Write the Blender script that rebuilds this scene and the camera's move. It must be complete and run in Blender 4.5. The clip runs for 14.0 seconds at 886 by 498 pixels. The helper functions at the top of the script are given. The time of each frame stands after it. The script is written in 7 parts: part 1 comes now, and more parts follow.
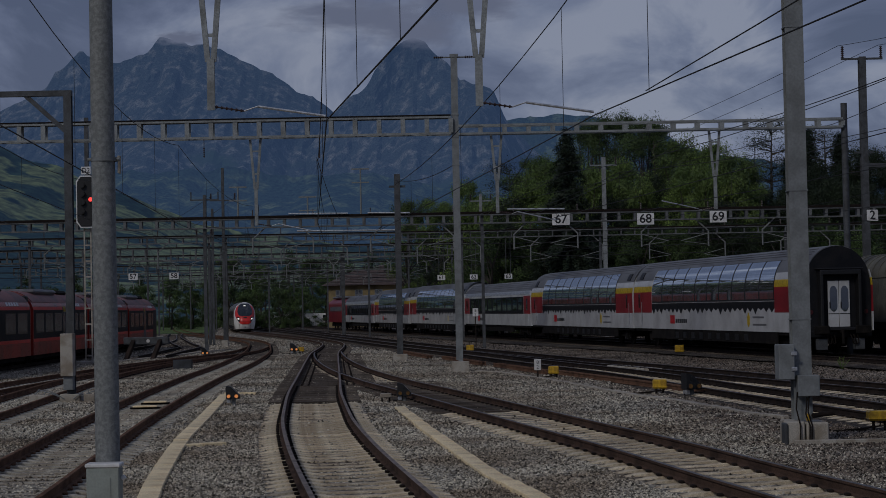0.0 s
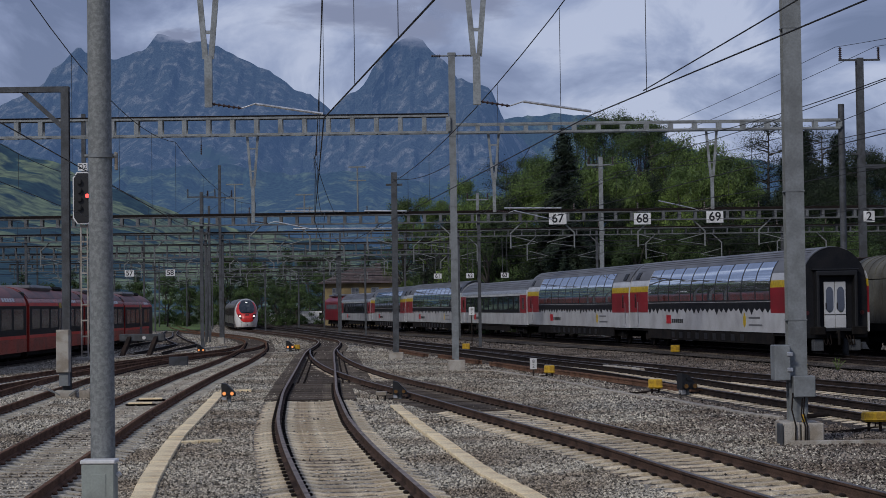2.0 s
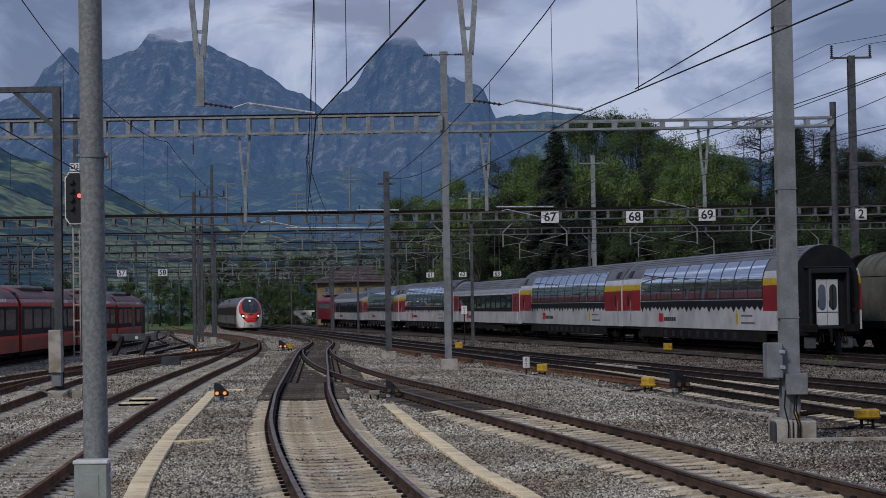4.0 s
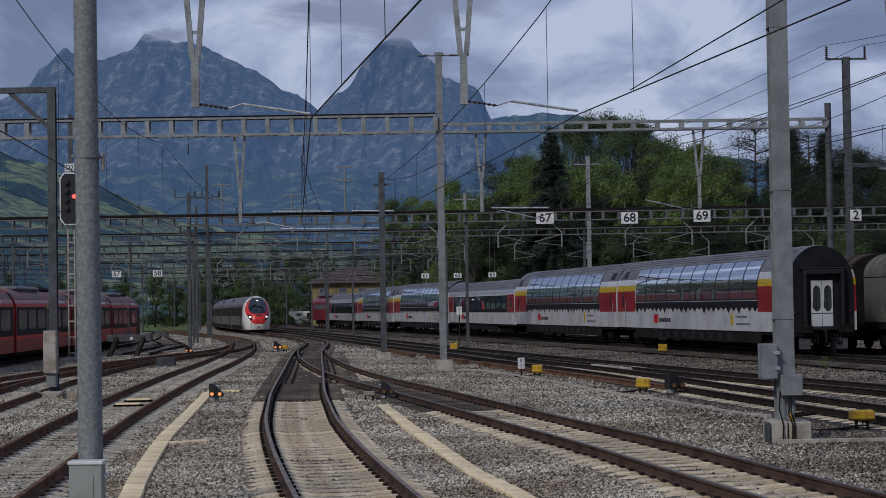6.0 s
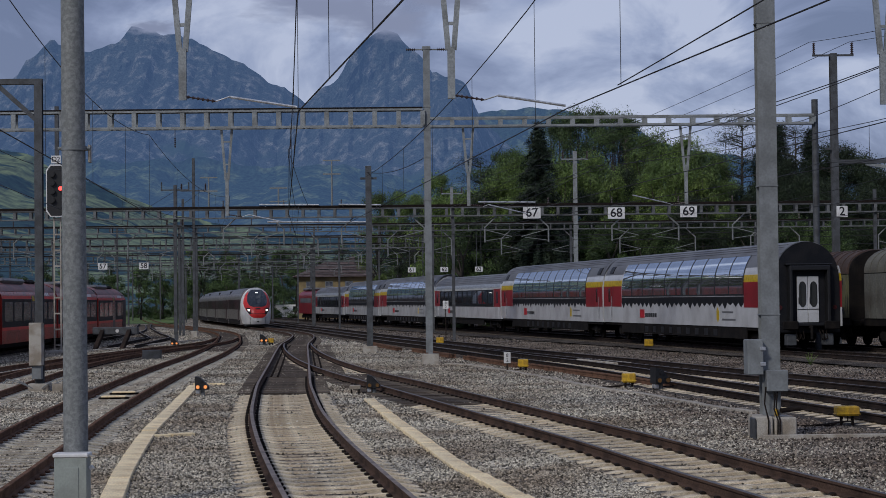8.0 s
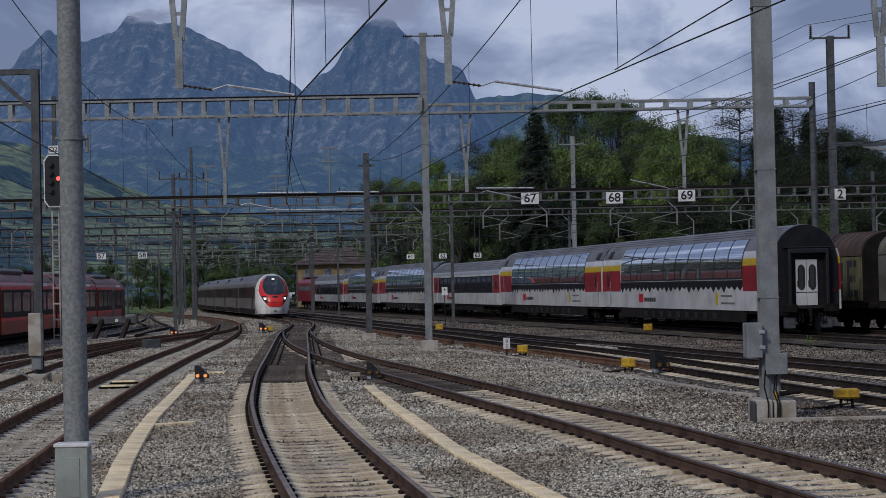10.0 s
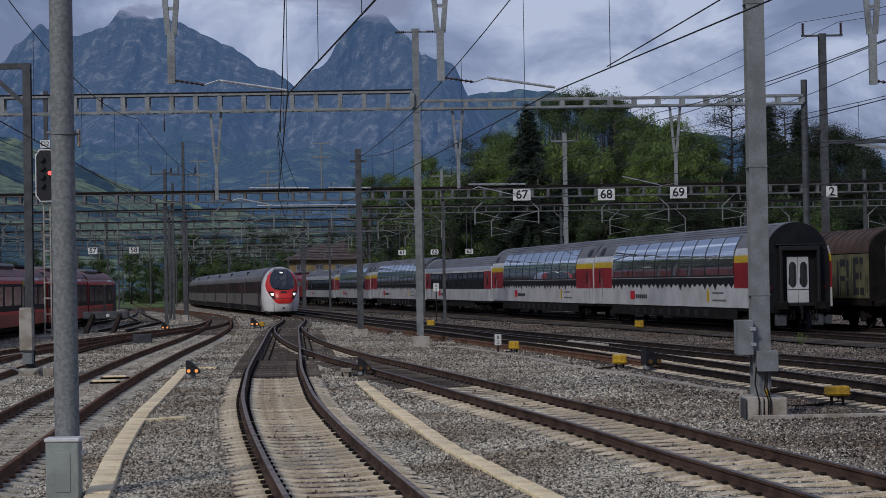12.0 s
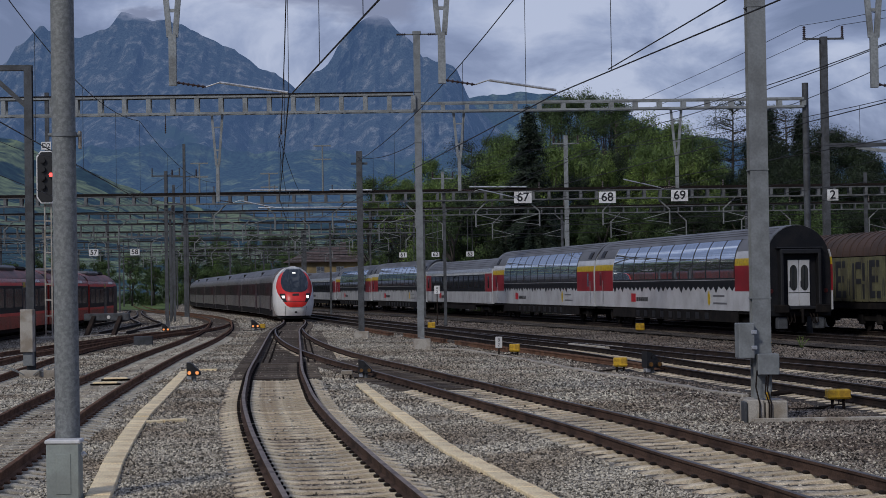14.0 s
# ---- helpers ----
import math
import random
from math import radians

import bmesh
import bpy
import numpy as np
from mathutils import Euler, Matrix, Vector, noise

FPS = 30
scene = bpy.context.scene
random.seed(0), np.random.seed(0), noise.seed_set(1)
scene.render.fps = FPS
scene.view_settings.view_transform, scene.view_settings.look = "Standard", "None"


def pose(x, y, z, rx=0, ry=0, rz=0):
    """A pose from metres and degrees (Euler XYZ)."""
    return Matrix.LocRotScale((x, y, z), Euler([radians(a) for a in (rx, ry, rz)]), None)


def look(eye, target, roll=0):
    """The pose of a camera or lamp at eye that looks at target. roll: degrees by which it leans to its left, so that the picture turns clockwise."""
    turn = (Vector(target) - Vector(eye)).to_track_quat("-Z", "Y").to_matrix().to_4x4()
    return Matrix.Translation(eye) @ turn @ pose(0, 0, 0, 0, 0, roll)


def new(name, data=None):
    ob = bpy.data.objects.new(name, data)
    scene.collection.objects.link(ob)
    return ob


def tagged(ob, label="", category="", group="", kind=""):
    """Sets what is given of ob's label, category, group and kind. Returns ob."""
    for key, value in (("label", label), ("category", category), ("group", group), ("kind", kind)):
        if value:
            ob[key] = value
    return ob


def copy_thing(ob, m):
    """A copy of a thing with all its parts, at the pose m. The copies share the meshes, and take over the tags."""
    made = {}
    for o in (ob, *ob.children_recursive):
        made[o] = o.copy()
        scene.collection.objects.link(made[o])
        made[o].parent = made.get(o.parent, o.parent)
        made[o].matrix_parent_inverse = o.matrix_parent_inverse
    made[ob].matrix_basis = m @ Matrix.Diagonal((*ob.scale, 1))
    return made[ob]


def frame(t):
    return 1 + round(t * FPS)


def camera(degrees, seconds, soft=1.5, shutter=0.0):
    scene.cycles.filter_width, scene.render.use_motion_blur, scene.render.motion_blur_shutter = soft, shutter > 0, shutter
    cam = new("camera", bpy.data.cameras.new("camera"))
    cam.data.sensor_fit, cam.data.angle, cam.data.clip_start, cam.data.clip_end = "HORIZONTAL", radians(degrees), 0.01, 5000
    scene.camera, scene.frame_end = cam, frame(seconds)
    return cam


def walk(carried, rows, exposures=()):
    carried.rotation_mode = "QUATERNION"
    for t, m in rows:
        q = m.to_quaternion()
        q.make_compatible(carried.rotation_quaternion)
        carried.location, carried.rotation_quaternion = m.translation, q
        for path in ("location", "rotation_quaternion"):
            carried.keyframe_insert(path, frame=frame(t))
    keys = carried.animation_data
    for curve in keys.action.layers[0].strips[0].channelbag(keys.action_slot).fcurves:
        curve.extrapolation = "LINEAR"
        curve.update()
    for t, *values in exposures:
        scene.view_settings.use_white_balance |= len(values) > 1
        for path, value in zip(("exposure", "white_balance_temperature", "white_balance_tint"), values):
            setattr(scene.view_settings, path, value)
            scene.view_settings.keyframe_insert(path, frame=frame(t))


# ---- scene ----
EYE = (0.0, 0.0, 2.35)
cam = camera(26.73, 14.0, soft=0.8)
# seconds, tilt, roll, turn
TURNS = [
    (0.0, 91.795, -1.108, 0.037), (0.5, 91.759, -0.989, 0.050), (1.0, 91.727, -0.810, 0.084),
    (1.5, 91.753, -0.850, -0.000), (2.0, 91.749, -0.757, -0.068), (2.5, 91.754, -0.795, -0.112),
    (3.0, 91.689, -1.101, -0.200), (3.5, 91.70, -1.02, -0.25), (5.0, 91.725, -0.86, -0.365), (5.5, 91.732, -0.833, -0.401), (6.0, 91.736, -0.919, -0.452),
    (6.5, 91.700, -0.682, -0.525), (7.0, 91.663, -0.616, -0.736), (7.5, 91.607, -0.490, -0.818),
    (8.0, 91.550, -0.631, -0.860), (9.25, 91.30, -0.95, -0.885), (10.5, 91.059, -1.252, -0.905), (11.0, 91.027, -1.033, -0.942),
    (11.5, 90.986, -1.025, -1.149), (12.0, 91.007, -0.968, -1.152), (12.5, 91.035, -0.969, -1.100),
    (13.0, 91.074, -1.035, -1.101), (13.5, 91.101, -1.050, -1.101), (14.0, 91.083, -0.861, -1.125),
]


def aim(tilt, roll, turn):
    return Matrix.Translation(EYE) @ pose(0, 0, 0, 0, 0, turn) @ pose(0, 0, 0, tilt, 0, 0) @ pose(0, 0, 0, 0, 0, roll)


walk(cam, [(t, aim(a, r, y)) for t, a, r, y in TURNS],
     exposures=[(0.0, -1.04), (0.3, -0.65), (0.6, -0.22), (1.0, 0.0), (14.0, 0.0)])

# ---- light ----
SUN_EL, SUN_AZ = 36.0, 215.0
world = bpy.data.worlds.new("world")
scene.world = world
world.use_nodes = True
wn, wl = world.node_tree.nodes, world.node_tree.links
wn.clear()


def wnode(kind, **inputs):
    n = wn.new(kind)
    for k, v in inputs.items():
        n.inputs[k.replace("_", " ")].default_value = v
    return n


w_out, w_bg = wnode("ShaderNodeOutputWorld"), wnode("ShaderNodeBackground", Strength=0.075)
sky = wn.new("ShaderNodeTexSky")
sky.sky_type, sky.sun_disc = "NISHITA", False
sky.sun_elevation, sky.sun_rotation = radians(SUN_EL), radians(SUN_AZ)
coords, spread = wn.new("ShaderNodeTexCoord"), wnode("ShaderNodeMapping")
spread.inputs["Location"].default_value = (0.2, 5.1, 1.4)
spread.inputs["Scale"].default_value = (9.0, 9.0, 14.0)
clouds = wnode("ShaderNodeTexNoise", Scale=1.0, Detail=10.0, Roughness=0.56, Distortion=0.6)
tone = wn.new("ShaderNodeValToRGB")
for spot, value in zip((0.39, 0.46, 0.53, 0.61), ((2.0, 2.5, 4.3, 1), (2.9, 3.5, 5.7, 1), (4.2, 4.95, 7.4, 1), (6.3, 7.0, 9.3, 1))):
    e = tone.color_ramp.elements[0] if spot == 0.39 else tone.color_ramp.elements[-1] if spot == 0.61 else tone.color_ramp.elements.new(spot)
    e.position, e.color = spot, value
cover = wnode("ShaderNodeMix")
cover.data_type = "RGBA"
cover.inputs["Factor"].default_value = 0.88
wl.new(coords.outputs["Generated"], spread.inputs["Vector"])
wl.new(spread.outputs["Vector"], clouds.inputs["Vector"])
# a bright bank of cloud over the valley, heavier cloud to the west and east
sepd = wn.new("ShaderNodeSeparateXYZ")
bank, west, lift, press = wn.new("ShaderNodeVectorMath"), wnode("ShaderNodeMapRange"), wnode("ShaderNodeMapRange"), wn.new("ShaderNodeMath")
bank.operation = "DISTANCE"
bank.inputs[1].default_value = (0.06, 0.99, 0.12)
lift.inputs["From Min"].default_value, lift.inputs["From Max"].default_value = 0.17, 0.0
lift.inputs["To Min"].default_value, lift.inputs["To Max"].default_value = 0.0, 0.085
west.inputs["From Min"].default_value, west.inputs["From Max"].default_value = -0.02, -0.16
west.inputs["To Min"].default_value, west.inputs["To Max"].default_value = 0.0, -0.075
press.operation = "ADD"
east, both = wnode("ShaderNodeMapRange"), wn.new("ShaderNodeMath")
east.inputs["From Min"].default_value, east.inputs["From Max"].default_value = 0.12, 0.25
east.inputs["To Min"].default_value, east.inputs["To Max"].default_value = 0.0, -0.09
both.operation = "ADD"
total = wn.new("ShaderNodeMath")
total.operation = "ADD"
wl.new(coords.outputs["Generated"], bank.inputs[0])
wl.new(coords.outputs["Generated"], sepd.inputs["Vector"])
wl.new(bank.outputs["Value"], lift.inputs["Value"])
wl.new(sepd.outputs["X"], west.inputs["Value"])
wl.new(lift.outputs["Result"], press.inputs[0])
wl.new(sepd.outputs["X"], east.inputs["Value"])
wl.new(west.outputs["Result"], both.inputs[0])
wl.new(east.outputs["Result"], both.inputs[1])
wl.new(both.outputs["Value"], press.inputs[1])
wl.new(press.outputs["Value"], total.inputs[0])
wl.new(clouds.outputs["Fac"], total.inputs[1])
wl.new(total.outputs["Value"], tone.inputs["Fac"])
wl.new(sky.outputs["Color"], cover.inputs[6])
wl.new(tone.outputs["Color"], cover.inputs[7])
wl.new(cover.outputs[2], w_bg.inputs["Color"])
wl.new(w_bg.outputs["Background"], w_out.inputs["Surface"])

sun = new("sun", bpy.data.lights.new("sun", "SUN"))
sun.data.energy, sun.data.angle, sun.data.color = 1.5, radians(10), (1.0, 0.965, 0.92)
az = radians(SUN_AZ)
sun.matrix_world = look((0, 0, 80), (-30 * math.sin(az), -30 * math.cos(az), 80 - 30 * math.tan(radians(SUN_EL))))


# ---- materials ----
def material(name, color, rough=0.8, metal=0.0, other=None, scale=6.0, fine=60.0, bump=0.3, vary=0.12, stretch=(1, 1, 1), lo=0.42, hi=0.62, spec=0.5):
    """Two scales of noise: stains between color and other, and a grain that also gives relief."""
    m = bpy.data.materials.new(name)
    m.use_nodes = True
    nt = m.node_tree
    n, l = nt.nodes, nt.links
    b = n["Principled BSDF"]
    b.inputs["Metallic"].default_value = metal
    b.inputs["Specular IOR Level"].default_value = spec
    other = other or tuple(c * 0.7 for c in color)
    tc, mp = n.new("ShaderNodeTexCoord"), n.new("ShaderNodeMapping")
    mp.inputs["Scale"].default_value = stretch
    big, small = n.new("ShaderNodeTexNoise"), n.new("ShaderNodeTexNoise")
    big.inputs["Scale"].default_value, big.inputs["Detail"].default_value = scale, 6
    small.inputs["Scale"].default_value, small.inputs["Detail"].default_value = fine, 3
    ramp = n.new("ShaderNodeMapRange")
    ramp.inputs["From Min"].default_value, ramp.inputs["From Max"].default_value = lo, hi
    mix, tint = n.new("ShaderNodeMix"), n.new("ShaderNodeMix")
    mix.data_type = tint.data_type = "RGBA"
    tint.blend_type = "MULTIPLY"
    tint.inputs["Factor"].default_value = 1.0
    mix.inputs[6].default_value, mix.inputs[7].default_value = (*color, 1), (*other, 1)
    grey = n.new("ShaderNodeMapRange")
    grey.inputs["To Min"].default_value, grey.inputs["To Max"].default_value = 1 - 2 * vary, 1 + 2 * vary
    grey.inputs["From Min"].default_value, grey.inputs["From Max"].default_value = 0.3, 0.7
    l.new(tc.outputs["Object"], mp.inputs["Vector"])
    l.new(mp.outputs["Vector"], big.inputs["Vector"])
    l.new(mp.outputs["Vector"], small.inputs["Vector"])
    l.new(big.outputs["Fac"], ramp.inputs["Value"])
    l.new(ramp.outputs["Result"], mix.inputs["Factor"])
    l.new(small.outputs["Fac"], grey.inputs["Value"])
    l.new(mix.outputs[2], tint.inputs[6])
    l.new(grey.outputs["Result"], tint.inputs[7])
    l.new(tint.outputs[2], b.inputs["Base Color"])
    rr = n.new("ShaderNodeMapRange")
    rr.inputs["To Min"].default_value, rr.inputs["To Max"].default_value = max(0.03, rough - 0.1), min(1, rough + 0.1)
    l.new(small.outputs["Fac"], rr.inputs["Value"])
    l.new(rr.outputs["Result"], b.inputs["Roughness"])
    if bump:
        bp = n.new("ShaderNodeBump")
        bp.inputs["Strength"].default_value, bp.inputs["Distance"].default_value = bump, 0.02
        l.new(small.outputs["Fac"], bp.inputs["Height"])
        l.new(bp.outputs["Normal"], b.inputs["Normal"])
    return m


def per_piece(m, amount=0.25):
    """Varies a material's brightness from object to object."""
    n, l = m.node_tree.nodes, m.node_tree.links
    info, r, h = n.new("ShaderNodeObjectInfo"), n.new("ShaderNodeMapRange"), n.new("ShaderNodeMix")
    h.data_type, h.blend_type = "RGBA", "MULTIPLY"
    h.inputs["Factor"].default_value = 1.0
    r.inputs["To Min"].default_value, r.inputs["To Max"].default_value = 1 - amount, 1 + amount
    b = n["Principled BSDF"]
    old = b.inputs["Base Color"].links[0].from_socket
    l.new(info.outputs["Random"], r.inputs["Value"])
    l.new(old, h.inputs[6])
    l.new(r.outputs["Result"], h.inputs[7])
    l.new(h.outputs[2], b.inputs["Base Color"])
    return m


def per_island(m, amount=0.4):
    """Varies a material's brightness from piece to piece of one mesh."""
    n, l = m.node_tree.nodes, m.node_tree.links
    info, r, h = n.new("ShaderNodeNewGeometry"), n.new("ShaderNodeMapRange"), n.new("ShaderNodeMix")
    h.data_type, h.blend_type = "RGBA", "MULTIPLY"
    h.inputs["Factor"].default_value = 1.0
    r.inputs["To Min"].default_value, r.inputs["To Max"].default_value = 1 - amount, 1 + amount
    b = n["Principled BSDF"]
    old = b.inputs["Base Color"].links[0].from_socket
    l.new(info.outputs["Random Per Island"], r.inputs["Value"])
    l.new(old, h.inputs[6])
    l.new(r.outputs["Result"], h.inputs[7])
    l.new(h.outputs[2], b.inputs["Base Color"])
    return m


def glow(name, color, strength, base=(0.02, 0.02, 0.02)):
    m = bpy.data.materials.new(name)
    m.use_nodes = True
    b = m.node_tree.nodes["Principled BSDF"]
    b.inputs["Base Color"].default_value = (*base, 1)
    b.inputs["Emission Color"].default_value = (*color, 1)
    b.inputs["Emission Strength"].default_value = strength
    return m


def stony(m, size=24.0):
    """Breaks a ground material up into single stones."""
    n, l = m.node_tree.nodes, m.node_tree.links
    b = n["Principled BSDF"]
    tc, vo, r, h, bp = n.new("ShaderNodeTexCoord"), n.new("ShaderNodeTexVoronoi"), n.new("ShaderNodeMapRange"), n.new("ShaderNodeMix"), n.new("ShaderNodeBump")
    vo.inputs["Scale"].default_value = size
    h.data_type, h.blend_type = "RGBA", "MULTIPLY"
    h.inputs["Factor"].default_value = 1.0
    sep = n.new("ShaderNodeSeparateColor")
    r.inputs["To Min"].default_value, r.inputs["To Max"].default_value = 0.08, 2.1
    bp.inputs["Strength"].default_value, bp.inputs["Distance"].default_value = 1.0, 0.05
    bp.invert = True
    old = b.inputs["Base Color"].links[0].from_socket
    l.new(tc.outputs["Object"], vo.inputs["Vector"])
    l.new(vo.outputs["Color"], sep.inputs["Color"])
    l.new(sep.outputs["Red"], r.inputs["Value"])
    l.new(old, h.inputs[6])
    l.new(r.outputs["Result"], h.inputs[7])
    l.new(h.outputs[2], b.inputs["Base Color"])
    l.new(vo.outputs["Distance"], bp.inputs["Height"])
    l.new(bp.outputs["Normal"], b.inputs["Normal"])
    return m


BALLAST = stony(material("ballast", (0.36, 0.328, 0.268), 0.95, other=(0.20, 0.162, 0.122), scale=0.3, fine=6, vary=0.42, spec=0.2))
STONES = per_island(material("ballast_stone", (0.42, 0.385, 0.315), 0.9, other=(0.25, 0.208, 0.158), scale=0.3, fine=40, bump=0.3, spec=0.2), 0.85)
BALLASTBROWN = stony(material("rust_stained_ballast", (0.19, 0.165, 0.14), 0.95, other=(0.10, 0.078, 0.062), scale=0.3, fine=6, vary=0.42, spec=0.2))
STONESBROWN = per_island(material("rust_stained_stone", (0.20, 0.17, 0.14), 0.9, other=(0.11, 0.085, 0.068), scale=0.3, fine=40, bump=0.3, spec=0.2), 0.95)
CONCRETE = material("concrete", (0.42, 0.39, 0.34), 0.9, other=(0.27, 0.23, 0.18), scale=2.5, fine=70, vary=0.12)
SLEEPER = per_piece(material("concrete_sleeper", (0.65, 0.56, 0.41), 0.9, other=(0.38, 0.29, 0.19), scale=3.0, fine=60, vary=0.15), 0.22)
OLDSLEEPER = per_piece(material("grey_concrete_sleeper", (0.45, 0.415, 0.34), 0.9, other=(0.27, 0.228, 0.175), scale=3.0, fine=60, vary=0.15), 0.2)
TIMBER = per_piece(material("tarred_timber", (0.075, 0.06, 0.05), 0.9, other=(0.15, 0.125, 0.10), scale=4, fine=30, vary=0.2, stretch=(1, 12, 6), spec=0.15), 0.35)
RUST = material("rusty_rail", (0.024, 0.019, 0.017), 0.85, other=(0.042, 0.03, 0.025), scale=2.0, fine=50, vary=0.2, spec=0.08)
BROWNRUST = material("brown_rusty_rail", (0.18, 0.10, 0.064), 0.9, other=(0.105, 0.058, 0.038), scale=2.0, fine=50, vary=0.2, spec=0.1)
MAINRUST = material("dark_brown_rail", (0.098, 0.062, 0.046), 0.9, other=(0.055, 0.036, 0.028), scale=2.0, fine=50, vary=0.2, spec=0.1)
RAILTOP = material("worn_rail_head", (0.26, 0.205, 0.165), 0.55, 0.15, other=(0.11, 0.078, 0.06), scale=3, fine=30, bump=0.05)
RUSTTOP = material("dull_rail_head", (0.085, 0.072, 0.066), 0.45, 0.4, other=(0.13, 0.10, 0.085), scale=3, fine=30, bump=0.1)
CLIP = material("dark_iron", (0.02, 0.015, 0.013), 0.8, 0.0, fine=40, spec=0.1)
GALV = material("galvanised_steel", (0.235, 0.245, 0.24), 0.7, 0.05, other=(0.165, 0.175, 0.172), scale=19, fine=60, vary=0.08, bump=0.05, lo=0.42, hi=0.58)
PAINTED = material("grey_painted_steel", (0.215, 0.23, 0.235), 0.6, 0.05, other=(0.16, 0.17, 0.172), scale=3, fine=25, vary=0.06, bump=0.06)
DARKSTEEL = material("weathered_dark_steel", (0.078, 0.084, 0.092), 0.7, 0.1, other=(0.048, 0.05, 0.053), scale=3, fine=25, bump=0.1)
GANTRY = material("gantry_steel", (0.27, 0.29, 0.295), 0.65, 0.1, other=(0.19, 0.20, 0.20), scale=2.5, fine=25, bump=0.1)
FARSTEEL = material("weathered_gantry_steel", (0.145, 0.152, 0.155), 0.7, 0.1, other=(0.09, 0.093, 0.095), scale=2.0, fine=15, bump=0.1)
OILY = stony(material("oil_stained_ballast", (0.06, 0.05, 0.043), 0.9, other=(0.11, 0.095, 0.08), scale=0.5, fine=9, vary=0.2, spec=0.15))
TUBE = material("aluminium_tube", (0.62, 0.63, 0.64), 0.35, 0.7, fine=20, bump=0.0)
WIRE = material("dark_wire", (0.03, 0.03, 0.032), 0.6, 0.4, bump=0.0)
INSUL = material("brown_insulator", (0.06, 0.035, 0.03), 0.3, bump=0.0)
BOX = material("grey_cabinet_paint", (0.30, 0.33, 0.30), 0.6, other=(0.24, 0.26, 0.235), scale=3, fine=40, vary=0.04, bump=0.05)
YELLOW = material("yellow_paint", (0.62, 0.38, 0.02), 0.5, other=(0.40, 0.23, 0.02), scale=8, fine=40, vary=0.08, bump=0.1)
BLACK = material("black_paint", (0.012, 0.012, 0.013), 0.5, fine=30, bump=0.05)
WHITE = material("white_paint", (0.78, 0.78, 0.77), 0.45, other=(0.62, 0.61, 0.59), scale=2, fine=20, vary=0.03, bump=0.02)
GREYSLAB = per_piece(material("grey_cover_slab", (0.42, 0.38, 0.32), 0.9, other=(0.27, 0.235, 0.19), scale=2.0, fine=35, vary=0.12), 0.12)
TROUGH = per_piece(material("yellowish_cover_slab", (0.88, 0.72, 0.45), 0.9, other=(0.64, 0.47, 0.27), scale=2.0, fine=35, vary=0.12, lo=0.5, hi=0.75), 0.12)


# ---- helpers of this scene ----
def part(name, bm, mat, parent=None, label="", smooth=False):
    """Links a bmesh as one mesh object, under a thing or alone."""
    me = bpy.data.meshes.new(name)
    bm.normal_update()
    bm.to_mesh(me)
    bm.free()
    for mt in (mat if isinstance(mat, (list, tuple)) else [mat]):
        me.materials.append(mt)
    if smooth:
        for p in me.polygons:
            p.use_smooth = True
        me.set_sharp_from_angle(angle=radians(28))
    ob = new(name, me)
    if parent:
        ob.parent = parent
    if label:
        ob["label"] = label
    return ob


def shared(name, me, parent, m):
    ob = new(name, me)
    ob.parent = parent
    ob.matrix_basis = m
    return ob


def empty(name, m=None, **tags):
    ob = new(name)
    ob.empty_display_size = 0.2
    if m is not None:
        ob.matrix_basis = m
    return tagged(ob, **tags)


def box(bm, x0, x1, y0, y1, z0, z1, m=None, bevel=0.0, mat=0):
    v = [bm.verts.new((x, y, z)) for x in (x0, x1) for y in (y0, y1) for z in (z0, z1)]
    q = [(0, 1, 3, 2), (4, 6, 7, 5), (0, 4, 5, 1), (2, 3, 7, 6), (0, 2, 6, 4), (1, 5, 7, 3)]
    fs = [bm.faces.new([v[i] for i in f]) for f in q]
    if bevel:
        es = list({e for f in fs for e in f.edges})
        r = bmesh.ops.bevel(bm, geom=es, offset=bevel, segments=1, affect="EDGES", profile=0.5)
        fs = list({f for w in (*r["verts"], *v) if w.is_valid for f in w.link_faces})
    for f in fs:
        f.material_index = mat
    if m is not None:
        bmesh.ops.transform(bm, matrix=m, verts=list({w for f in fs for w in f.verts}))
    return fs


def rod(bm, a, b, r0, r1=None, n=8, mat=0):
    """A round bar from a to b."""
    a, b = Vector(a), Vector(b)
    r1 = r0 if r1 is None else r1
    q = (b - a).to_track_quat("Z", "Y")
    ring = []
    for p, r in ((a, r0), (b, r1)):
        ring.append([bm.verts.new(p + q @ Vector((r * math.cos(k * math.tau / n), r * math.sin(k * math.tau / n), 0))) for k in range(n)])
    for k in range(n):
        bm.faces.new((ring[0][k], ring[0][(k + 1) % n], ring[1][(k + 1) % n], ring[1][k])).material_index = mat
    bm.faces.new(ring[0][::-1]).material_index = mat
    bm.faces.new(ring[1]).material_index = mat


def bar(bm, a, b, w, h, mat=0):
    """A square bar from a to b, w wide and h high."""
    a, b = Vector(a), Vector(b)
    d = b - a
    q = d.to_track_quat("Y", "Z").to_matrix().to_4x4()
    box(bm, -w / 2, w / 2, 0, d.length, -h / 2, h / 2, Matrix.Translation(a) @ q, mat=mat)


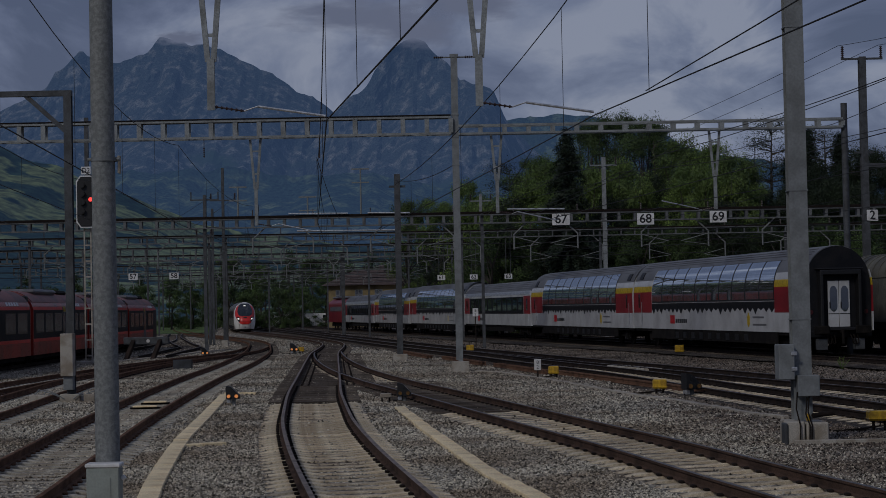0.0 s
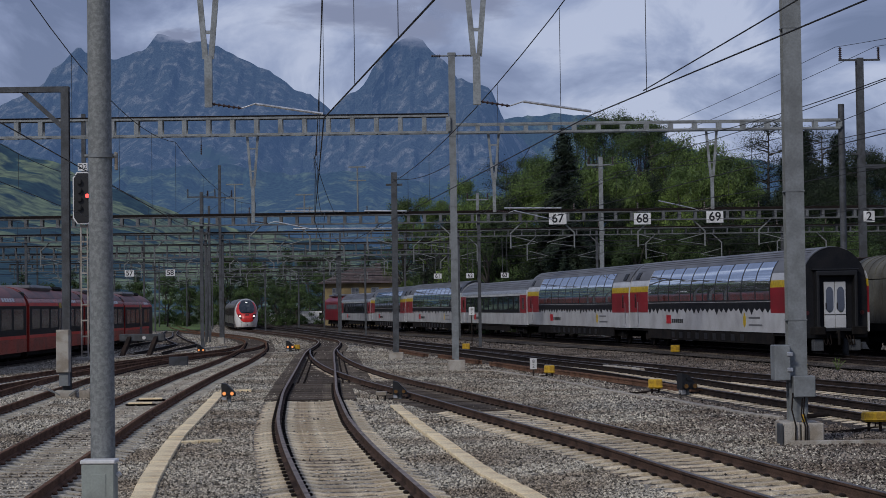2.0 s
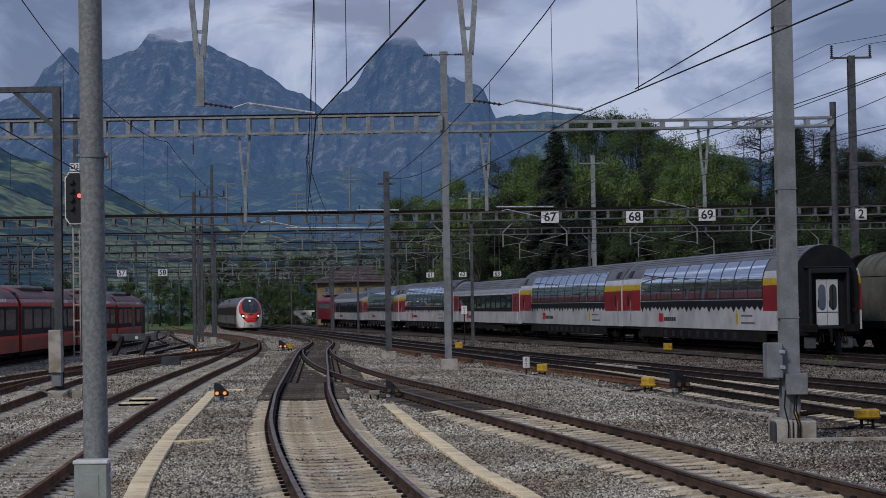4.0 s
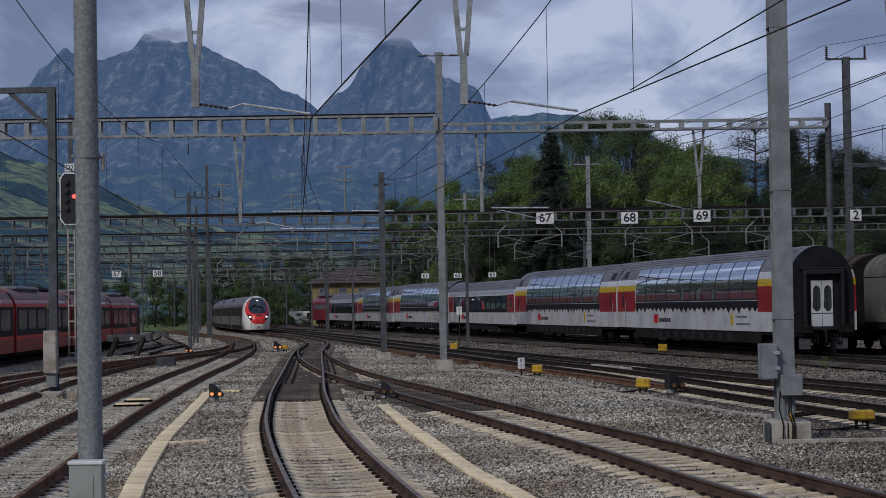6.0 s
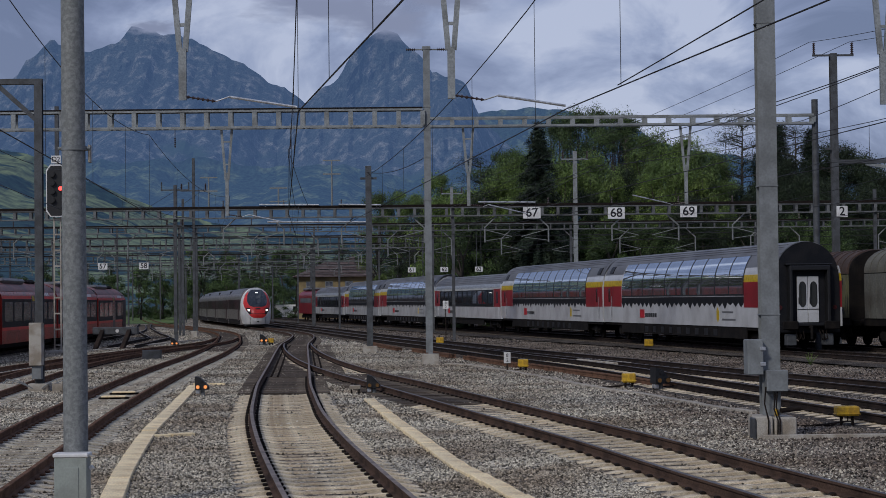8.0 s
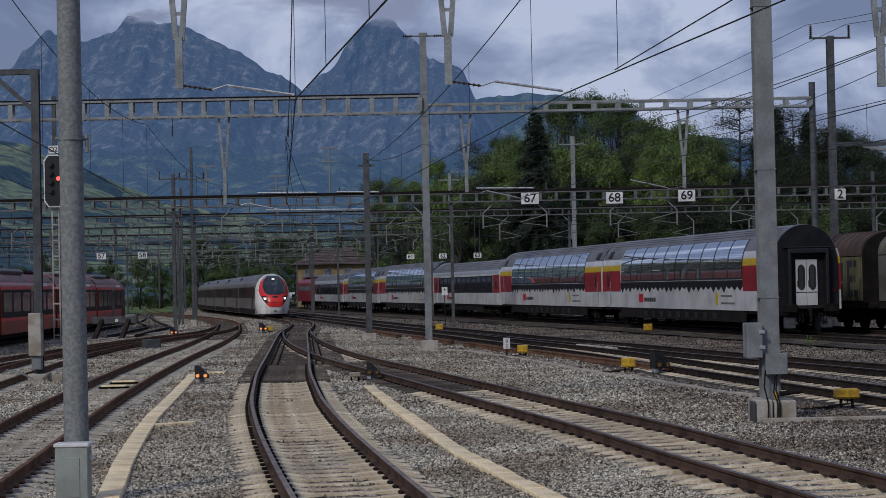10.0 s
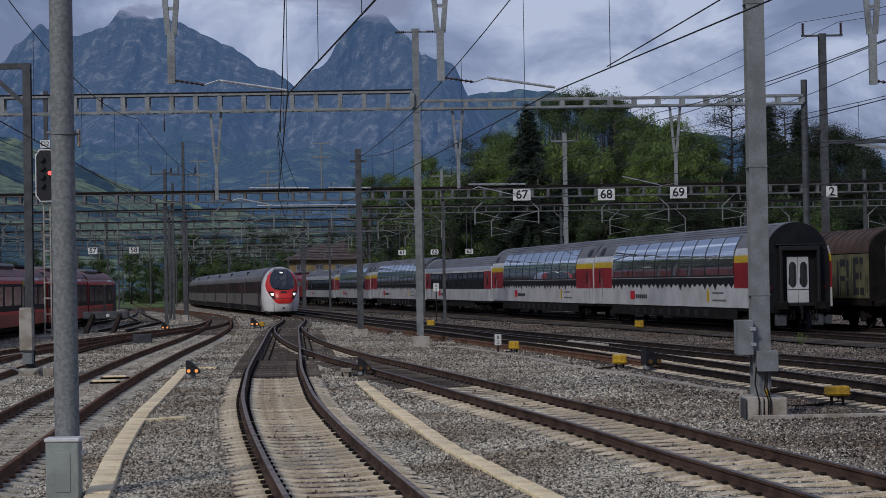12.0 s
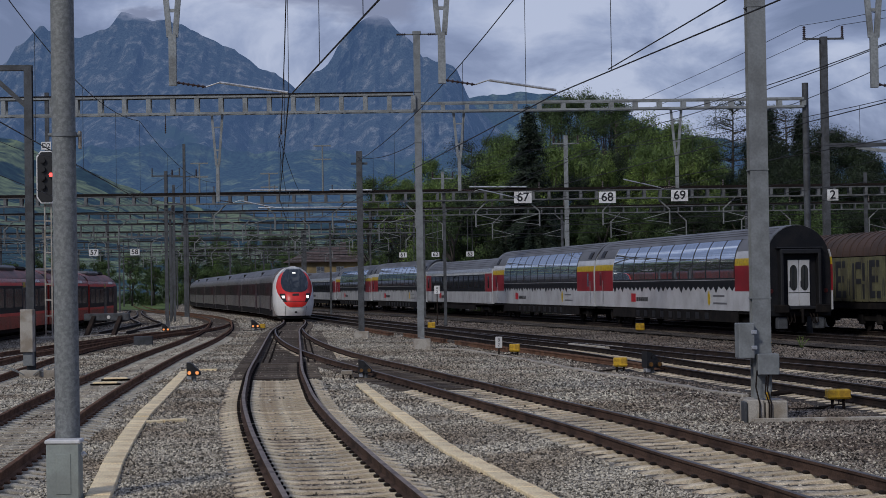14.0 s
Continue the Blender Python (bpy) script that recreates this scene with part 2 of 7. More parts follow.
def hbeam(bm, x, y, z0, z1, w, d, t=0.016, m=None):
    """An upright steel H section in one piece; the flanges face the camera side."""
    a, c, q = w / 2, d / 2, t / 2
    o = [(-a, -c), (a, -c), (a, -c + t), (q, -c + t), (q, c - t), (a, c - t), (a, c), (-a, c), (-a, c - t), (-q, c - t), (-q, -c + t), (-a, -c + t)]
    lo = [bm.verts.new((x + u, y + v, z0)) for u, v in o]
    hi = [bm.verts.new((x + u, y + v, z1)) for u, v in o]
    for k in range(12):
        bm.faces.new((lo[k], lo[(k + 1) % 12], hi[(k + 1) % 12], hi[k]))
    bm.faces.new(lo[::-1])
    bm.faces.new(hi)


def prism(bm, outline, y0, y1, mat=0):
    """A flat shape of (x, z) points with depth from y0 to y1."""
    a = [bm.verts.new((x, y0, z)) for x, z in outline]
    b = [bm.verts.new((x, y1, z)) for x, z in outline]
    n = len(a)
    bm.faces.new(a).material_index = mat
    bm.faces.new(b[::-1]).material_index = mat
    for k in range(n):
        bm.faces.new((a[k], b[k], b[(k + 1) % n], a[(k + 1) % n])).material_index = mat


def wire(name, points, r=0.012, mat=None, parent=None):
    cu = bpy.data.curves.new(name, "CURVE")
    cu.dimensions, cu.bevel_depth, cu.bevel_resolution, cu.use_fill_caps = "3D", r, 1, True
    sp = cu.splines.new("POLY")
    sp.points.add(len(points) - 1)
    for p, q in zip(sp.points, points):
        p.co = (*q, 1)
    cu.materials.append(mat or WIRE)
    ob = new(name, cu)
    if parent:
        ob.parent = parent
    return ob


def sag(a, b, s, n=14):
    a, b = Vector(a), Vector(b)
    return [a.lerp(b, k / n) - Vector((0, 0, 4 * s * (k / n) * (1 - k / n))) for k in range(n + 1)]


def grade(y):
    """The yard falls gently away towards the mountains."""
    return -0.0022 * min(max(0.0, y - 95.0), 330.0)


class Path:
    """A smooth line on the ground through points, measured by its length."""

    def __init__(self, pts, step=0.5):
        p = [Vector((*q, 0)) for q in pts]
        p = [2 * p[0] - p[1]] + p + [2 * p[-1] - p[-2]]
        dense = []
        for i in range(1, len(p) - 2):
            a, b, c, d = p[i - 1:i + 3]
            n = max(2, int((c - b).length / step))
            for k in range(n):
                t = k / n
                dense.append(0.5 * (2 * b + (c - a) * t + (2 * a - 5 * b + 4 * c - d) * t * t + (3 * b - a - 3 * c + d) * t ** 3))
        dense.append(p[-2])
        self.p, self.s = dense, [0.0]
        for a, b in zip(dense, dense[1:]):
            self.s.append(self.s[-1] + (b - a).length)
        self.length = self.s[-1]

    def at(self, s):
        k = min(max(int(np.searchsorted(self.s, s)), 1), len(self.s) - 1)
        a, b = self.p[k - 1], self.p[k]
        t = (s - self.s[k - 1]) / max(1e-6, self.s[k] - self.s[k - 1])
        p = a.lerp(b, t)
        return Vector((p.x, p.y, grade(p.y)))

    def way(self, s, h=1.5):
        d = self.at(min(s + h, self.length)) - self.at(max(s - h, 0))
        return Vector((d.x, d.y, 0)).normalized()

    def reach(self, y):
        """The length at which the path comes to that distance."""
        return min(range(len(self.p)), key=lambda k: abs(self.p[k].y - y)) and self.s[min(range(len(self.p)), key=lambda k: abs(self.p[k].y - y))]


# ---- ground ----
def yard_edge(y):
    """East of this line the ballast is stained by rust and brake dust."""
    return float(np.interp(y, [0, 30, 50, 80, 116, 168, 250, 420], [5.2, 5.6, 5.6, 2.4, -3.2, -10.6, -23, -46]))


def ground_sheet():
    bm = bmesh.new()
    xs = [-4600, -600, -120, -45, 0, 45, 120, 600, 4600]
    ys = [-300, 0, 60, 95, 150, 300, 420, 900, 4700]
    g = [[bm.verts.new((x, y, -0.34 + grade(y))) for x in xs] for y in ys]
    for j in range(len(ys) - 1):
        for i in range(len(xs) - 1):
            bm.faces.new((g[j][i], g[j][i + 1], g[j + 1][i + 1], g[j + 1][i]))
    ob = part("ground", bm, GRASS)
    tagged(ob, "flat green valley floor around the railway yard", "ground", kind="structure")
    bm = bmesh.new()
    nx, ny = 90, 150
    def height(x, y):
        return grade(y) - 0.224 + 0.03 * noise.noise((x * 0.25, y * 0.12, 0)) + 0.02 * noise.noise((x * 1.1, y * 0.7, 3))
    rows = []
    for j in range(ny + 1):
        y = -10 + 440 * (j / ny) ** 1.7
        rows.append([bm.verts.new((x, y, height(x, y))) for x in (-46 + 92 * i / nx for i in range(nx + 1))])
    for j in range(ny):
        for i in range(nx):
            v = rows[j][i].co
            f = bm.faces.new((rows[j][i], rows[j][i + 1], rows[j + 1][i + 1], rows[j + 1][i]))
            f.material_index = 1 if v.x > yard_edge(v.y) else 0
    ob = part("ballast_bed", bm, [BALLAST, BALLASTBROWN], smooth=True)
    tagged(ob, "grey-brown crushed stone ballast across the railway yard", "ballast", kind="structure")


def grass_verge():
    bm = bmesh.new()
    edge = [(y, MAIN.at(MAIN.reach(y)).x - 4.0) for y in range(252, 430, 8)]
    rows = [[bm.verts.new((x - d, y, grade(y) - 0.12 + 0.05 * noise.noise((x - d, y * 0.3, 0)))) for d in (40, 26, 14, 6, 0)] for y, x in edge]
    for p, q in zip(rows, rows[1:]):
        for k in range(4):
            bm.faces.new((p[k], p[k + 1], q[k + 1], q[k]))
    tagged(part("grass_verge", bm, VERGE), "strip of bright green grass beyond the far tracks", "grass", kind="structure")


VERGE = material("bright_grass", (0.11, 0.17, 0.03), 0.95, other=(0.05, 0.085, 0.02), scale=0.25, fine=2.5, vary=0.25)
GRASS = material("grass", (0.07, 0.10, 0.025), 0.95, other=(0.045, 0.06, 0.02), scale=0.05, fine=1.5, vary=0.25)
ground_sheet()


# ---- tracks ----
def rail_points(path, s0, s1, off):
    n = max(2, int((s1 - s0) / 1.2))
    out = []
    for k in range(n + 1):
        s = s0 + (s1 - s0) * k / n
        p, w = path.at(s), path.way(s)
        out.append((p + off * Vector((w.y, -w.x, 0)), Vector((w.y, -w.x, 0))))
    return out


RAIL = [(-0.07, -0.165), (-0.07, -0.15), (-0.012, -0.13), (-0.012, -0.05), (-0.036, -0.036), (-0.036, -0.004), (-0.026, 0.0),
        (0.026, 0.0), (0.036, -0.004), (0.036, -0.036), (0.012, -0.05), (0.012, -0.13), (0.07, -0.15), (0.07, -0.165)]


def rail_mesh(name, pts, top, parent, dz=0.0, web=None):
    bm = bmesh.new()
    rings = [[bm.verts.new(p + x * side + Vector((0, 0, z + dz))) for x, z in RAIL] for p, side in pts]
    for a, b in zip(rings, rings[1:]):
        for k in range(len(RAIL) - 1):
            bm.faces.new((a[k], b[k], b[k + 1], a[k + 1])).material_index = 1 if k in (5, 6, 7) else 0
    bm.faces.new(rings[0])
    bm.faces.new(rings[-1][::-1])
    return part(name, bm, [web or RUST, top], parent)


def sleeper_mesh(mat, wooden=False, length=2.5, clip=None):
    bm = bmesh.new()
    h = length / 2
    if wooden:
        box(bm, -h, h, -0.12, 0.12, -0.36, -0.165, bevel=0.012)
    else:
        ring = []
        for x, z, w in ((-h, -0.215, 0.09), (-h + 0.06, -0.20, 0.10), (-0.95, -0.165, 0.11), (-0.60, -0.165, 0.11), (-0.35, -0.195, 0.085), (0.35, -0.195, 0.085), (0.60, -0.165, 0.11), (0.95, -0.165, 0.11), (h - 0.06, -0.20, 0.10), (h, -0.215, 0.09)):
            ring.append([bm.verts.new((x, y, q)) for y, q in ((-w - 0.015, -0.36), (-w, z - 0.01), (-w + 0.02, z), (w - 0.02, z), (w, z - 0.01), (w + 0.015, -0.36))])
        for a, b in zip(ring, ring[1:]):
            for k in range(5):
                bm.faces.new((a[k], a[k + 1], b[k + 1], b[k]))
        bm.faces.new(ring[0][::-1])
        bm.faces.new(ring[-1])
    for g in (-0.7525, 0.7525):
        for s in (-1, 1):
            box(bm, g + s * 0.108 - 0.036, g + s * 0.108 + 0.036, -0.055, 0.055, -0.168, -0.125, bevel=0.014, mat=1)
    bmesh.ops.recalc_face_normals(bm, faces=bm.faces)
    me = bpy.data.meshes.new("sleeper")
    bm.to_mesh(me)
    bm.free()
    me.materials.append(mat)
    me.materials.append(clip or CLIP)
    return me


CONCRETE_SLEEPER = sleeper_mesh(SLEEPER)
GREY_SLEEPER = sleeper_mesh(OLDSLEEPER, clip=BROWNRUST)
TIMBER_SLEEPER = sleeper_mesh(TIMBER, True, 2.55)
LONG_TIMBER = sleeper_mesh(TIMBER, True, 3.3)


def track(label, path, y0, y1, top, timber=(), long_timber=(), dz=0.0, limit=140.0, gap=0.6, oily=False, wide=1.45, web=None):
    """Two rails on sleepers; far off the sleepers are one mesh."""
    s0, s1 = path.reach(y0), path.reach(y1)
    base = empty("railway_track", None, label=label, category="railway track", group="tracks of the yard")
    base.location.z = dz
    if oily:
        bm = bmesh.new()
        edge = rail_points(path, s0, s1, 0.0)
        rows = [[bm.verts.new(p + side * u * (wide * (1 + 0.5 * min(1.0, max(0.0, p.y - 85) / 50)) + 0.25 * noise.noise((p.x * 0.3, p.y * 0.3, u))) + Vector((0, 0, -0.205 if abs(u) < 1 else -0.26))) for u in (-1, -0.6, 0.6, 1)] for p, side in edge]
        for p, q in zip(rows, rows[1:]):
            for k in range(3):
                bm.faces.new((p[k], p[k + 1], q[k + 1], q[k]))
        part("crib_ballast", bm, OILY, base, "dark oil-stained ballast between the sleepers")
    for off in (-0.7525, 0.7525):
        rail_mesh("rail", rail_points(path, s0, s1, off), top, base, 0.0, web)
    far = bmesh.new()
    s = s0
    while s < s1:
        p, w = path.at(s), path.way(s)
        m = Matrix.Translation(p) @ Matrix.Rotation(math.atan2(-w.x, w.y) + random.uniform(-0.008, 0.008), 4, "Z")
        wood = any(a <= p.y <= b for a, b in timber)
        long = any(a <= p.y <= b for a, b in long_timber)
        if p.y < limit and len(base.children) < 296:
            shared("sleeper", LONG_TIMBER if long else TIMBER_SLEEPER if wood else GREY_SLEEPER if web is BROWNRUST else CONCRETE_SLEEPER, base, m @ pose(0.35 if long else 0, 0, random.uniform(-0.012, 0.004)))
        else:
            box(far, -1.25, 1.25, -0.12, 0.12, -0.3, -0.17, m)
        s += gap
    if far.verts:
        ob = part("distant_sleeper", far, TIMBER, base)
        ob["kind"] = "stuff"
    else:
        far.free()
    return base


MAIN = Path([(1.0, 8), (0.28, 14), (-0.6, 20.7), (-1.29, 26.2), (-2.0, 32.3), (-2.72, 39.4), (-3.26, 46.2), (-3.79, 53.5), (-4.33, 62.5), (-5.04, 74.5), (-5.85, 88), (-6.75, 104), (-7.45, 122), (-8.25, 136), (-9.55, 148), (-12.2, 166), (-15.9, 187), (-20.1, 212), (-27.6, 256), (-33.6, 302), (-39.2, 352), (-51, 465)])
BRANCH = Path([(6.2, 8), (5.75, 14), (5.0, 20.5), (4.2, 25.6), (3.35, 31.3), (2.25, 37.5), (0.95, 45.0), (-0.55, 53.5), (-2.0, 61.5), (-3.7, 73.0), (-5.1, 85.5), (-6.1, 97), (-6.75, 106.5)])
LEFT = Path([(-4.9, 9), (-5.5, 16), (-6.1, 24.5), (-6.75, 32.5), (-7.5, 42), (-8.3, 55), (-9.0, 69), (-9.75, 88), (-11.0, 108), (-12.8, 128), (-14.7, 146), (-17.8, 166), (-24, 197), (-32, 235), (-46, 320), (-60, 420)])
RIGHT_A = Path([(12.2, 20), (10.6, 31), (9.3, 41), (7.9, 51.5), (6.3, 65), (3.7, 80), (1.0, 97), (-2.0, 116), (-5.6, 140), (-9.6, 168), (-15, 205), (-22, 250), (-36, 340), (-46, 420)])
RIGHT_B = Path([(17.5, 22), (14.6, 36), (12.4, 48), (10.4, 57), (7.9, 70), (4.9, 85), (1.6, 104), (-2.1, 127), (-6.0, 155), (-11, 188), (-17, 230), (-27, 300), (-38, 400)])
COACHES = Path([(26.0, 20), (20.4, 50), (15.84, 75.3), (11.6, 101.5), (7.26, 127.75), (3.0, 154), (-2.0, 180.1), (-6.43, 206.4), (-11.1, 232.6), (-16, 262), (-24, 320), (-35, 410)])
FREIGHT = Path([(31, 20), (25.2, 50), (20.6, 75), (16.2, 101), (11.8, 127), (7.4, 153), (2.6, 180), (-2, 206), (-7, 233), (-20, 320), (-32, 410)])
FAR_LEFT = Path([(-10.6, 30), (-11.6, 45), (-12.6, 58), (-13.4, 70), (-13.7, 82), (-13.2, 95), (-12.4, 106), (-12.3, 116), (-12.95, 129)])
SIDING = Path([(-14.9, 40), (-15.0, 60), (-14.8, 72), (-14.3, 84), (-13.5, 96), (-12.9, 104)])
STUB = Path([(-16.4, 96), (-16.5, 104), (-17.4, 120), (-18.4, 134), (-21.5, 152), (-29, 199), (-36, 250)])
RED_LINE = Path([(-20.5, 30), (-20.9, 60), (-21.3, 90), (-22.2, 115), (-23.1, 138), (-25.5, 170), (-34, 230)])

track("curved main track with worn shiny rails on concrete sleepers", MAIN, 9, 460, RAILTOP, web=MAINRUST, timber=[(51, 62), (106, 470)], long_timber=[(62, 106)])
track("branching track on pale concrete sleepers beyond a turnout", BRANCH, 9, 106, RUSTTOP, web=MAINRUST, timber=[(45, 60), (100, 110)], long_timber=[(60, 64)])
track("straight track with rusty brown rails on concrete sleepers", LEFT, 10, 400, BROWNRUST, timber=[(96, 400)], web=BROWNRUST)
track("rusty yard track on dark sleepers", RIGHT_A, 22, 400, RUSTTOP, timber=[(75, 400)], oily=True, wide=2.0)
track("rusty yard track on dark oily sleepers", RIGHT_B, 24, 390, RUSTTOP, timber=[(68, 400)], oily=True, wide=2.0)
track("yard track under the parked express coaches", COACHES, 22, 400, RUSTTOP, timber=[(0, 400)], dz=0.12, oily=True, wide=2.1)
track("yard track carrying the goods wagons", FREIGHT, 22, 380, RUSTTOP, timber=[(0, 400)], dz=0.12, oily=True, wide=2.1)
track("rusty siding on concrete sleepers curving to the main tracks", FAR_LEFT, 32, 128, BROWNRUST, timber=[(72, 150)], web=BROWNRUST)
track("rusty siding joining its neighbour at a turnout", SIDING, 42, 103, BROWNRUST, timber=[(80, 110)], web=BROWNRUST)
track("dead-end siding behind a buffer stop", STUB, 105, 240, RUSTTOP, timber=[(90, 300)])
track("yard track under the red regional train", RED_LINE, 32, 220, RUSTTOP, timber=[(0, 300)])


grass_verge()


def loose_stones():
    """Single ballast stones over the bed, the nearest the smallest and densest."""
    rnd = np.random.default_rng(3)
    lines = [(MAIN, 1.28, 0.10), (BRANCH, 1.28, 0.05), (LEFT, 1.28, 0.22), (RIGHT_A, 1.5, 0.03), (RIGHT_B, 1.5, 0.03), (COACHES, 1.7, 0.0), (FREIGHT, 1.7, 0.0)]
    shape = np.array([(1, 0, 0), (-1, 0, 0), (0, 1, 0), (0, -1, 0), (0, 0, 0.8), (0, 0, -0.8)])
    tri = np.array([(0, 2, 4), (2, 1, 4), (1, 3, 4), (3, 0, 4), (2, 0, 5), (1, 2, 5), (3, 1, 5), (0, 3, 5)])
    for y0, y1, count, size in ((17.5, 26, 46000, 0.025), (26, 38, 50000, 0.030), (38, 60, 52000, 0.038), (60, 110, 78000, 0.038), (110, 190, 36000, 0.055)):
        y = rnd.uniform(y0, y1, count)
        x = rnd.uniform(-1, 1, count) * y * 0.29 - y * 0.005
        keep = np.ones(count, bool)
        for path, w, few in lines:
            py = np.array([p.y for p in path.p])
            px = np.array([p.x for p in path.p])
            off = np.abs(x - np.interp(y, py, px))
            keep &= (off > w) | (rnd.random(count) < few) | ((y > 51) & (few > 0.04) & (path is not LEFT) & (rnd.random(count) < np.where(off > 0.95, 0.9, 0.4)))
            keep &= np.abs(off - 0.7525) > 0.2
        x, y = x[keep], y[keep]
        n = len(x)
        z = np.array([grade(c) - 0.224 + 0.03 * noise.noise((a * 0.25, c * 0.12, 0)) + 0.02 * noise.noise((a * 1.1, c * 0.7, 3)) for a, c in zip(x, y)]) + size * (0.35 if y0 < 60 else 0.7)
        v = shape[None] * rnd.uniform(0.55, 1.3, size=(n, 6, 1)) * rnd.uniform(0.6, 1.25, size=(n, 1, 3)) * size
        a = rnd.uniform(0, math.tau, n)
        t = rnd.uniform(-0.6, 0.6, n)
        vy = v[..., 1] * np.cos(t)[:, None] - v[..., 2] * np.sin(t)[:, None]
        vz = v[..., 1] * np.sin(t)[:, None] + v[..., 2] * np.cos(t)[:, None]
        vx = v[..., 0] * np.cos(a)[:, None] - vy * np.sin(a)[:, None]
        vy = v[..., 0] * np.sin(a)[:, None] + vy * np.cos(a)[:, None]
        co = np.stack([vx + x[:, None], vy + y[:, None], vz + z[:, None]], -1).reshape(-1, 3)
        f = (np.arange(n)[:, None, None] * 6 + tri[None]).reshape(-1, 3)
        edge = np.array([yard_edge(c) for c in y])
        brown = x + rnd.normal(scale=1.3, size=n) > edge
        me = bpy.data.meshes.new("ballast_stones")
        me.from_pydata(co, [], f)
        me.materials.append(STONES)
        me.materials.append(STONESBROWN)
        me.polygons.foreach_set("material_index", np.repeat(brown.astype(np.int32), 8))
        tagged(new("ballast_stones", me), "loose grey-brown crushed stones on the ballast bed", "gravel", kind="stuff")


loose_stones()


# ---- masts, portals and gantries ----
def footing(parent, x, y, w, d, top, name="footing"):
    bm = bmesh.new()
    box(bm, x - w / 2, x + w / 2, y - d / 2, y + d / 2, -0.6, top, bevel=0.02)
    return part(name, bm, CONCRETE, parent, "weathered concrete footing")


def round_mast():
    base = empty("round_mast", None, label="thick round galvanised steel mast with a mottled surface", category="mast")
    x, y = -4.22, 23.2
    bm = bmesh.new()
    rod(bm, (x, y, -0.3), (x - 0.03, y, 12.0), 0.152, 0.135, 28)
    part("shaft", bm, GALV, base, smooth=True)
    bm = bmesh.new()
    rod(bm, (x, y, 4.25), (x, y, 4.30), 0.162, 0.162, 28)
    rod(bm, (x - 0.2, y - 0.02, 4.275), (x + 0.2, y - 0.02, 4.275), 0.022, n=8)
    part("clamp_band", bm, PAINTED, base)
    bm = bmesh.new()
    box(bm, x + 0.17, x + 0.2, y - 0.02, y + 0.08, 4.1, 4.32, bevel=0.005)
    part("bracket", bm, CONCRETE, base)
    # cabinet in front of the foot
    cab = empty("switch_cabinet", None, label="pale grey-green steel cabinet at the foot of a mast", category="cabinet")
    bm = bmesh.new()
    box(bm, x - 0.19, x + 0.21, y - 0.44, y - 0.17, -0.25, 0.48, bevel=0.012)
    part("body", bm, BOX, cab)
    bm = bmesh.new()
    box(bm, x - 0.205, x + 0.225, y - 0.455, y - 0.155, 0.48, 0.53, bevel=0.012)
    part("lid", bm, WHITE, cab, "pale grey lid")
    bm = bmesh.new()
    box(bm, x - 0.07, x + 0.11, y - 0.449, y - 0.439, -0.13, 0.36, bevel=0.004)
    part("door", bm, BOX, cab)
    bm = bmesh.new()
    rod(bm, (x + 0.22, y - 0.3, 0.33), (x + 0.26, y - 0.3, 0.36), 0.03, n=10)
    part("knob", bm, WHITE, cab)


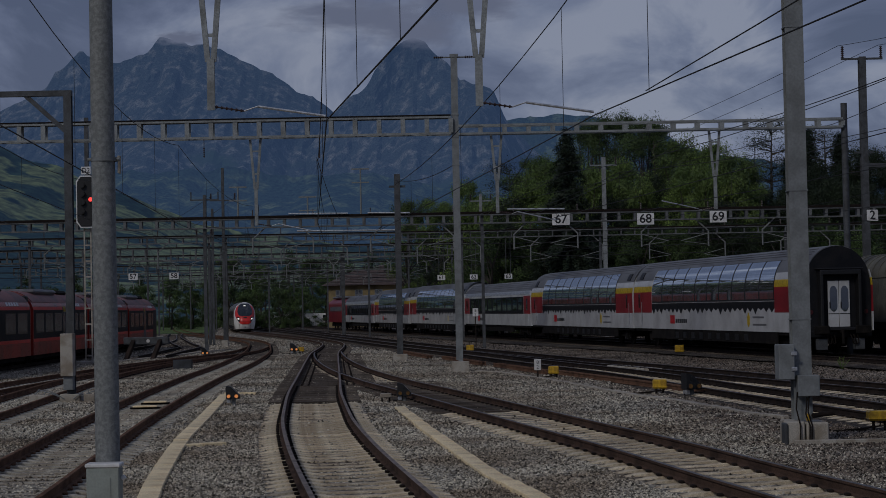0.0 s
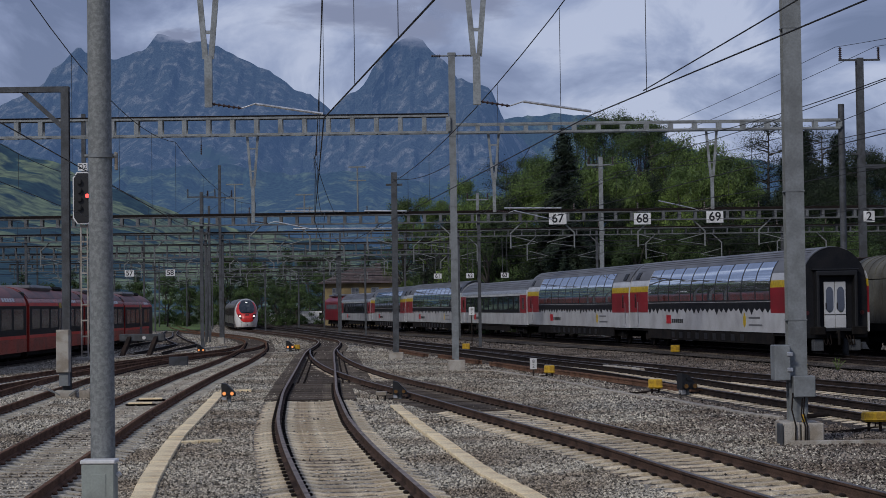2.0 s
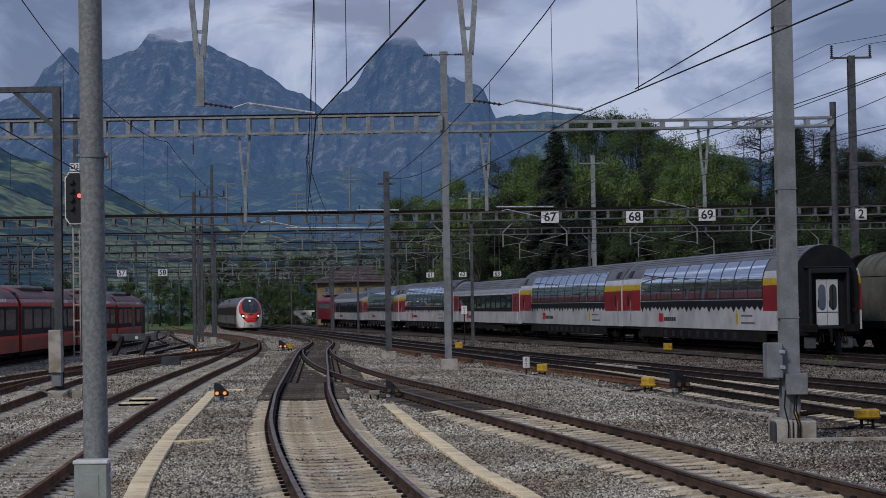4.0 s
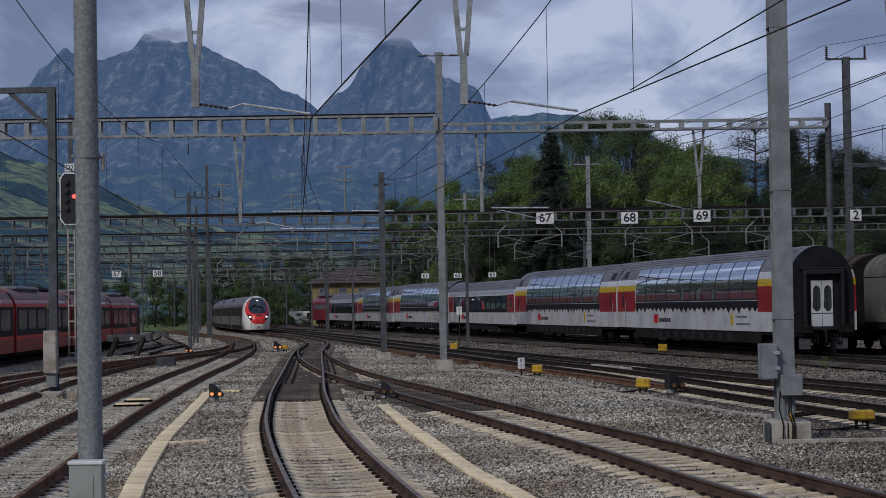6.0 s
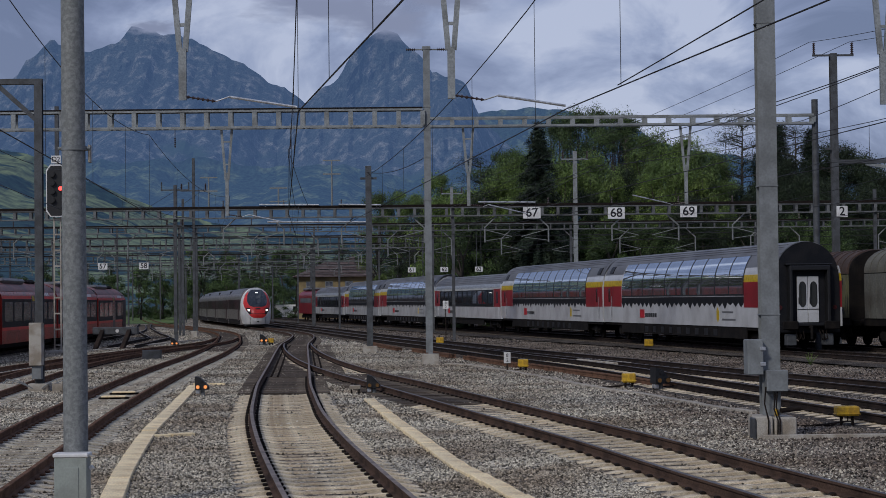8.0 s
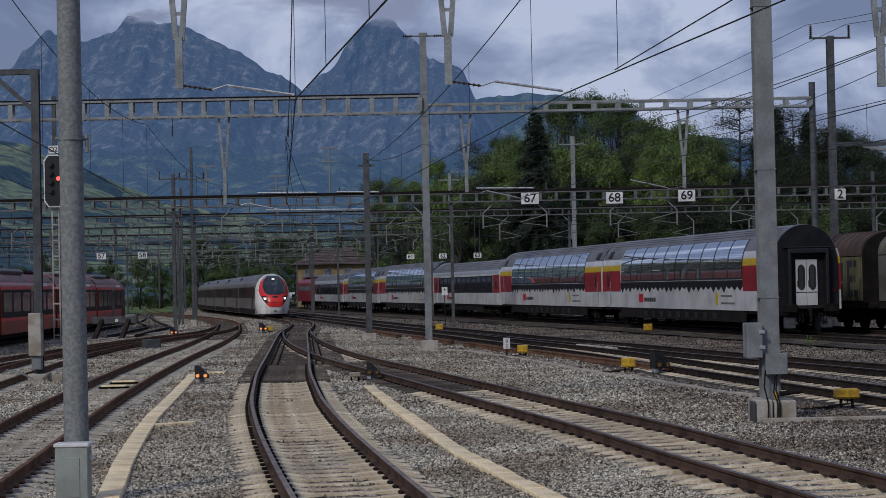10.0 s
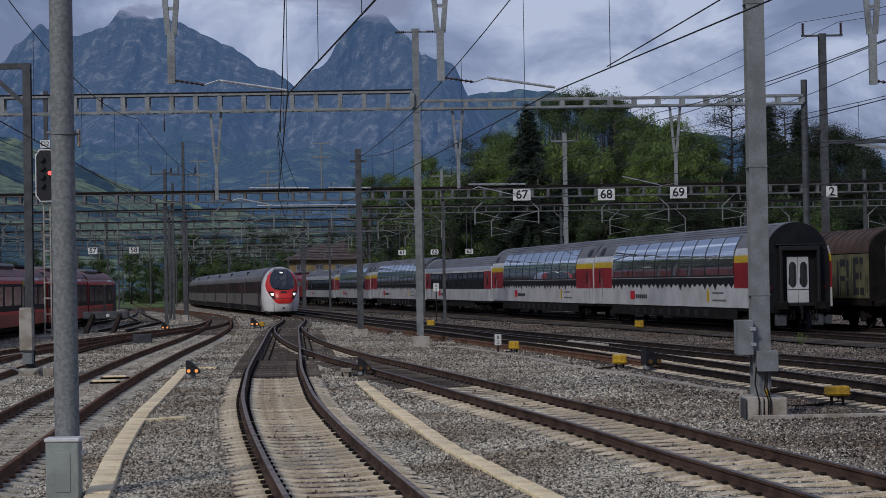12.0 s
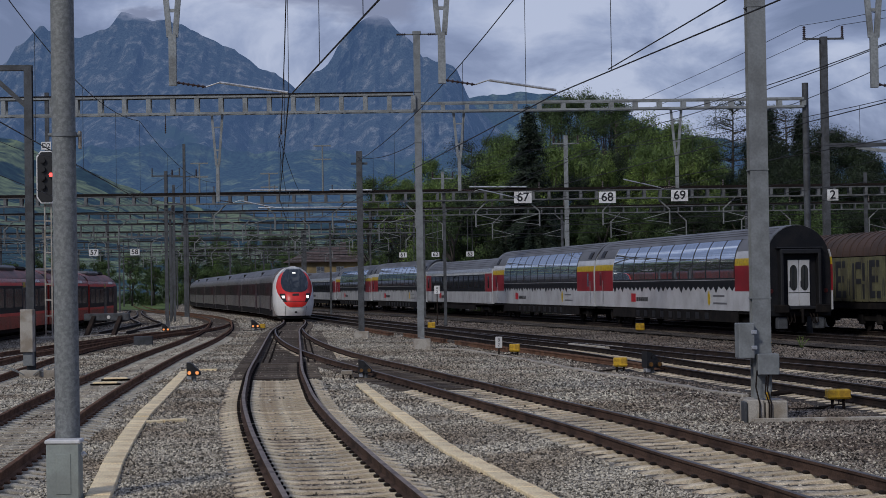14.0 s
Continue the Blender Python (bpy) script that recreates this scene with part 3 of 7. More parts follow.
def right_mast():
    base = empty("steel_mast", None, label="grey painted H-section steel mast on a concrete footing", category="mast")
    x, y = 6.47, 34.1
    bm = bmesh.new()
    hbeam(bm, x, y, 0.18, 12.2, 0.335, 0.30, 0.02)
    part("column", bm, PAINTED, base)
    for z in (2.0, 4.35, 7.35, 9.2):
        bm = bmesh.new()
        box(bm, x - 0.18, x + 0.18, y - 0.162, y + 0.162, z, z + 0.022)
        part("strap", bm, PAINTED, base)
    bm = bmesh.new()
    box(bm, x - 0.13, x + 0.26, y - 0.4, y - 0.152, 0.62, 1.0, bevel=0.012)
    part("junction_box", bm, PAINTED, base)
    bm = bmesh.new()
    box(bm, x - 0.46, x - 0.17, y - 0.34, y + 0.1, 0.92, 1.56, bevel=0.015)
    part("control_box", bm, PAINTED, base, "light grey control box")
    bm = bmesh.new()
    for z in (1.08, 1.36):
        box(bm, x - 0.24, x - 0.13, y - 0.37, y - 0.34, z, z + 0.07, bevel=0.01)
    part("hinge", bm, TUBE, base)
    bm = bmesh.new()
    box(bm, x + 0.04, x + 0.10, y - 0.24, y - 0.18, 0.16, 0.30, bevel=0.01)
    part("earth_clamp", bm, YELLOW, base)
    bm = bmesh.new()
    rod(bm, (x + 0.12, y - 0.35, 0.27), (x + 0.5, y - 0.25, 0.30), 0.045, n=10)
    part("cable_joint", bm, CLIP, base)
    for dx, s in ((-0.14, 0.5), (0.03, 0.4), (0.07, 0.44)):
        wire("cable", [(x + dx, y - 0.34, s + 0.2), (x + dx - 0.03, y - 0.36, s - 0.1), (x + dx + 0.02, y - 0.46, 0.1), (x + dx, y - 0.5, -0.35)], 0.014, CLIP, base)
    f = empty("mast_footing", None, label="split concrete footing block of a steel mast", category="footing")
    bm = bmesh.new()
    box(bm, x - 0.34, x - 0.03, y - 0.42, y + 0.4, -0.5, 0.17, bevel=0.02)
    part("block", bm, CONCRETE, f)
    bm = bmesh.new()
    box(bm, x + 0.0, x + 0.40, y - 0.42, y + 0.4, -0.5, 0.15, bevel=0.02)
    part("block", bm, CONCRETE, f)
    bm = bmesh.new()
    box(bm, x - 0.40, x - 0.35, y - 0.46, y - 0.1, -0.5, 0.14, bevel=0.01)
    part("side_board", bm, DARKSTEEL, f)
    bm = bmesh.new()
    box(bm, x - 0.25, x + 2.2, y - 0.62, y - 0.5, -0.4, -0.15, bevel=0.01)
    k = part("kerb_slab", bm, CONCRETE)
    tagged(k, "narrow concrete edging slab lying in the ballast", "kerb")


def ladder_beam(bm, x0, x1, y, z0, z1, pitch=1.0, deep=0.22, t=0.09, pw=0.09):
    """An open frame girder: two chords with upright posts between."""
    for yy in (y - deep, y + deep):
        box(bm, x0, x1, yy - 0.05, yy + 0.05, z1 - t, z1)
        box(bm, x0, x1, yy - 0.05, yy + 0.05, z0, z0 + t)
    n = max(1, int((x1 - x0) / pitch))
    for k in range(n + 1):
        x = x0 + (x1 - x0) * k / n
        for yy in (y - deep, y + deep):
            box(bm, x - pw, x + pw, yy - 0.03, yy + 0.03, z0 + t, z1 - t)
        box(bm, x - 0.03, x + 0.03, y - deep, y + deep, z0 + t * 0.3, z0 + t * 0.7)


def girder_cap(parent, x0, x1, y, z, h=0.07, mat=None):
    """The dark flat rail along the top of a girder."""
    bm = bmesh.new()
    box(bm, x0, x1, y - 0.30, y + 0.30, z + 0.003, z + h, bevel=0.01)
    part("top_rail", bm, mat or CLIP, parent, "dark flat top rail")


def insulator(bm, a, b, n=7, r=0.06, mat=0):
    a, b = Vector(a), Vector(b)
    rod(bm, a, b, r * 0.45, n=6, mat=mat)
    for k in range(n):
        p = a.lerp(b, (k + 0.3) / n)
        rod(bm, p, p + (b - a).normalized() * (b - a).length / n * 0.4, r, r * 0.6, n=8, mat=mat)


def drop_post(parent, x, y, top, foot, spread=0.35, thick=0.1, tube=2.6, rise=-0.28, side=1, joint=0.42):
    """A tapering hanger under a girder, with an insulator and a registration tube."""
    bm = bmesh.new()
    mid = foot + (top - foot) * joint
    for s in (-1, 1):
        bar(bm, (x + s * spread / 2, y, top), (x + s * thick * 0.42, y, mid), thick * 0.55, thick * 0.8)
    for f in (0.12, 0.3, 0.75):
        z = mid + (top - mid) * f
        w = thick * 0.42 + (spread / 2 - thick * 0.42) * f
        box(bm, x - w, x + w, y - 0.02, y + 0.02, z - 0.03, z + 0.03)
    box(bm, x - thick * 0.55, x + thick * 0.55, y - 0.05, y + 0.05, foot, mid + 0.05)
    post = part("drop_post", bm, GANTRY, parent)
    bm = bmesh.new()
    insulator(bm, (x + side * 0.06, y, foot + 0.06), (x + side * 0.6, y, foot - 0.03), 6, 0.035)
    part("insulator", bm, INSUL, post)
    bm = bmesh.new()
    rod(bm, (x + side * 0.6, y, foot - 0.03), (x + side * 0.85, y, foot + 0.05), 0.014, n=6)
    rod(bm, (x + side * 0.85, y, foot + 0.05), (x + side * (0.85 + tube * 0.46), y, foot + 0.05 + rise), 0.024, n=8)
    part("registration_tube", bm, TUBE, post, "pale aluminium tube")
    return post


def post_on(parent, x, y, z1, w=0.24, mat=None, foot=0.3):
    bm = bmesh.new()
    hbeam(bm, x, y, -1.2, z1, w, w, 0.02)
    p = part("post", bm, mat or GANTRY, parent)
    if foot:
        footing(p, x, y, 0.7, 0.7, foot)
    return p


def near_portal():
    """The portal over the camera's track; only its hangers come into view."""
    base = empty("near_portal", None, label="steel portal with tapering hangers over the tracks", category="gantry")
    bm = bmesh.new()
    ladder_beam(bm, -12.0, 6.7, 34.1, 11.0, 11.8)
    part("girder", bm, GANTRY, base)
    post_on(base, -12.0, 34.1, 11.8)
    drop_post(base, -4.22, 34.1, 11.0, 6.05, 0.78, 0.125, 2.7, -0.2, 1, 0.18)
    drop_post(base, 0.70, 34.1, 11.0, 6.03, 0.78, 0.125, 2.7, -0.2, 1, 0.18)
    drop_post(base, 8.66, 34.1, 11.0, 5.85, 0.78, 0.125, 0.4, -0.1, 1, 0.18)


def middle_gantry():
    base = empty("track_gantry", None, label="grey open-frame steel gantry spanning the tracks on tall posts", category="gantry")
    y = 74.2
    bm = bmesh.new()
    ladder_beam(bm, -34, 0.36, y, 9.22, 9.97, 0.93)
    part("girder", bm, GANTRY, base)
    girder_cap(base, -34, 0.36, y, 9.97, 0.05)
    bm = bmesh.new()
    hbeam(bm, 0.53, y, 0.25, 12.3, 0.27, 0.27, 0.02)
    post = part("post", bm, PAINTED, base)
    for z in (9.1, 10.0, 8.0, 6.3, 4.2, 2.5):
        bm = bmesh.new()
        box(bm, 0.38, 0.68, y - 0.15, y + 0.15, z, z + 0.05)
        part("strap", bm, PAINTED, post)
    bm = bmesh.new()
    box(bm, 0.36, 0.70, y - 0.15, y + 0.15, 12.3, 12.45, bevel=0.02)
    rod(bm, (-0.28, y, 12.33), (1.34, y, 12.33), 0.03, n=8)
    part("crosshead", bm, PAINTED, post)
    bm = bmesh.new()
    insulator(bm, (-0.28, y, 12.33), (0.1, y, 12.33), 5, 0.07)
    insulator(bm, (0.96, y, 12.33), (1.34, y, 12.33), 5, 0.07)
    part("insulator", bm, INSUL, post)
    footing(post, 0.57, y, 0.68, 0.62, 0.20)
    for x, z in ((-9.5, 8.6), (-4.9, 8.5)):
        bm = bmesh.new()
        rod(bm, (x, y, 9.25), (x, y, z + 0.3), 0.015, n=6)
        insulator(bm, (x, y, z + 0.3), (x, y, z - 0.1), 5, 0.04)
        part("insulator", bm, INSUL, base)
    drop_post(base, -7.45, y, 9.22, 5.75, 0.42, 0.12, 3.0, -0.3)


def side_gantry():
    base = empty("track_gantry", None, label="slender open-frame steel gantry beside the parked coaches", category="gantry")
    y = 80.0
    bm = bmesh.new()
    ladder_beam(bm, 0.62, 17.2, y, 9.73, 10.17, 1.02)
    part("girder", bm, GANTRY, base)
    bm = bmesh.new()
    rod(bm, (17.3, y, -0.3), (17.3, y, 10.8), 0.14, n=14)
    part("post", bm, DARKSTEEL, base, smooth=True)
    bm = bmesh.new()
    hbeam(bm, 0.62, y, -0.3, 10.3, 0.2, 0.2, 0.02)
    part("post", bm, GANTRY, base)
    drop_post(base, 2.33, y, 9.73, 6.35, 0.45, 0.13, 3.6, -0.4)
    drop_post(base, 11.7, y, 9.73, 6.35, 0.45, 0.13, 3.2, 0.35, -1)


def sign_plate(name, text, x, y, z, w=0.66, h=0.46, hang=0.25):
    s = empty(name, None, label="white number plate " + text + " hanging on a gantry", category="sign", group="track number signs")
    bm = bmesh.new()
    box(bm, x - w / 2, x + w / 2, y - 0.02, y + 0.02, z - h / 2, z + h / 2, bevel=0.008)
    part("plate", bm, WHITE, s)
    bm = bmesh.new()
    for dx in (-w * 0.3, w * 0.3):
        box(bm, x + dx - 0.02, x + dx + 0.02, y + 0.02, y + 0.05, z - h / 2, z + h / 2 + hang)
    part("hanger", bm, DARKSTEEL, s)
    cu = bpy.data.curves.new("number", "FONT")
    cu.body, cu.size, cu.align_x, cu.align_y, cu.extrude, cu.offset = text, h * 1.08, "CENTER", "CENTER", 0.004, 0.016 * h
    cu.materials.append(BLACK)
    ob = new("number", cu)
    ob.parent = s
    ob.matrix_basis = pose(x, y - 0.026, z, 90, 0, 0)
    return s


def clear_of_tracks(x, y):
    """The nearest place beside x at which a post stands clear of every track."""
    lines = [p.at(p.reach(y)).x for p in (MAIN, LEFT, RIGHT_A, RIGHT_B, COACHES, FREIGHT, RED_LINE, STUB) if p.p[0].y < y < p.p[-1].y]
    for k in range(60):
        for s in (1, -1):
            between = 140 < y < 260 and LEFT.at(LEFT.reach(y)).x < x + s * 0.3 * k < MAIN.at(MAIN.reach(y)).x
            if not between and all(abs(x + s * 0.3 * k - q) > 2.1 for q in lines):
                return x + s * 0.3 * k
    return x


def far_gantry(y, x0, x1, z0, z1, posts, drops, mat=None, pitch=1.0, over=0.0):
    base = empty("track_gantry", None, label="weathered steel gantry with hangers across the far tracks", category="gantry", group="gantries of the far yard")
    bm = bmesh.new()
    ladder_beam(bm, x0, x1, y, z0, z1, pitch, t=0.075, pw=0.09 if y < 140 else 0.045)
    part("girder", bm, mat or FARSTEEL, base)
    girder_cap(base, x0, x1, y, z1, 0.16 if y < 140 else 0.1)
    for x, top in posts:
        x = clear_of_tracks(x, y)
        p = post_on(base, x, y, top, 0.19, mat or DARKSTEEL, 0)
        if top > z1 + 1.0:
            bm = bmesh.new()
            box(bm, x - 0.9, x + 0.9, y - 0.04, y + 0.04, top - 0.35, top - 0.27)
            for s in (-0.85, 0.85):
                insulator(bm, (x + s, y, top - 0.27), (x + s, y, top + 0.2), 4, 0.07)
            part("crossarm", bm, DARKSTEEL, p)
    for z in (6.35, 7.0):
        wire("span_wire", sag((x0, y + 0.3, z + 0.2), (x1, y + 0.3, z + 0.2), 0.25, 10), 0.018 + y * 0.00004, WIRE, base)
    for i, x in enumerate(drops):
        bm = bmesh.new()
        sd = 1 if i % 2 else -1
        rod(bm, (x + sd * 0.75, y, z0), (x, y, z0 - 0.7), 0.05, n=6)
        rod(bm, (x, y, z0 - 0.66), (x, y, 5.9), 0.05, n=6)
        rod(bm, (x, y, 6.7), (x + sd * 1.7, y, 6.25), 0.026, n=6)
        rod(bm, (x, y, 6.0), (x + sd * 1.5, y, 6.2), 0.02, n=6)
        part("cantilever", bm, GALV, base)
        bm = bmesh.new()
        insulator(bm, (x, y, z1), (x, y, z1 + 0.55), 4, 0.06)
        part("insulator", bm, INSUL, base)
    return base


round_mast()
right_mast()
near_portal()
middle_gantry()
side_gantry()
far_gantry(117, -32, 34, 7.55, 8.15, [(-15.6, 9.7), (2.4, 8.3), (22, 9.0), (29, 9.0)], [-21, -12, -8.2, -4.6, 0.6, 4.4, 8.4, 12.4, 16.6, 20])
def gantry_masts():
    """Thin masts with crossarms, and pale tubes, that stand on the first far gantry."""
    for x, top in ((-5.18, 11.2), (-8.53, 9.5), (-12.9, 10.2)):
        base = empty("gantry_mast", None, label="thin pale mast with crossarms standing on a gantry", category="mast", group="thin masts on the gantry")
        bm = bmesh.new()
        rod(bm, (x, 117, 8.15), (x, 117, top), 0.06, 0.045, 8)
        part("pole", bm, GALV, base)
        for z in (top - 0.05, top - 0.9):
            bm = bmesh.new()
            box(bm, x - 0.55, x + 0.55, 116.95, 117.05, z - 0.04, z + 0.04)
            part("crossarm", bm, GALV, base)
    for x0, x1, z in ((-9.7, -6.0, 8.4), (-4.75, -2.1, 8.36), (-9.2, -3.0, 7.3), (4.0, 7.6, 8.42)):
        bm = bmesh.new()
        rod(bm, (x0, 116.6, z), (x1, 116.6, z - 0.05), 0.05, n=8)
        for f in (0.1, 0.9):
            x = x0 + (x1 - x0) * f
            rod(bm, (x, 116.6, z), (x, 116.78, z - 0.2), 0.02, n=6)
        tagged(part("insulated_tube", bm, TUBE), "pale insulated tube held along a gantry girder", "tube", group="pale tubes along the gantry")


gantry_masts()
sign_plate("track_sign", "67", 7.35, 116.7, 7.72, 1.1, 0.72)
sign_plate("track_sign", "68", 12.65, 116.7, 7.65, 1.06, 0.72)
sign_plate("track_sign", "69", 17.2, 116.7, 7.7, 1.06, 0.72)
for k, y in enumerate((150, 178, 205, 238, 272, 310, 352, 396)):
    rnd = random.Random(k)
    far_gantry(y, -64 + 3 * k, 44 - 4 * k, 7.5 + rnd.uniform(-0.3, 0.5), 8.05 + rnd.uniform(0.0, 0.5),
               [(x + rnd.uniform(-2, 2), rnd.choice((8.3, 8.5, 10.5))) for x in (-60 + 3 * k, -46, -33, -22, -11 - k, 2 - k, 14 - 2 * k, 27 - 3 * k, 40 - 4 * k)],
               [x + rnd.uniform(-1, 1) for x in range(-58 + 3 * k, 40 - 4 * k, 5)], pitch=1.1 + 0.1 * k)


# ---- trains ----
PANE = material("tinted_glass", (0.02, 0.025, 0.028), 0.06, 0.0, vary=0.02, bump=0.0, spec=1.0)
PANE.node_tree.nodes["Principled BSDF"].inputs["IOR"].default_value = 1.9


def polished(m, rough):
    """One even, low roughness for glass."""
    socket = m.node_tree.nodes["Principled BSDF"].inputs["Roughness"]
    m.node_tree.links.remove(socket.links[0])
    socket.default_value = rough
    return m


polished(PANE, 0.02)
MIRRORED = polished(material("mirrored_sun_glass", (0.80, 0.85, 0.88), 0.03, 0.95, other=(0.72, 0.77, 0.8), scale=0.5, fine=3, vary=0.02, bump=0.0), 0.012)
ROOFG = material("grey_coach_roof", (0.16, 0.165, 0.175), 0.5, 0.1, other=(0.11, 0.11, 0.115), scale=1.2, fine=12, stretch=(1, 0.3, 1), vary=0.05, bump=0.03)
COACHWHITE = material("coach_white", (0.56, 0.57, 0.58), 0.2, other=(0.38, 0.38, 0.38), scale=0.8, fine=20, vary=0.03, bump=0.01, lo=0.4, hi=0.75)
COACHRED = material("coach_red", (0.27, 0.016, 0.024), 0.35, other=(0.20, 0.014, 0.02), scale=1, fine=20, vary=0.04, bump=0.01)
COACHYELLOW = material("coach_yellow_band", (0.55, 0.38, 0.015), 0.4, vary=0.03, bump=0.01)
COACHBLACK = material("coach_end_black", (0.012, 0.013, 0.016), 0.5, other=(0.018, 0.018, 0.02), scale=2, fine=20, vary=0.1, bump=0.03, spec=0.12)
UNDER = material("dusty_underframe", (0.009, 0.008, 0.008), 0.9, other=(0.018, 0.015, 0.013), scale=2, fine=20, vary=0.15, spec=0.15)
REGIORED = material("regional_train_red", (0.42, 0.03, 0.02), 0.3, other=(0.20, 0.03, 0.022), scale=0.7, fine=15, vary=0.04, bump=0.01)
REGIOROOF = material("dusty_red_roof", (0.24, 0.075, 0.06), 0.5, other=(0.12, 0.045, 0.038), scale=0.6, fine=15, vary=0.06)
SILVER = material("silver_grey_train", (0.21, 0.19, 0.19), 0.3, 0.1, other=(0.15, 0.13, 0.132), scale=0.7, fine=15, vary=0.03, bump=0.01)
SCREEN = material("dark_windscreen", (0.012, 0.017, 0.02), 0.08, 0.0, vary=0.02, bump=0.0, spec=1.0)
polished(SCREEN, 0.03)
BANDGLASS = material("dark_glazed_band", (0.012, 0.007, 0.009), 0.35, other=(0.04, 0.010, 0.016), scale=0.25, fine=8, vary=0.1, bump=0.0, spec=0.3)
TRAINWHITE = material("train_front_white", (0.86, 0.85, 0.83), 0.35, other=(0.74, 0.73, 0.71), scale=1.2, fine=15, vary=0.03, bump=0.01)
SIGNALRED = material("train_front_red", (0.75, 0.035, 0.03), 0.35, other=(0.62, 0.03, 0.025), scale=1.5, fine=15, vary=0.03, bump=0.01)
LAMP = glow("headlamp", (1.0, 0.95, 0.85), 1.5, (0.6, 0.6, 0.6))


def half(z, w, shoulder, top):
    """The half-width of a coach body at height z."""
    if z <= shoulder:
        return w
    k = min(1.0, (z - shoulder) / (top - shoulder))
    return w * max(0.0, 1 - k ** 2.3) ** 0.5


def skin(bm, y0, y1, z0, z1, side, prof, out=0.0, thick=0.03, nz=6, mat=0):
    """A curved panel lying on one side of the body."""
    outer, inner = [], []
    for k in range(nz + 1):
        z = z0 + (z1 - z0) * k / nz
        x = half(z, *prof)
        e = 0.01
        dz = half(z - e, *prof) - half(min(z + e, prof[2]), *prof)
        nrm = Vector((2 * e, 0, max(0, dz))).normalized()
        for lst, o in ((outer, out), (inner, out - thick)):
            lst.append([bm.verts.new((side * (x + nrm.x * o), y, z + nrm.z * o)) for y in (y0, y1)])
    fs = []
    for a in (outer, inner):
        for p, q in zip(a, a[1:]):
            fs.append(bm.faces.new((p[0], p[1], q[1], q[0])))
    for k in (0, -1):
        fs.append(bm.faces.new((outer[k][0], outer[k][1], inner[k][1], inner[k][0])))
    for s in (0, 1):
        for k in range(nz):
            fs.append(bm.faces.new((outer[k][s], outer[k + 1][s], inner[k + 1][s], inner[k][s])))
    for f in fs:
        f.material_index = mat
    return fs


def hull(bm, length, z0, prof, n=26, ends=0.0, mat=0):
    """The closed body of a coach, its roof drawn in at both ends."""
    sect = []
    for y, k in ((0, 1 - ends), (0.35, 1 - ends * 0.25), (0.9, 1), (length - 0.9, 1), (length - 0.35, 1 - ends * 0.25), (length, 1 - ends)):
        w, sh, top = prof
        zs = [z0] + [sh + (top - sh) * math.sin(i / n * math.pi / 2) for i in range(n + 1)]
        ring = [(half(z, *prof), z) for z in zs] + [(-half(z, *prof), z) for z in zs[-2::-1]]
        sect.append([bm.verts.new((x, y, z0 + (z - z0) * (1 if z <= sh else 1) - (z > sh) * (z - sh) * (1 - k))) for x, z in ring])
    m = len(sect[0])
    for a, b in zip(sect, sect[1:]):
        for k in range(m):
            bm.faces.new((a[k], a[(k + 1) % m], b[(k + 1) % m], b[k])).material_index = mat
    bm.faces.new(sect[0]).material_index = mat
    bm.faces.new(sect[-1][::-1]).material_index = mat
    bmesh.ops.recalc_face_normals(bm, faces=bm.faces)


def bogie(parent, y, wheel=0.46, gap=2.5):
    bm = bmesh.new()
    for s in (-1, 1):
        box(bm, s * 1.0 - 0.08, s * 1.0 + 0.08, y - gap / 2 - 0.55, y + gap / 2 + 0.55, 0.42, 0.66, bevel=0.03)
        for yy in (y - gap / 2, y + gap / 2):
            box(bm, s * 1.08 - 0.09, s * 1.08 + 0.09, yy - 0.19, yy + 0.19, 0.3, 0.72, bevel=0.03)
            rod(bm, (s * 0.98, yy - 0.35, 0.6), (s * 0.98, yy - 0.35, 0.95), 0.1, n=10)
            rod(bm, (s * 0.98, yy + 0.35, 0.6), (s * 0.98, yy + 0.35, 0.95), 0.1, n=10)
    box(bm, -0.9, 0.9, y - 0.3, y + 0.3, 0.4, 0.9, bevel=0.03)
    b = part("bogie", bm, UNDER, parent)
    for yy in (y - gap / 2, y + gap / 2):
        for s in (-1, 1):
            bm = bmesh.new()
            rod(bm, (s * 0.70, yy, wheel), (s * 0.82, yy, wheel), wheel, n=24)
            part("wheel", bm, UNDER, b)
    return b


PANO = (1.41, 2.6, 4.42)
PLAIN = (1.41, 2.75, 4.08)


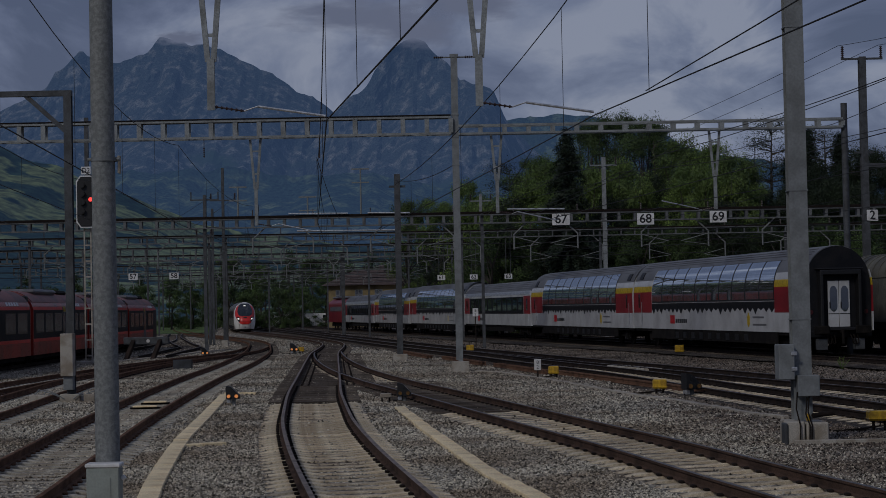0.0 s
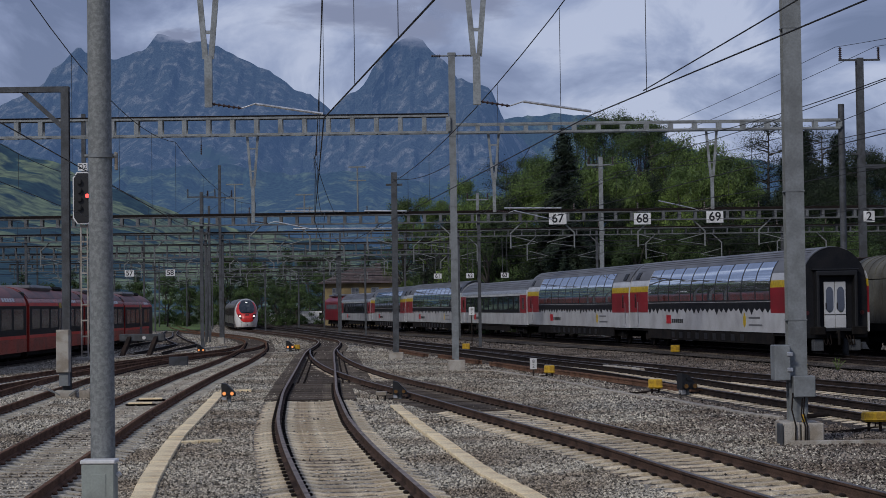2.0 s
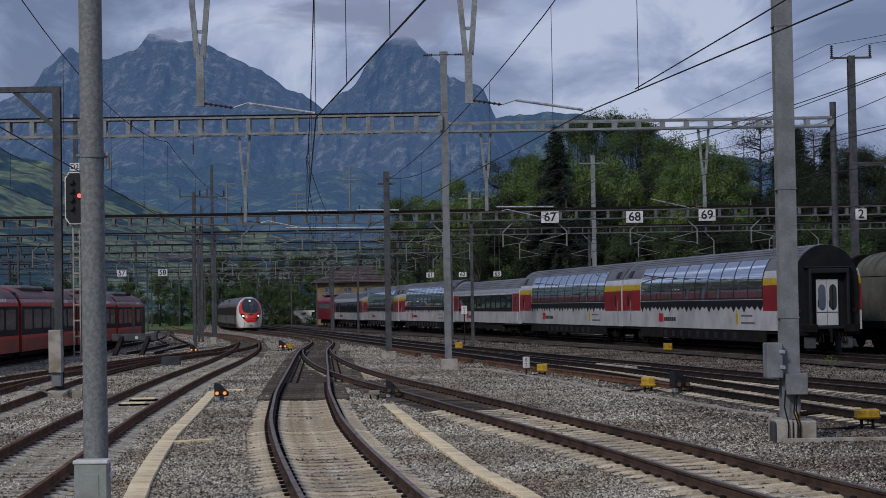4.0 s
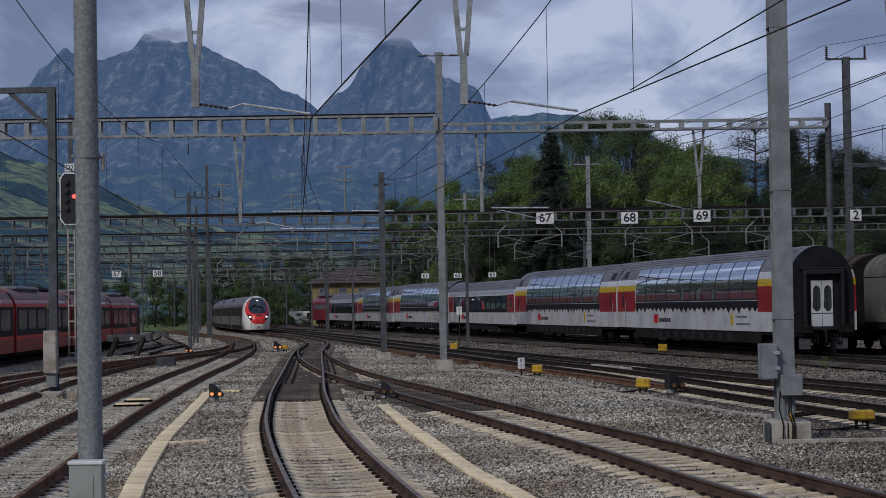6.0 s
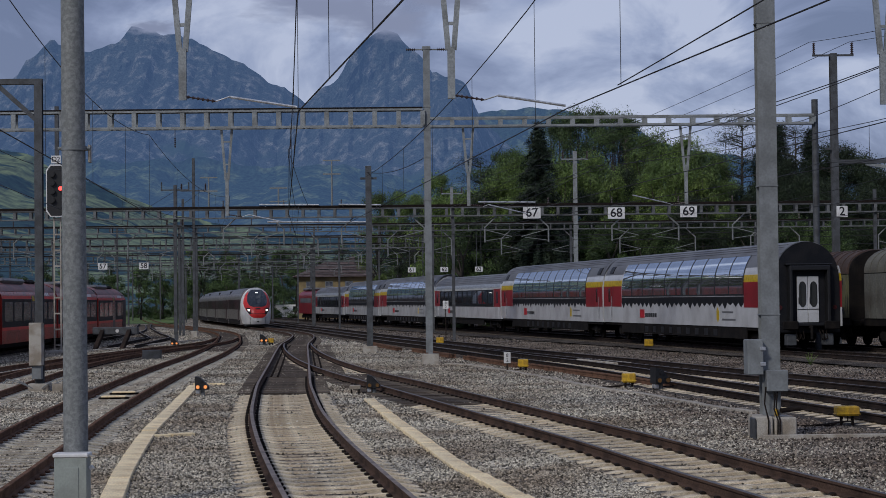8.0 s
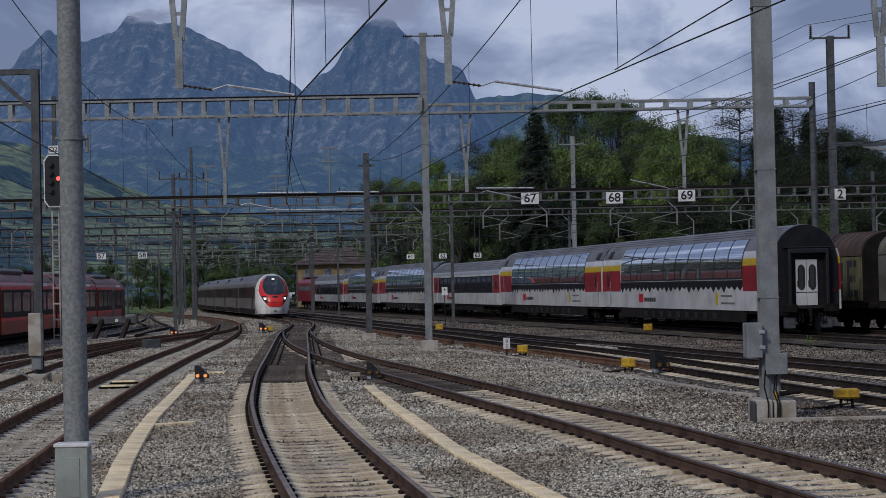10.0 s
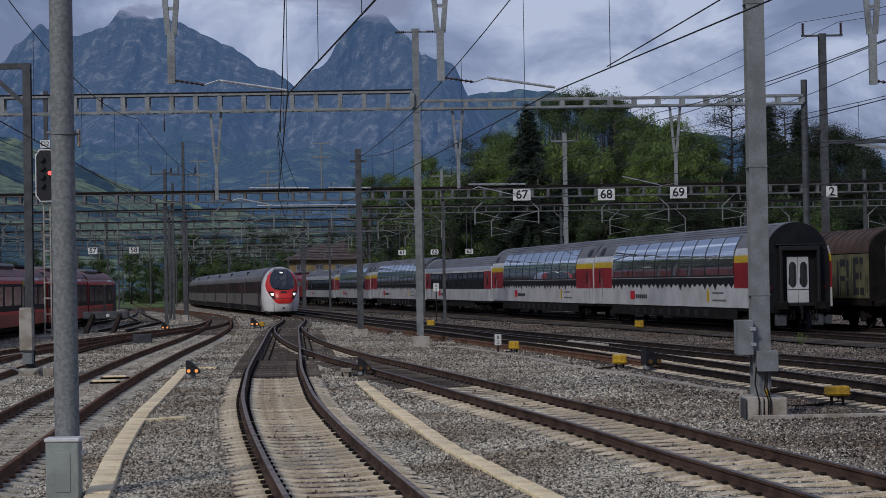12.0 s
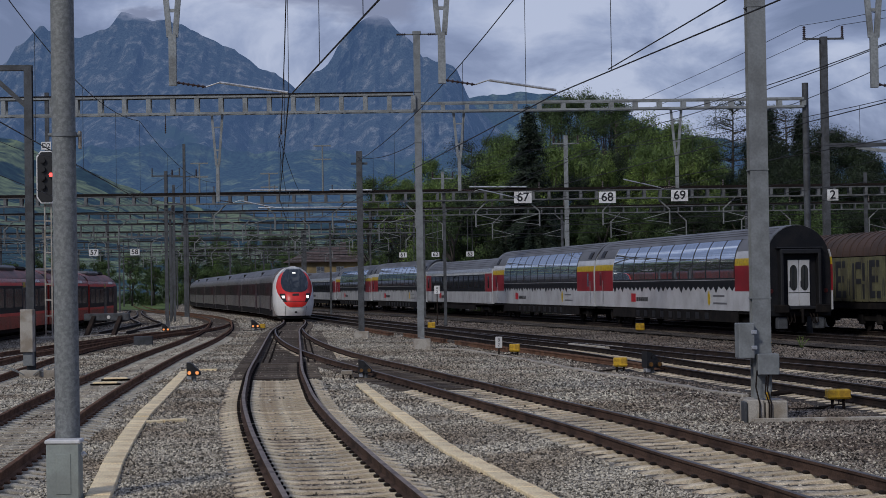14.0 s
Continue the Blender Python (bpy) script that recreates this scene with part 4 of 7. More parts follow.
def coach_end(c, prof, floor, y=0.0, s=-1):
    """The black end wall with gangway frame, double door, buffers and hoses."""
    w, sh, top = prof
    bm = bmesh.new()
    prism(bm, [(x, z) for x, z in [(-w, floor)] + [(-half(z, *prof), z) for z in np.linspace(sh, top - 0.02, 14)] + [(half(z, *prof), z) for z in np.linspace(top - 0.02, sh, 14)] + [(w, floor)]], y + s * 0.06, y + s * 0.0)
    wall = part("end_wall", bm, COACHBLACK, c, "matt black end wall")
    bm = bmesh.new()
    for x in (-0.86, 0.74):
        box(bm, x, x + 0.12, y + s * 0.42 if s < 0 else y, y if s < 0 else y + 0.42, 1.1, 3.28, bevel=0.02)
    box(bm, -0.86, 0.86, y - 0.42, y, 3.24, 3.44, bevel=0.03)
    box(bm, -0.98, 0.98, y - 0.34, y, 3.46, 3.52, bevel=0.02)
    box(bm, -0.86, 0.86, y - 0.42, y, 1.0, 1.12, bevel=0.02)
    part("gangway_frame", bm, BLACK, wall)
    for x in (-0.46, 0.01):
        bm = bmesh.new()
        box(bm, x, x + 0.45, y - 0.14, y - 0.08, 1.14, 3.0, bevel=0.012)
        d = part("door_leaf", bm, COACHWHITE, wall, "white gangway door leaf")
        bm = bmesh.new()
        prism(bm, [(x + 0.225 + 0.155 * math.cos(a), 2.28 + 0.24 * math.sin(a) + (0.28 if math.sin(a) > 0 else -0.28)) for a in np.linspace(0, math.tau, 25)[:-1]], y - 0.155, y - 0.142)
        part("window", bm, PANE, d)
        bm = bmesh.new()
        box(bm, x + 0.05, x + 0.09, y - 0.18, y - 0.14, 1.9, 2.15)
        box(bm, x, x + 0.45, y - 0.15, y - 0.138, 1.66, 1.69)
        part("handle", bm, BLACK, d)
    bm = bmesh.new()
    box(bm, -1.38, 1.38, y - 0.1, y + 0.3, 0.72, 1.0, bevel=0.03)
    part("buffer_beam", bm, COACHBLACK, wall)
    for x in (-0.88, 0.88):
        bm = bmesh.new()
        rod(bm, (x, y, 1.03), (x, y - 0.45, 1.03), 0.11, n=12)
        box(bm, x - 0.33, x + 0.33, y - 0.52, y - 0.45, 0.86, 1.2, bevel=0.03)
        part("buffer", bm, UNDER, wall)
        bm = bmesh.new()
        rod(bm, (x * 1.32, y - 0.08, 1.75), (x * 1.32, y - 0.05, 1.75), 0.09, n=14)
        part("tail_lamp", bm, DARKRED, wall)
    for z0, z1, mt in ((0.98, 1.75, COACHWHITE), (1.75, 2.82, COACHRED), (2.82, 3.12, COACHYELLOW), (3.12, 3.42, COACHWHITE)):
        bm = bmesh.new()
        skin(bm, y - 0.16, y + 0.02, z0, z1, 1, prof, 0.03, 0.05, 3)
        part("corner_strip", bm, mt, wall)
    bm = bmesh.new()
    box(bm, -0.07, 0.07, y - 0.5, y, 0.9, 1.05, bevel=0.02)
    box(bm, -0.05, 0.05, y - 0.55, y - 0.45, 0.45, 1.0, bevel=0.02)
    part("coupling", bm, UNDER, wall)
    for x in (-0.95, 0.62):
        bm = bmesh.new()
        box(bm, x, x + 0.4, y - 0.25, y + 0.1, 0.22, 0.68, bevel=0.02)
        part("step_box", bm, DARKSTEEL, wall)
    for x in (-0.62, -0.45, 0.4, 0.52):
        wire("hose", [(x, y - 0.1, 0.95), (x + 0.03, y - 0.3, 0.75), (x + 0.12, y - 0.32, 0.45), (x + 0.22, y - 0.28, 0.5), (x + 0.2, y - 0.2, 0.85)], 0.025, CLIP, wall)


DARKRED = material("unlit_red_lens", (0.06, 0.006, 0.006), 0.3, bump=0.0)
EMBLEM = material("bright_red_emblem", (0.5, 0.02, 0.03), 0.4, bump=0.0)


def marks(c, y, z, side, prof):
    """A small red emblem with a row of dark letters too small to read."""
    bm = bmesh.new()
    skin(bm, y, y + 0.8, z, z + 0.42, side, prof, 0.006, 0.012, 2)
    part("emblem", bm, EMBLEM, c)
    for k in range(6):
        bm = bmesh.new()
        skin(bm, y - 0.40 - 0.34 * k, y - 0.14 - 0.34 * k, z + 0.04, z + 0.24, side, prof, 0.006, 0.012, 1)
        part("lettering_bar", bm, BLACK, c)


def panorama_coach(label, end=False):
    c = empty("panorama_coach", None, label=label, category="railway coach", group="coaches of the parked express train")
    L, f, pr = 26.4, 0.92, PANO
    bm = bmesh.new()
    hull(bm, L, f, pr, ends=0.10)
    part("body", bm, COACHWHITE, c, "white lower body", smooth=True)
    bm = bmesh.new()
    for s in (-1, 1):
        skin(bm, 0.02, L - 0.02, 3.93, 4.42, s, pr, 0.02, 0.02, 8)
    part("roof", bm, ROOFG, c, "grey ribbed roof", smooth=True)
    for s in (-1, 1):
        for k in range(3):
            bm = bmesh.new()
            skin(bm, 0.5, L - 0.5, 4.08 + 0.1 * k, 4.1 + 0.1 * k, s, pr, 0.04, 0.03, 1)
            part("roof_rib", bm, ROOFG, c)
        ends = (0.0, 3.6), (L - 3.6, L)
        for y0, y1 in ends:
            bm = bmesh.new()
            skin(bm, y0 + 0.03, y1, 1.75, 2.82, s, pr, 0.008, 0.015, 5)
            red = part("door_panel", bm, COACHRED, c, "red end panel")
            bm = bmesh.new()
            skin(bm, y0 + 0.03, y1, 2.82, 3.12, s, pr, 0.009, 0.015, 4)
            part("yellow_band", bm, COACHYELLOW, c, "yellow band above the door")
            bm = bmesh.new()
            skin(bm, y0 + 0.03, y1, 3.12, 3.42, s, pr, 0.007, 0.015, 4)
            part("upper_panel", bm, COACHWHITE, c)
            bm = bmesh.new()
            skin(bm, y0 + 0.03, y1, 3.42, 3.95, s, pr, 0.01, 0.015, 6)
            part("roof_end", bm, ROOFG, c)
            mid = y0 + 0.75 if y0 < 1 else y1 - 1.6
            bm = bmesh.new()
            skin(bm, mid, mid + 0.85, 1.755, 2.815, s, pr, 0.018, 0.02, 6)
            d = part("entrance_door", bm, COACHRED, red)
            bm = bmesh.new()
            skin(bm, mid, mid + 0.85, 1.0, 1.75, s, pr, 0.018, 0.02, 2)
            part("door_foot", bm, COACHWHITE, d, "white lower part of the door")
            bm = bmesh.new()
            skin(bm, mid + 0.27, mid + 0.58, 2.0, 2.72, s, pr, 0.024, 0.02, 4)
            part("door_window", bm, PANE, d)
            bm = bmesh.new()
            skin(bm, mid - 0.12, mid - 0.06, 1.1, 2.3, s, pr, 0.05, 0.02, 2)
            part("handrail", bm, TUBE, d)
            bm = bmesh.new()
            skin(bm, mid + 0.1, mid + 0.75, 3.5, 3.85, s, pr, 0.05, 0.04, 3)
            part("roof_vent", bm, BLACK, c)
        # dark band, saw-tooth edge, then the glass
        bm = bmesh.new()
        skin(bm, 3.6, L - 3.6, 1.95, 2.22, s, pr, 0.006, 0.012, 2)
        teeth = 27
        for k in range(teeth):
            y0 = 3.6 + (L - 7.2) * k / teeth
            d = (L - 7.2) / teeth
            h = 0.20 + 0.07 * math.sin(k * 2.7) + 0.05 * math.sin(k * 5.1)
            x = s * (pr[0] + 0.006)
            v = [bm.verts.new((x, y0, 1.95)), bm.verts.new((x, y0 + d, 1.95)), bm.verts.new((x, y0 + d * 0.5, 1.95 - h))]
            w = [bm.verts.new((x - s * 0.012, *q.co[1:])) for q in v]
            bm.faces.new(v)
            bm.faces.new(w[::-1])
        part("mountain_motif", bm, COACHBLACK, c, "dark band with a jagged mountain outline")
        n = 10
        for k in range(n):
            y0 = 3.65 + (L - 7.3) * k / n
            d = (L - 7.3) / n
            bm = bmesh.new()
            skin(bm, y0 + 0.03, y0 + d - 0.03, 2.26, 2.32, s, pr, 0.02, 0.03, 1)
            skin(bm, y0 - 0.05, y0 + 0.045, 2.26, 3.95, s, pr, 0.022, 0.03, 10)
            fr = part("window_frame", bm, BLACK, c)
            bm = bmesh.new()
            skin(bm, y0 + 0.045, y0 + d - 0.05, 2.32, 3.92, s, pr, 0.012, 0.02, 14)
            part("pane", bm, MIRRORED, fr, "curved panorama pane", smooth=True)
        marks(c, 18.6, 1.2, s, pr)
        bm = bmesh.new()
        skin(bm, 6.9, 7.25, 1.2, 1.62, s, pr, 0.006, 0.012, 2)
        skin(bm, 7.0, 7.15, 1.12, 1.74, s, pr, 0.007, 0.012, 2)
        part("coat_of_arms", bm, COACHYELLOW, c)
        for k in range(2):
            bm = bmesh.new()
            skin(bm, 5.0 - 0.3 * k, 6.5, 1.5 - 0.32 * k, 1.58 - 0.32 * k, s, pr, 0.006, 0.012, 1)
            part("lettering_bar", bm, ROOFG, c)
        bm = bmesh.new()
        skin(bm, 3.4, L - 3.4, 0.42, 0.92, s, (1.38, 2.3, 4.4), 0.0, 0.05, 2)
        for k in range(9):
            skin(bm, 7.2 + k * 1.35, 7.75 + k * 1.35, 0.5, 0.8, s, (1.38, 2.3, 4.4), 0.02, 0.04, 1, 1)
        part("skirt", bm, [UNDER, BLACK], c)
    bm = bmesh.new()
    box(bm, -1.34, 1.34, 0.1, L - 0.1, 0.78, 0.95, bevel=0.02)
    box(bm, -1.2, 1.2, 6.0, L - 6.0, 0.4, 0.8, bevel=0.04)
    part("underframe", bm, UNDER, c)
    bogie(c, 3.6)
    bogie(c, L - 3.6)
    if end:
        coach_end(c, pr, f)
    for y in (0.02, L - 0.02):
        bm = bmesh.new()
        box(bm, -0.75, 0.75, y - (0.0 if y < 1 else -0.0), y + (0.0 if y < 1 else 0.28) + 0.001, 1.05, 3.3)
        if not (end and y < 1):
            part("gangway_bellows", bm, BLACK, c)
        else:
            bm.free()
    return c


def plain_coach(label):
    c = empty("express_coach", None, label=label, category="railway coach", group="coaches of the parked express train")
    L, f, pr = 26.4, 0.92, PLAIN
    bm = bmesh.new()
    hull(bm, L, f, pr, ends=0.08)
    part("body", bm, COACHWHITE, c, smooth=True)
    for s in (-1, 1):
        bm = bmesh.new()
        skin(bm, 0.02, L - 0.02, 3.35, 4.08, s, pr, 0.015, 0.02, 10)
        part("roof", bm, ROOFG, c, "grey ribbed roof", smooth=True)
        for k in range(4):
            bm = bmesh.new()
            skin(bm, 0.5, L - 0.5, 3.5 + 0.14 * k, 3.52 + 0.14 * k, s, pr, 0.035, 0.03, 1)
            part("roof_rib", bm, ROOFG, c)
        # sky highlight along the roof edge, put in as a bright metal strip
        bm = bmesh.new()
        skin(bm, 0.3, L - 0.3, 3.1, 3.36, s, pr, 0.012, 0.02, 4)
        part("cantrail", bm, TUBE, c, "bright metal strip for the sky sheen under the roof", smooth=True)
        for y0 in (0.03, L - 2.3):
            bm = bmesh.new()
            skin(bm, y0, y0 + 2.27, 1.75, 3.0, s, pr, 0.008, 0.015, 6)
            d = part("entrance_door", bm, COACHRED, c, "red entrance door")
            bm = bmesh.new()
            skin(bm, y0 + 0.6, y0 + 1.6, 1.0, 1.75, s, pr, 0.016, 0.015, 2)
            part("door_foot", bm, COACHWHITE, d, "white lower part of the door")
            bm = bmesh.new()
            skin(bm, y0 + 0.9, y0 + 1.35, 2.0, 2.8, s, pr, 0.014, 0.015, 3)
            part("door_window", bm, PANE, d)
        bm = bmesh.new()
        skin(bm, 2.4, L - 2.4, 1.75, 2.95, s, pr, 0.006, 0.012, 4)
        part("window_band", bm, COACHBLACK, c, "dark window band")
        for k in range(11):
            bm = bmesh.new()
            skin(bm, 2.75 + k * 1.93, 4.25 + k * 1.93, 1.98, 2.88, s, pr, 0.011, 0.014, 3)
            part("window", bm, PANE, c)
        marks(c, 19.5, 1.2, s, pr)
        bm = bmesh.new()
        skin(bm, 6.4, L - 6.4, 0.45, 0.92, s, (1.3, 2.3, 4.4), 0.0, 0.05, 1)
        part("skirt", bm, UNDER, c)
    bm = bmesh.new()
    box(bm, -1.34, 1.34, 0.1, L - 0.1, 0.78, 0.95, bevel=0.02)
    part("underframe", bm, UNDER, c)
    bm = bmesh.new()
    box(bm, -0.75, 0.75, -0.12, 0.0, 1.05, 3.2)
    box(bm, -0.75, 0.75, L, L + 0.12, 1.05, 3.2)
    part("gangway_bellows", bm, BLACK, c)
    bogie(c, 3.6)
    bogie(c, L - 3.6)
    return c


def locomotive(label):
    c = empty("electric_locomotive", None, label=label, category="locomotive")
    L, pr = 18.5, (1.45, 3.0, 3.95)
    bm = bmesh.new()
    hull(bm, L, 0.9, pr, ends=0.2)
    part("body", bm, COACHRED, c)
    bm = bmesh.new()
    box(bm, -1.0, 1.0, 2, L - 2, 3.9, 4.2, bevel=0.1)
    part("roof_gear", bm, ROOFG, c)
    for s in (-1, 1):
        bm = bmesh.new()
        skin(bm, 3, L - 3, 2.3, 2.9, s, pr, 0.02, 0.03, 1)
        part("side_grille", bm, ROOFG, c)
    bm = bmesh.new()
    box(bm, -1.1, 1.1, 3, L - 3, 0.35, 0.95, bevel=0.05)
    part("underframe", bm, UNDER, c)
    bogie(c, 4, 0.55, 2.9)
    bogie(c, L - 4, 0.55, 2.9)
    return c


def on_line(path, s, length):
    """The pose of a vehicle whose rear end is at s and which reaches on along the path."""
    up = Vector((0, 0, 0.12 if path in (COACHES, FREIGHT) else 0.0))
    a, b = path.at(s) + up, path.at(s + length) + up
    d = b - a
    return Matrix.Translation(a) @ Matrix.Rotation(math.atan2(-d.x, d.y), 4, "Z")


s = COACHES.reach(75.2)
last = panorama_coach("white and red panorama coach with a black end wall", True)
last.matrix_basis = on_line(COACHES, s, 26.4)
second = panorama_coach("white and red panorama coach with tall curved windows")
second.matrix_basis = on_line(COACHES, s + 26.7, 26.4)
third = plain_coach("white express coach with red doors and a dark window band")
third.matrix_basis = on_line(COACHES, s + 53.4, 26.4)
copy_thing(second, on_line(COACHES, s + 80.1, 26.4))
copy_thing(second, on_line(COACHES, s + 106.8, 26.4))
copy_thing(third, on_line(COACHES, s + 133.5, 26.4))
loco = locomotive("red electric locomotive at the head of the parked express")
loco.matrix_basis = on_line(COACHES, s + 160.4, 18.5)


# ---- the arriving express ----
UNIT = (1.43, 2.6, 3.96)
CAR = 18.2


def unit_car(label):
    c = empty("express_train_car", None, label=label, category="railway car", group="cars of the arriving express")
    bm = bmesh.new()
    hull(bm, CAR, 0.22, UNIT, ends=0.05)
    part("body", bm, SILVER, c)
    for s in (-1, 1):
        bm = bmesh.new()
        skin(bm, 0.3, CAR - 0.3, 3.35, 3.95, s, UNIT, 0.015, 0.02, 8)
        part("roof", bm, ROOFG, c, "dark grey roof")
        for k in range(7):
            bm = bmesh.new()
            skin(bm, 4.3 + k * 1.85, 5.75 + k * 1.85, 1.9, 2.6, s, UNIT, 0.016, 0.012, 2)
            part("window", bm, BANDGLASS, c)
        bm = bmesh.new()
        skin(bm, 0.05, CAR - 0.05, 1.75, 2.75, s, UNIT, 0.006, 0.012, 4)
        part("window_band", bm, BANDGLASS, c, "dark glazed window band")
        bm = bmesh.new()
        skin(bm, 2.0, 3.4, 0.6, 2.8, s, UNIT, 0.015, 0.02, 4)
        part("door", bm, MAROON, c)
        # dark underframe and the shaded gap below the body, painted as one strip
        bm = bmesh.new()
        skin(bm, 0.1, CAR - 0.1, 0.24, 0.72, s, UNIT, 0.006, 0.012, 1)
        part("sill_band", bm, UNDER, c)
    bm = bmesh.new()
    box(bm, -1.2, 1.2, CAR - 0.05, CAR + 0.35, 0.6, 3.7, bevel=0.05)
    part("gangway_bellows", bm, BLACK, c)
    bogie(c, 0.2, 0.45, 2.4)
    return c


def nose_back(x, z):
    """How far the nose surface lies behind its foremost point."""
    up = max(0.0, z - 1.25) / 2.85
    down = max(0.0, 1.25 - z) / 0.95
    r = abs(x) / 1.43
    return 3.0 * up ** 1.7 + 0.35 * down ** 2 + 1.5 * r ** 3.2


def nose_half(z):
    if z < 1.2:
        return 1.43 * (0.72 + 0.28 * (max(0.0, z - 0.14) / 1.06) ** 0.5)
    return max(0.02, half(z, 1.43, 2.0, 3.96))


def nose_patch(bm, outline, out, thick=0.08, steps=10):
    """A raised piece of the nose whose outline is given by left and right edges at rising heights."""
    zs = np.linspace(outline[0][0], outline[-1][0], steps * 2 + 1)
    f, b = [], []
    for z in zs:
        x0 = float(np.interp(z, [o[0] for o in outline], [o[1] for o in outline]))
        x1 = float(np.interp(z, [o[0] for o in outline], [o[2] for o in outline]))
        xs = [x0 + (x1 - x0) * k / steps for k in range(steps + 1)]
        f.append([bm.verts.new((x, nose_back(x, z) - out, z + out * 0.3)) for x in xs])
        b.append([bm.verts.new((x, nose_back(x, z) - out + thick, z + out * 0.3)) for x in xs])
    for g in (f, b):
        for p, q in zip(g, g[1:]):
            for k in range(steps):
                bm.faces.new((p[k], p[k + 1], q[k + 1], q[k]))
    for p, q in ((f[0], b[0]), (f[-1], b[-1])):
        for k in range(steps):
            bm.faces.new((p[k], p[k + 1], q[k + 1], q[k]))
    for e in (0, -1):
        for k in range(len(f) - 1):
            bm.faces.new((f[k][e], f[k + 1][e], b[k + 1][e], b[k][e]))
    bmesh.ops.recalc_face_normals(bm, faces=bm.faces)


def head_car(label):
    c = unit_car(label)
    c.name = "express_train_car"
    bm = bmesh.new()
    rows = []
    zs = [0.30 + 3.65 * (k / 34) for k in range(35)]
    for z in zs:
        w = nose_half(z)
        rows.append([bm.verts.new((w * u, min(4.55, nose_back(w * u, z)), z)) for u in np.linspace(-1, 1, 25)])
    for p, q in zip(rows, rows[1:]):
        for k in range(24):
            bm.faces.new((p[k], p[k + 1], q[k + 1], q[k]))
    # sides and roof run back to the body
    for e in (0, -1):
        back = [bm.verts.new((r[e].co.x, 4.6, r[e].co.z)) for r in rows]
        for k in range(len(rows) - 1):
            bm.faces.new((rows[k][e], rows[k + 1][e], back[k + 1], back[k]))
    bmesh.ops.recalc_face_normals(bm, faces=bm.faces)
    bmesh.ops.transform(bm, matrix=pose(0, -4.55, 0), verts=bm.verts)
    nose = part("nose", bm, TRAINWHITE, c, "white streamlined nose", smooth=True)

    def add(name, outline, out, mat, label="", owner=None):
        b = bmesh.new()
        nose_patch(b, outline, out)
        bmesh.ops.transform(b, matrix=pose(0, -4.55, 0), verts=b.verts)
        return part(name, b, mat, owner or nose, label, smooth=True)

    add("red_mask", [(0.93, -0.46, 0.46), (0.98, -0.62, 0.62), (1.12, -0.76, 0.76), (1.3, -0.86, 0.86), (1.6, -1.08, 1.08), (2.0, -1.27, 1.27), (2.4, -1.34, 1.34), (2.8, -1.27, 1.27), (3.2, -1.10, 1.10), (3.45, -0.90, 0.90), (3.55, -0.72, 0.72)], 0.045, SIGNALRED, "bright red front mask")
    add("hood", [(z, -0.97 * nose_half(z), 0.97 * nose_half(z)) for z in (3.05, 3.2, 3.35, 3.5, 3.65, 3.8, 3.88)], 0.03, HOODGREY, "pale grey hood round the windscreen")
    screen = add("windscreen", [(2.02, -0.42, 0.42), (2.10, -0.74, 0.74), (2.3, -0.93, 0.93), (2.7, -1.01, 1.01), (3.1, -0.94, 0.94), (3.45, -0.78, 0.78), (3.72, -0.52, 0.52)], 0.07, SCREEN, "dark curved windscreen")
    for s in (-1, 1):
        add("headlight", [(1.58, min(s * 0.80, s * 0.96), max(s * 0.80, s * 0.96)), (1.76, min(s * 0.78, s * 1.02), max(s * 0.78, s * 1.02))], 0.075, LAMP, "lit headlight")
        add("headlight_housing", [(1.30, min(s * 0.66, s * 0.84), max(s * 0.66, s * 0.84)), (1.55, min(s * 0.74, s * 1.04), max(s * 0.74, s * 1.04)), (1.92, min(s * 0.76, s * 1.16), max(s * 0.76, s * 1.16))], 0.06, BLACK)
    add("top_light", [(3.40, -0.13, 0.13), (3.48, -0.11, 0.11)], 0.09, LAMP, "lit top light", screen)
    add("emblem", [(1.76, -0.24, 0.24), (1.92, -0.24, 0.24)], 0.06, BLACK)
    add("coupler_hatch_seam", [(1.33, -0.93, 0.93), (1.36, -0.94, 0.94)], 0.052, BLACK)
    add("coupler_eye", [(0.50, -0.08, 0.08), (0.62, -0.08, 0.08)], 0.04, BLACK)
    for s in (-1, 1):
        add("seam", [(0.18, s * 0.72 - 0.008, s * 0.72 + 0.008), (1.0, s * 0.78 - 0.008, s * 0.78 + 0.008)], 0.035, UNDER)
    bm = bmesh.new()
    rod(bm, (-0.3, -2.9, 2.32), (0.25, -2.6, 2.75), 0.012, n=6)
    rod(bm, (0.45, -2.9, 2.3), (0.2, -2.75, 2.5), 0.012, n=6)
    part("wiper", bm, BLACK, screen)
    bm = bmesh.new()
    box(bm, -1.1, 1.1, -3.6, 0.5, 0.06, 0.3, bevel=0.08)
    part("snow_plough", bm, BLACK, nose)
    return c


HOODGREY = material("pale_grey_hood", (0.40, 0.41, 0.42), 0.35, vary=0.04, bump=0.01)
MAROON = material("dark_maroon_door", (0.055, 0.03, 0.033), 0.45, vary=0.04, bump=0.01)
HEAD = head_car("white high-speed train head with a bright red mask and lit lamps")
CARS = [HEAD]
plain = unit_car("silver-grey express train car with a dark window band")
CARS.append(plain)
for _ in range(9):
    CARS.append(copy_thing(plain, Matrix()))

# seconds and the distance of the nose from the eye, along the main track
RUN = [(0.0, 252.5), (1.5, 243), (3.0, 230.5), (5.5, 207.5), (7.0, 194.5), (8.0, 185.5), (9.25, 174.7), (10.5, 163.7), (11.5, 155.6), (12.5, 148), (14.0, 137.3)]


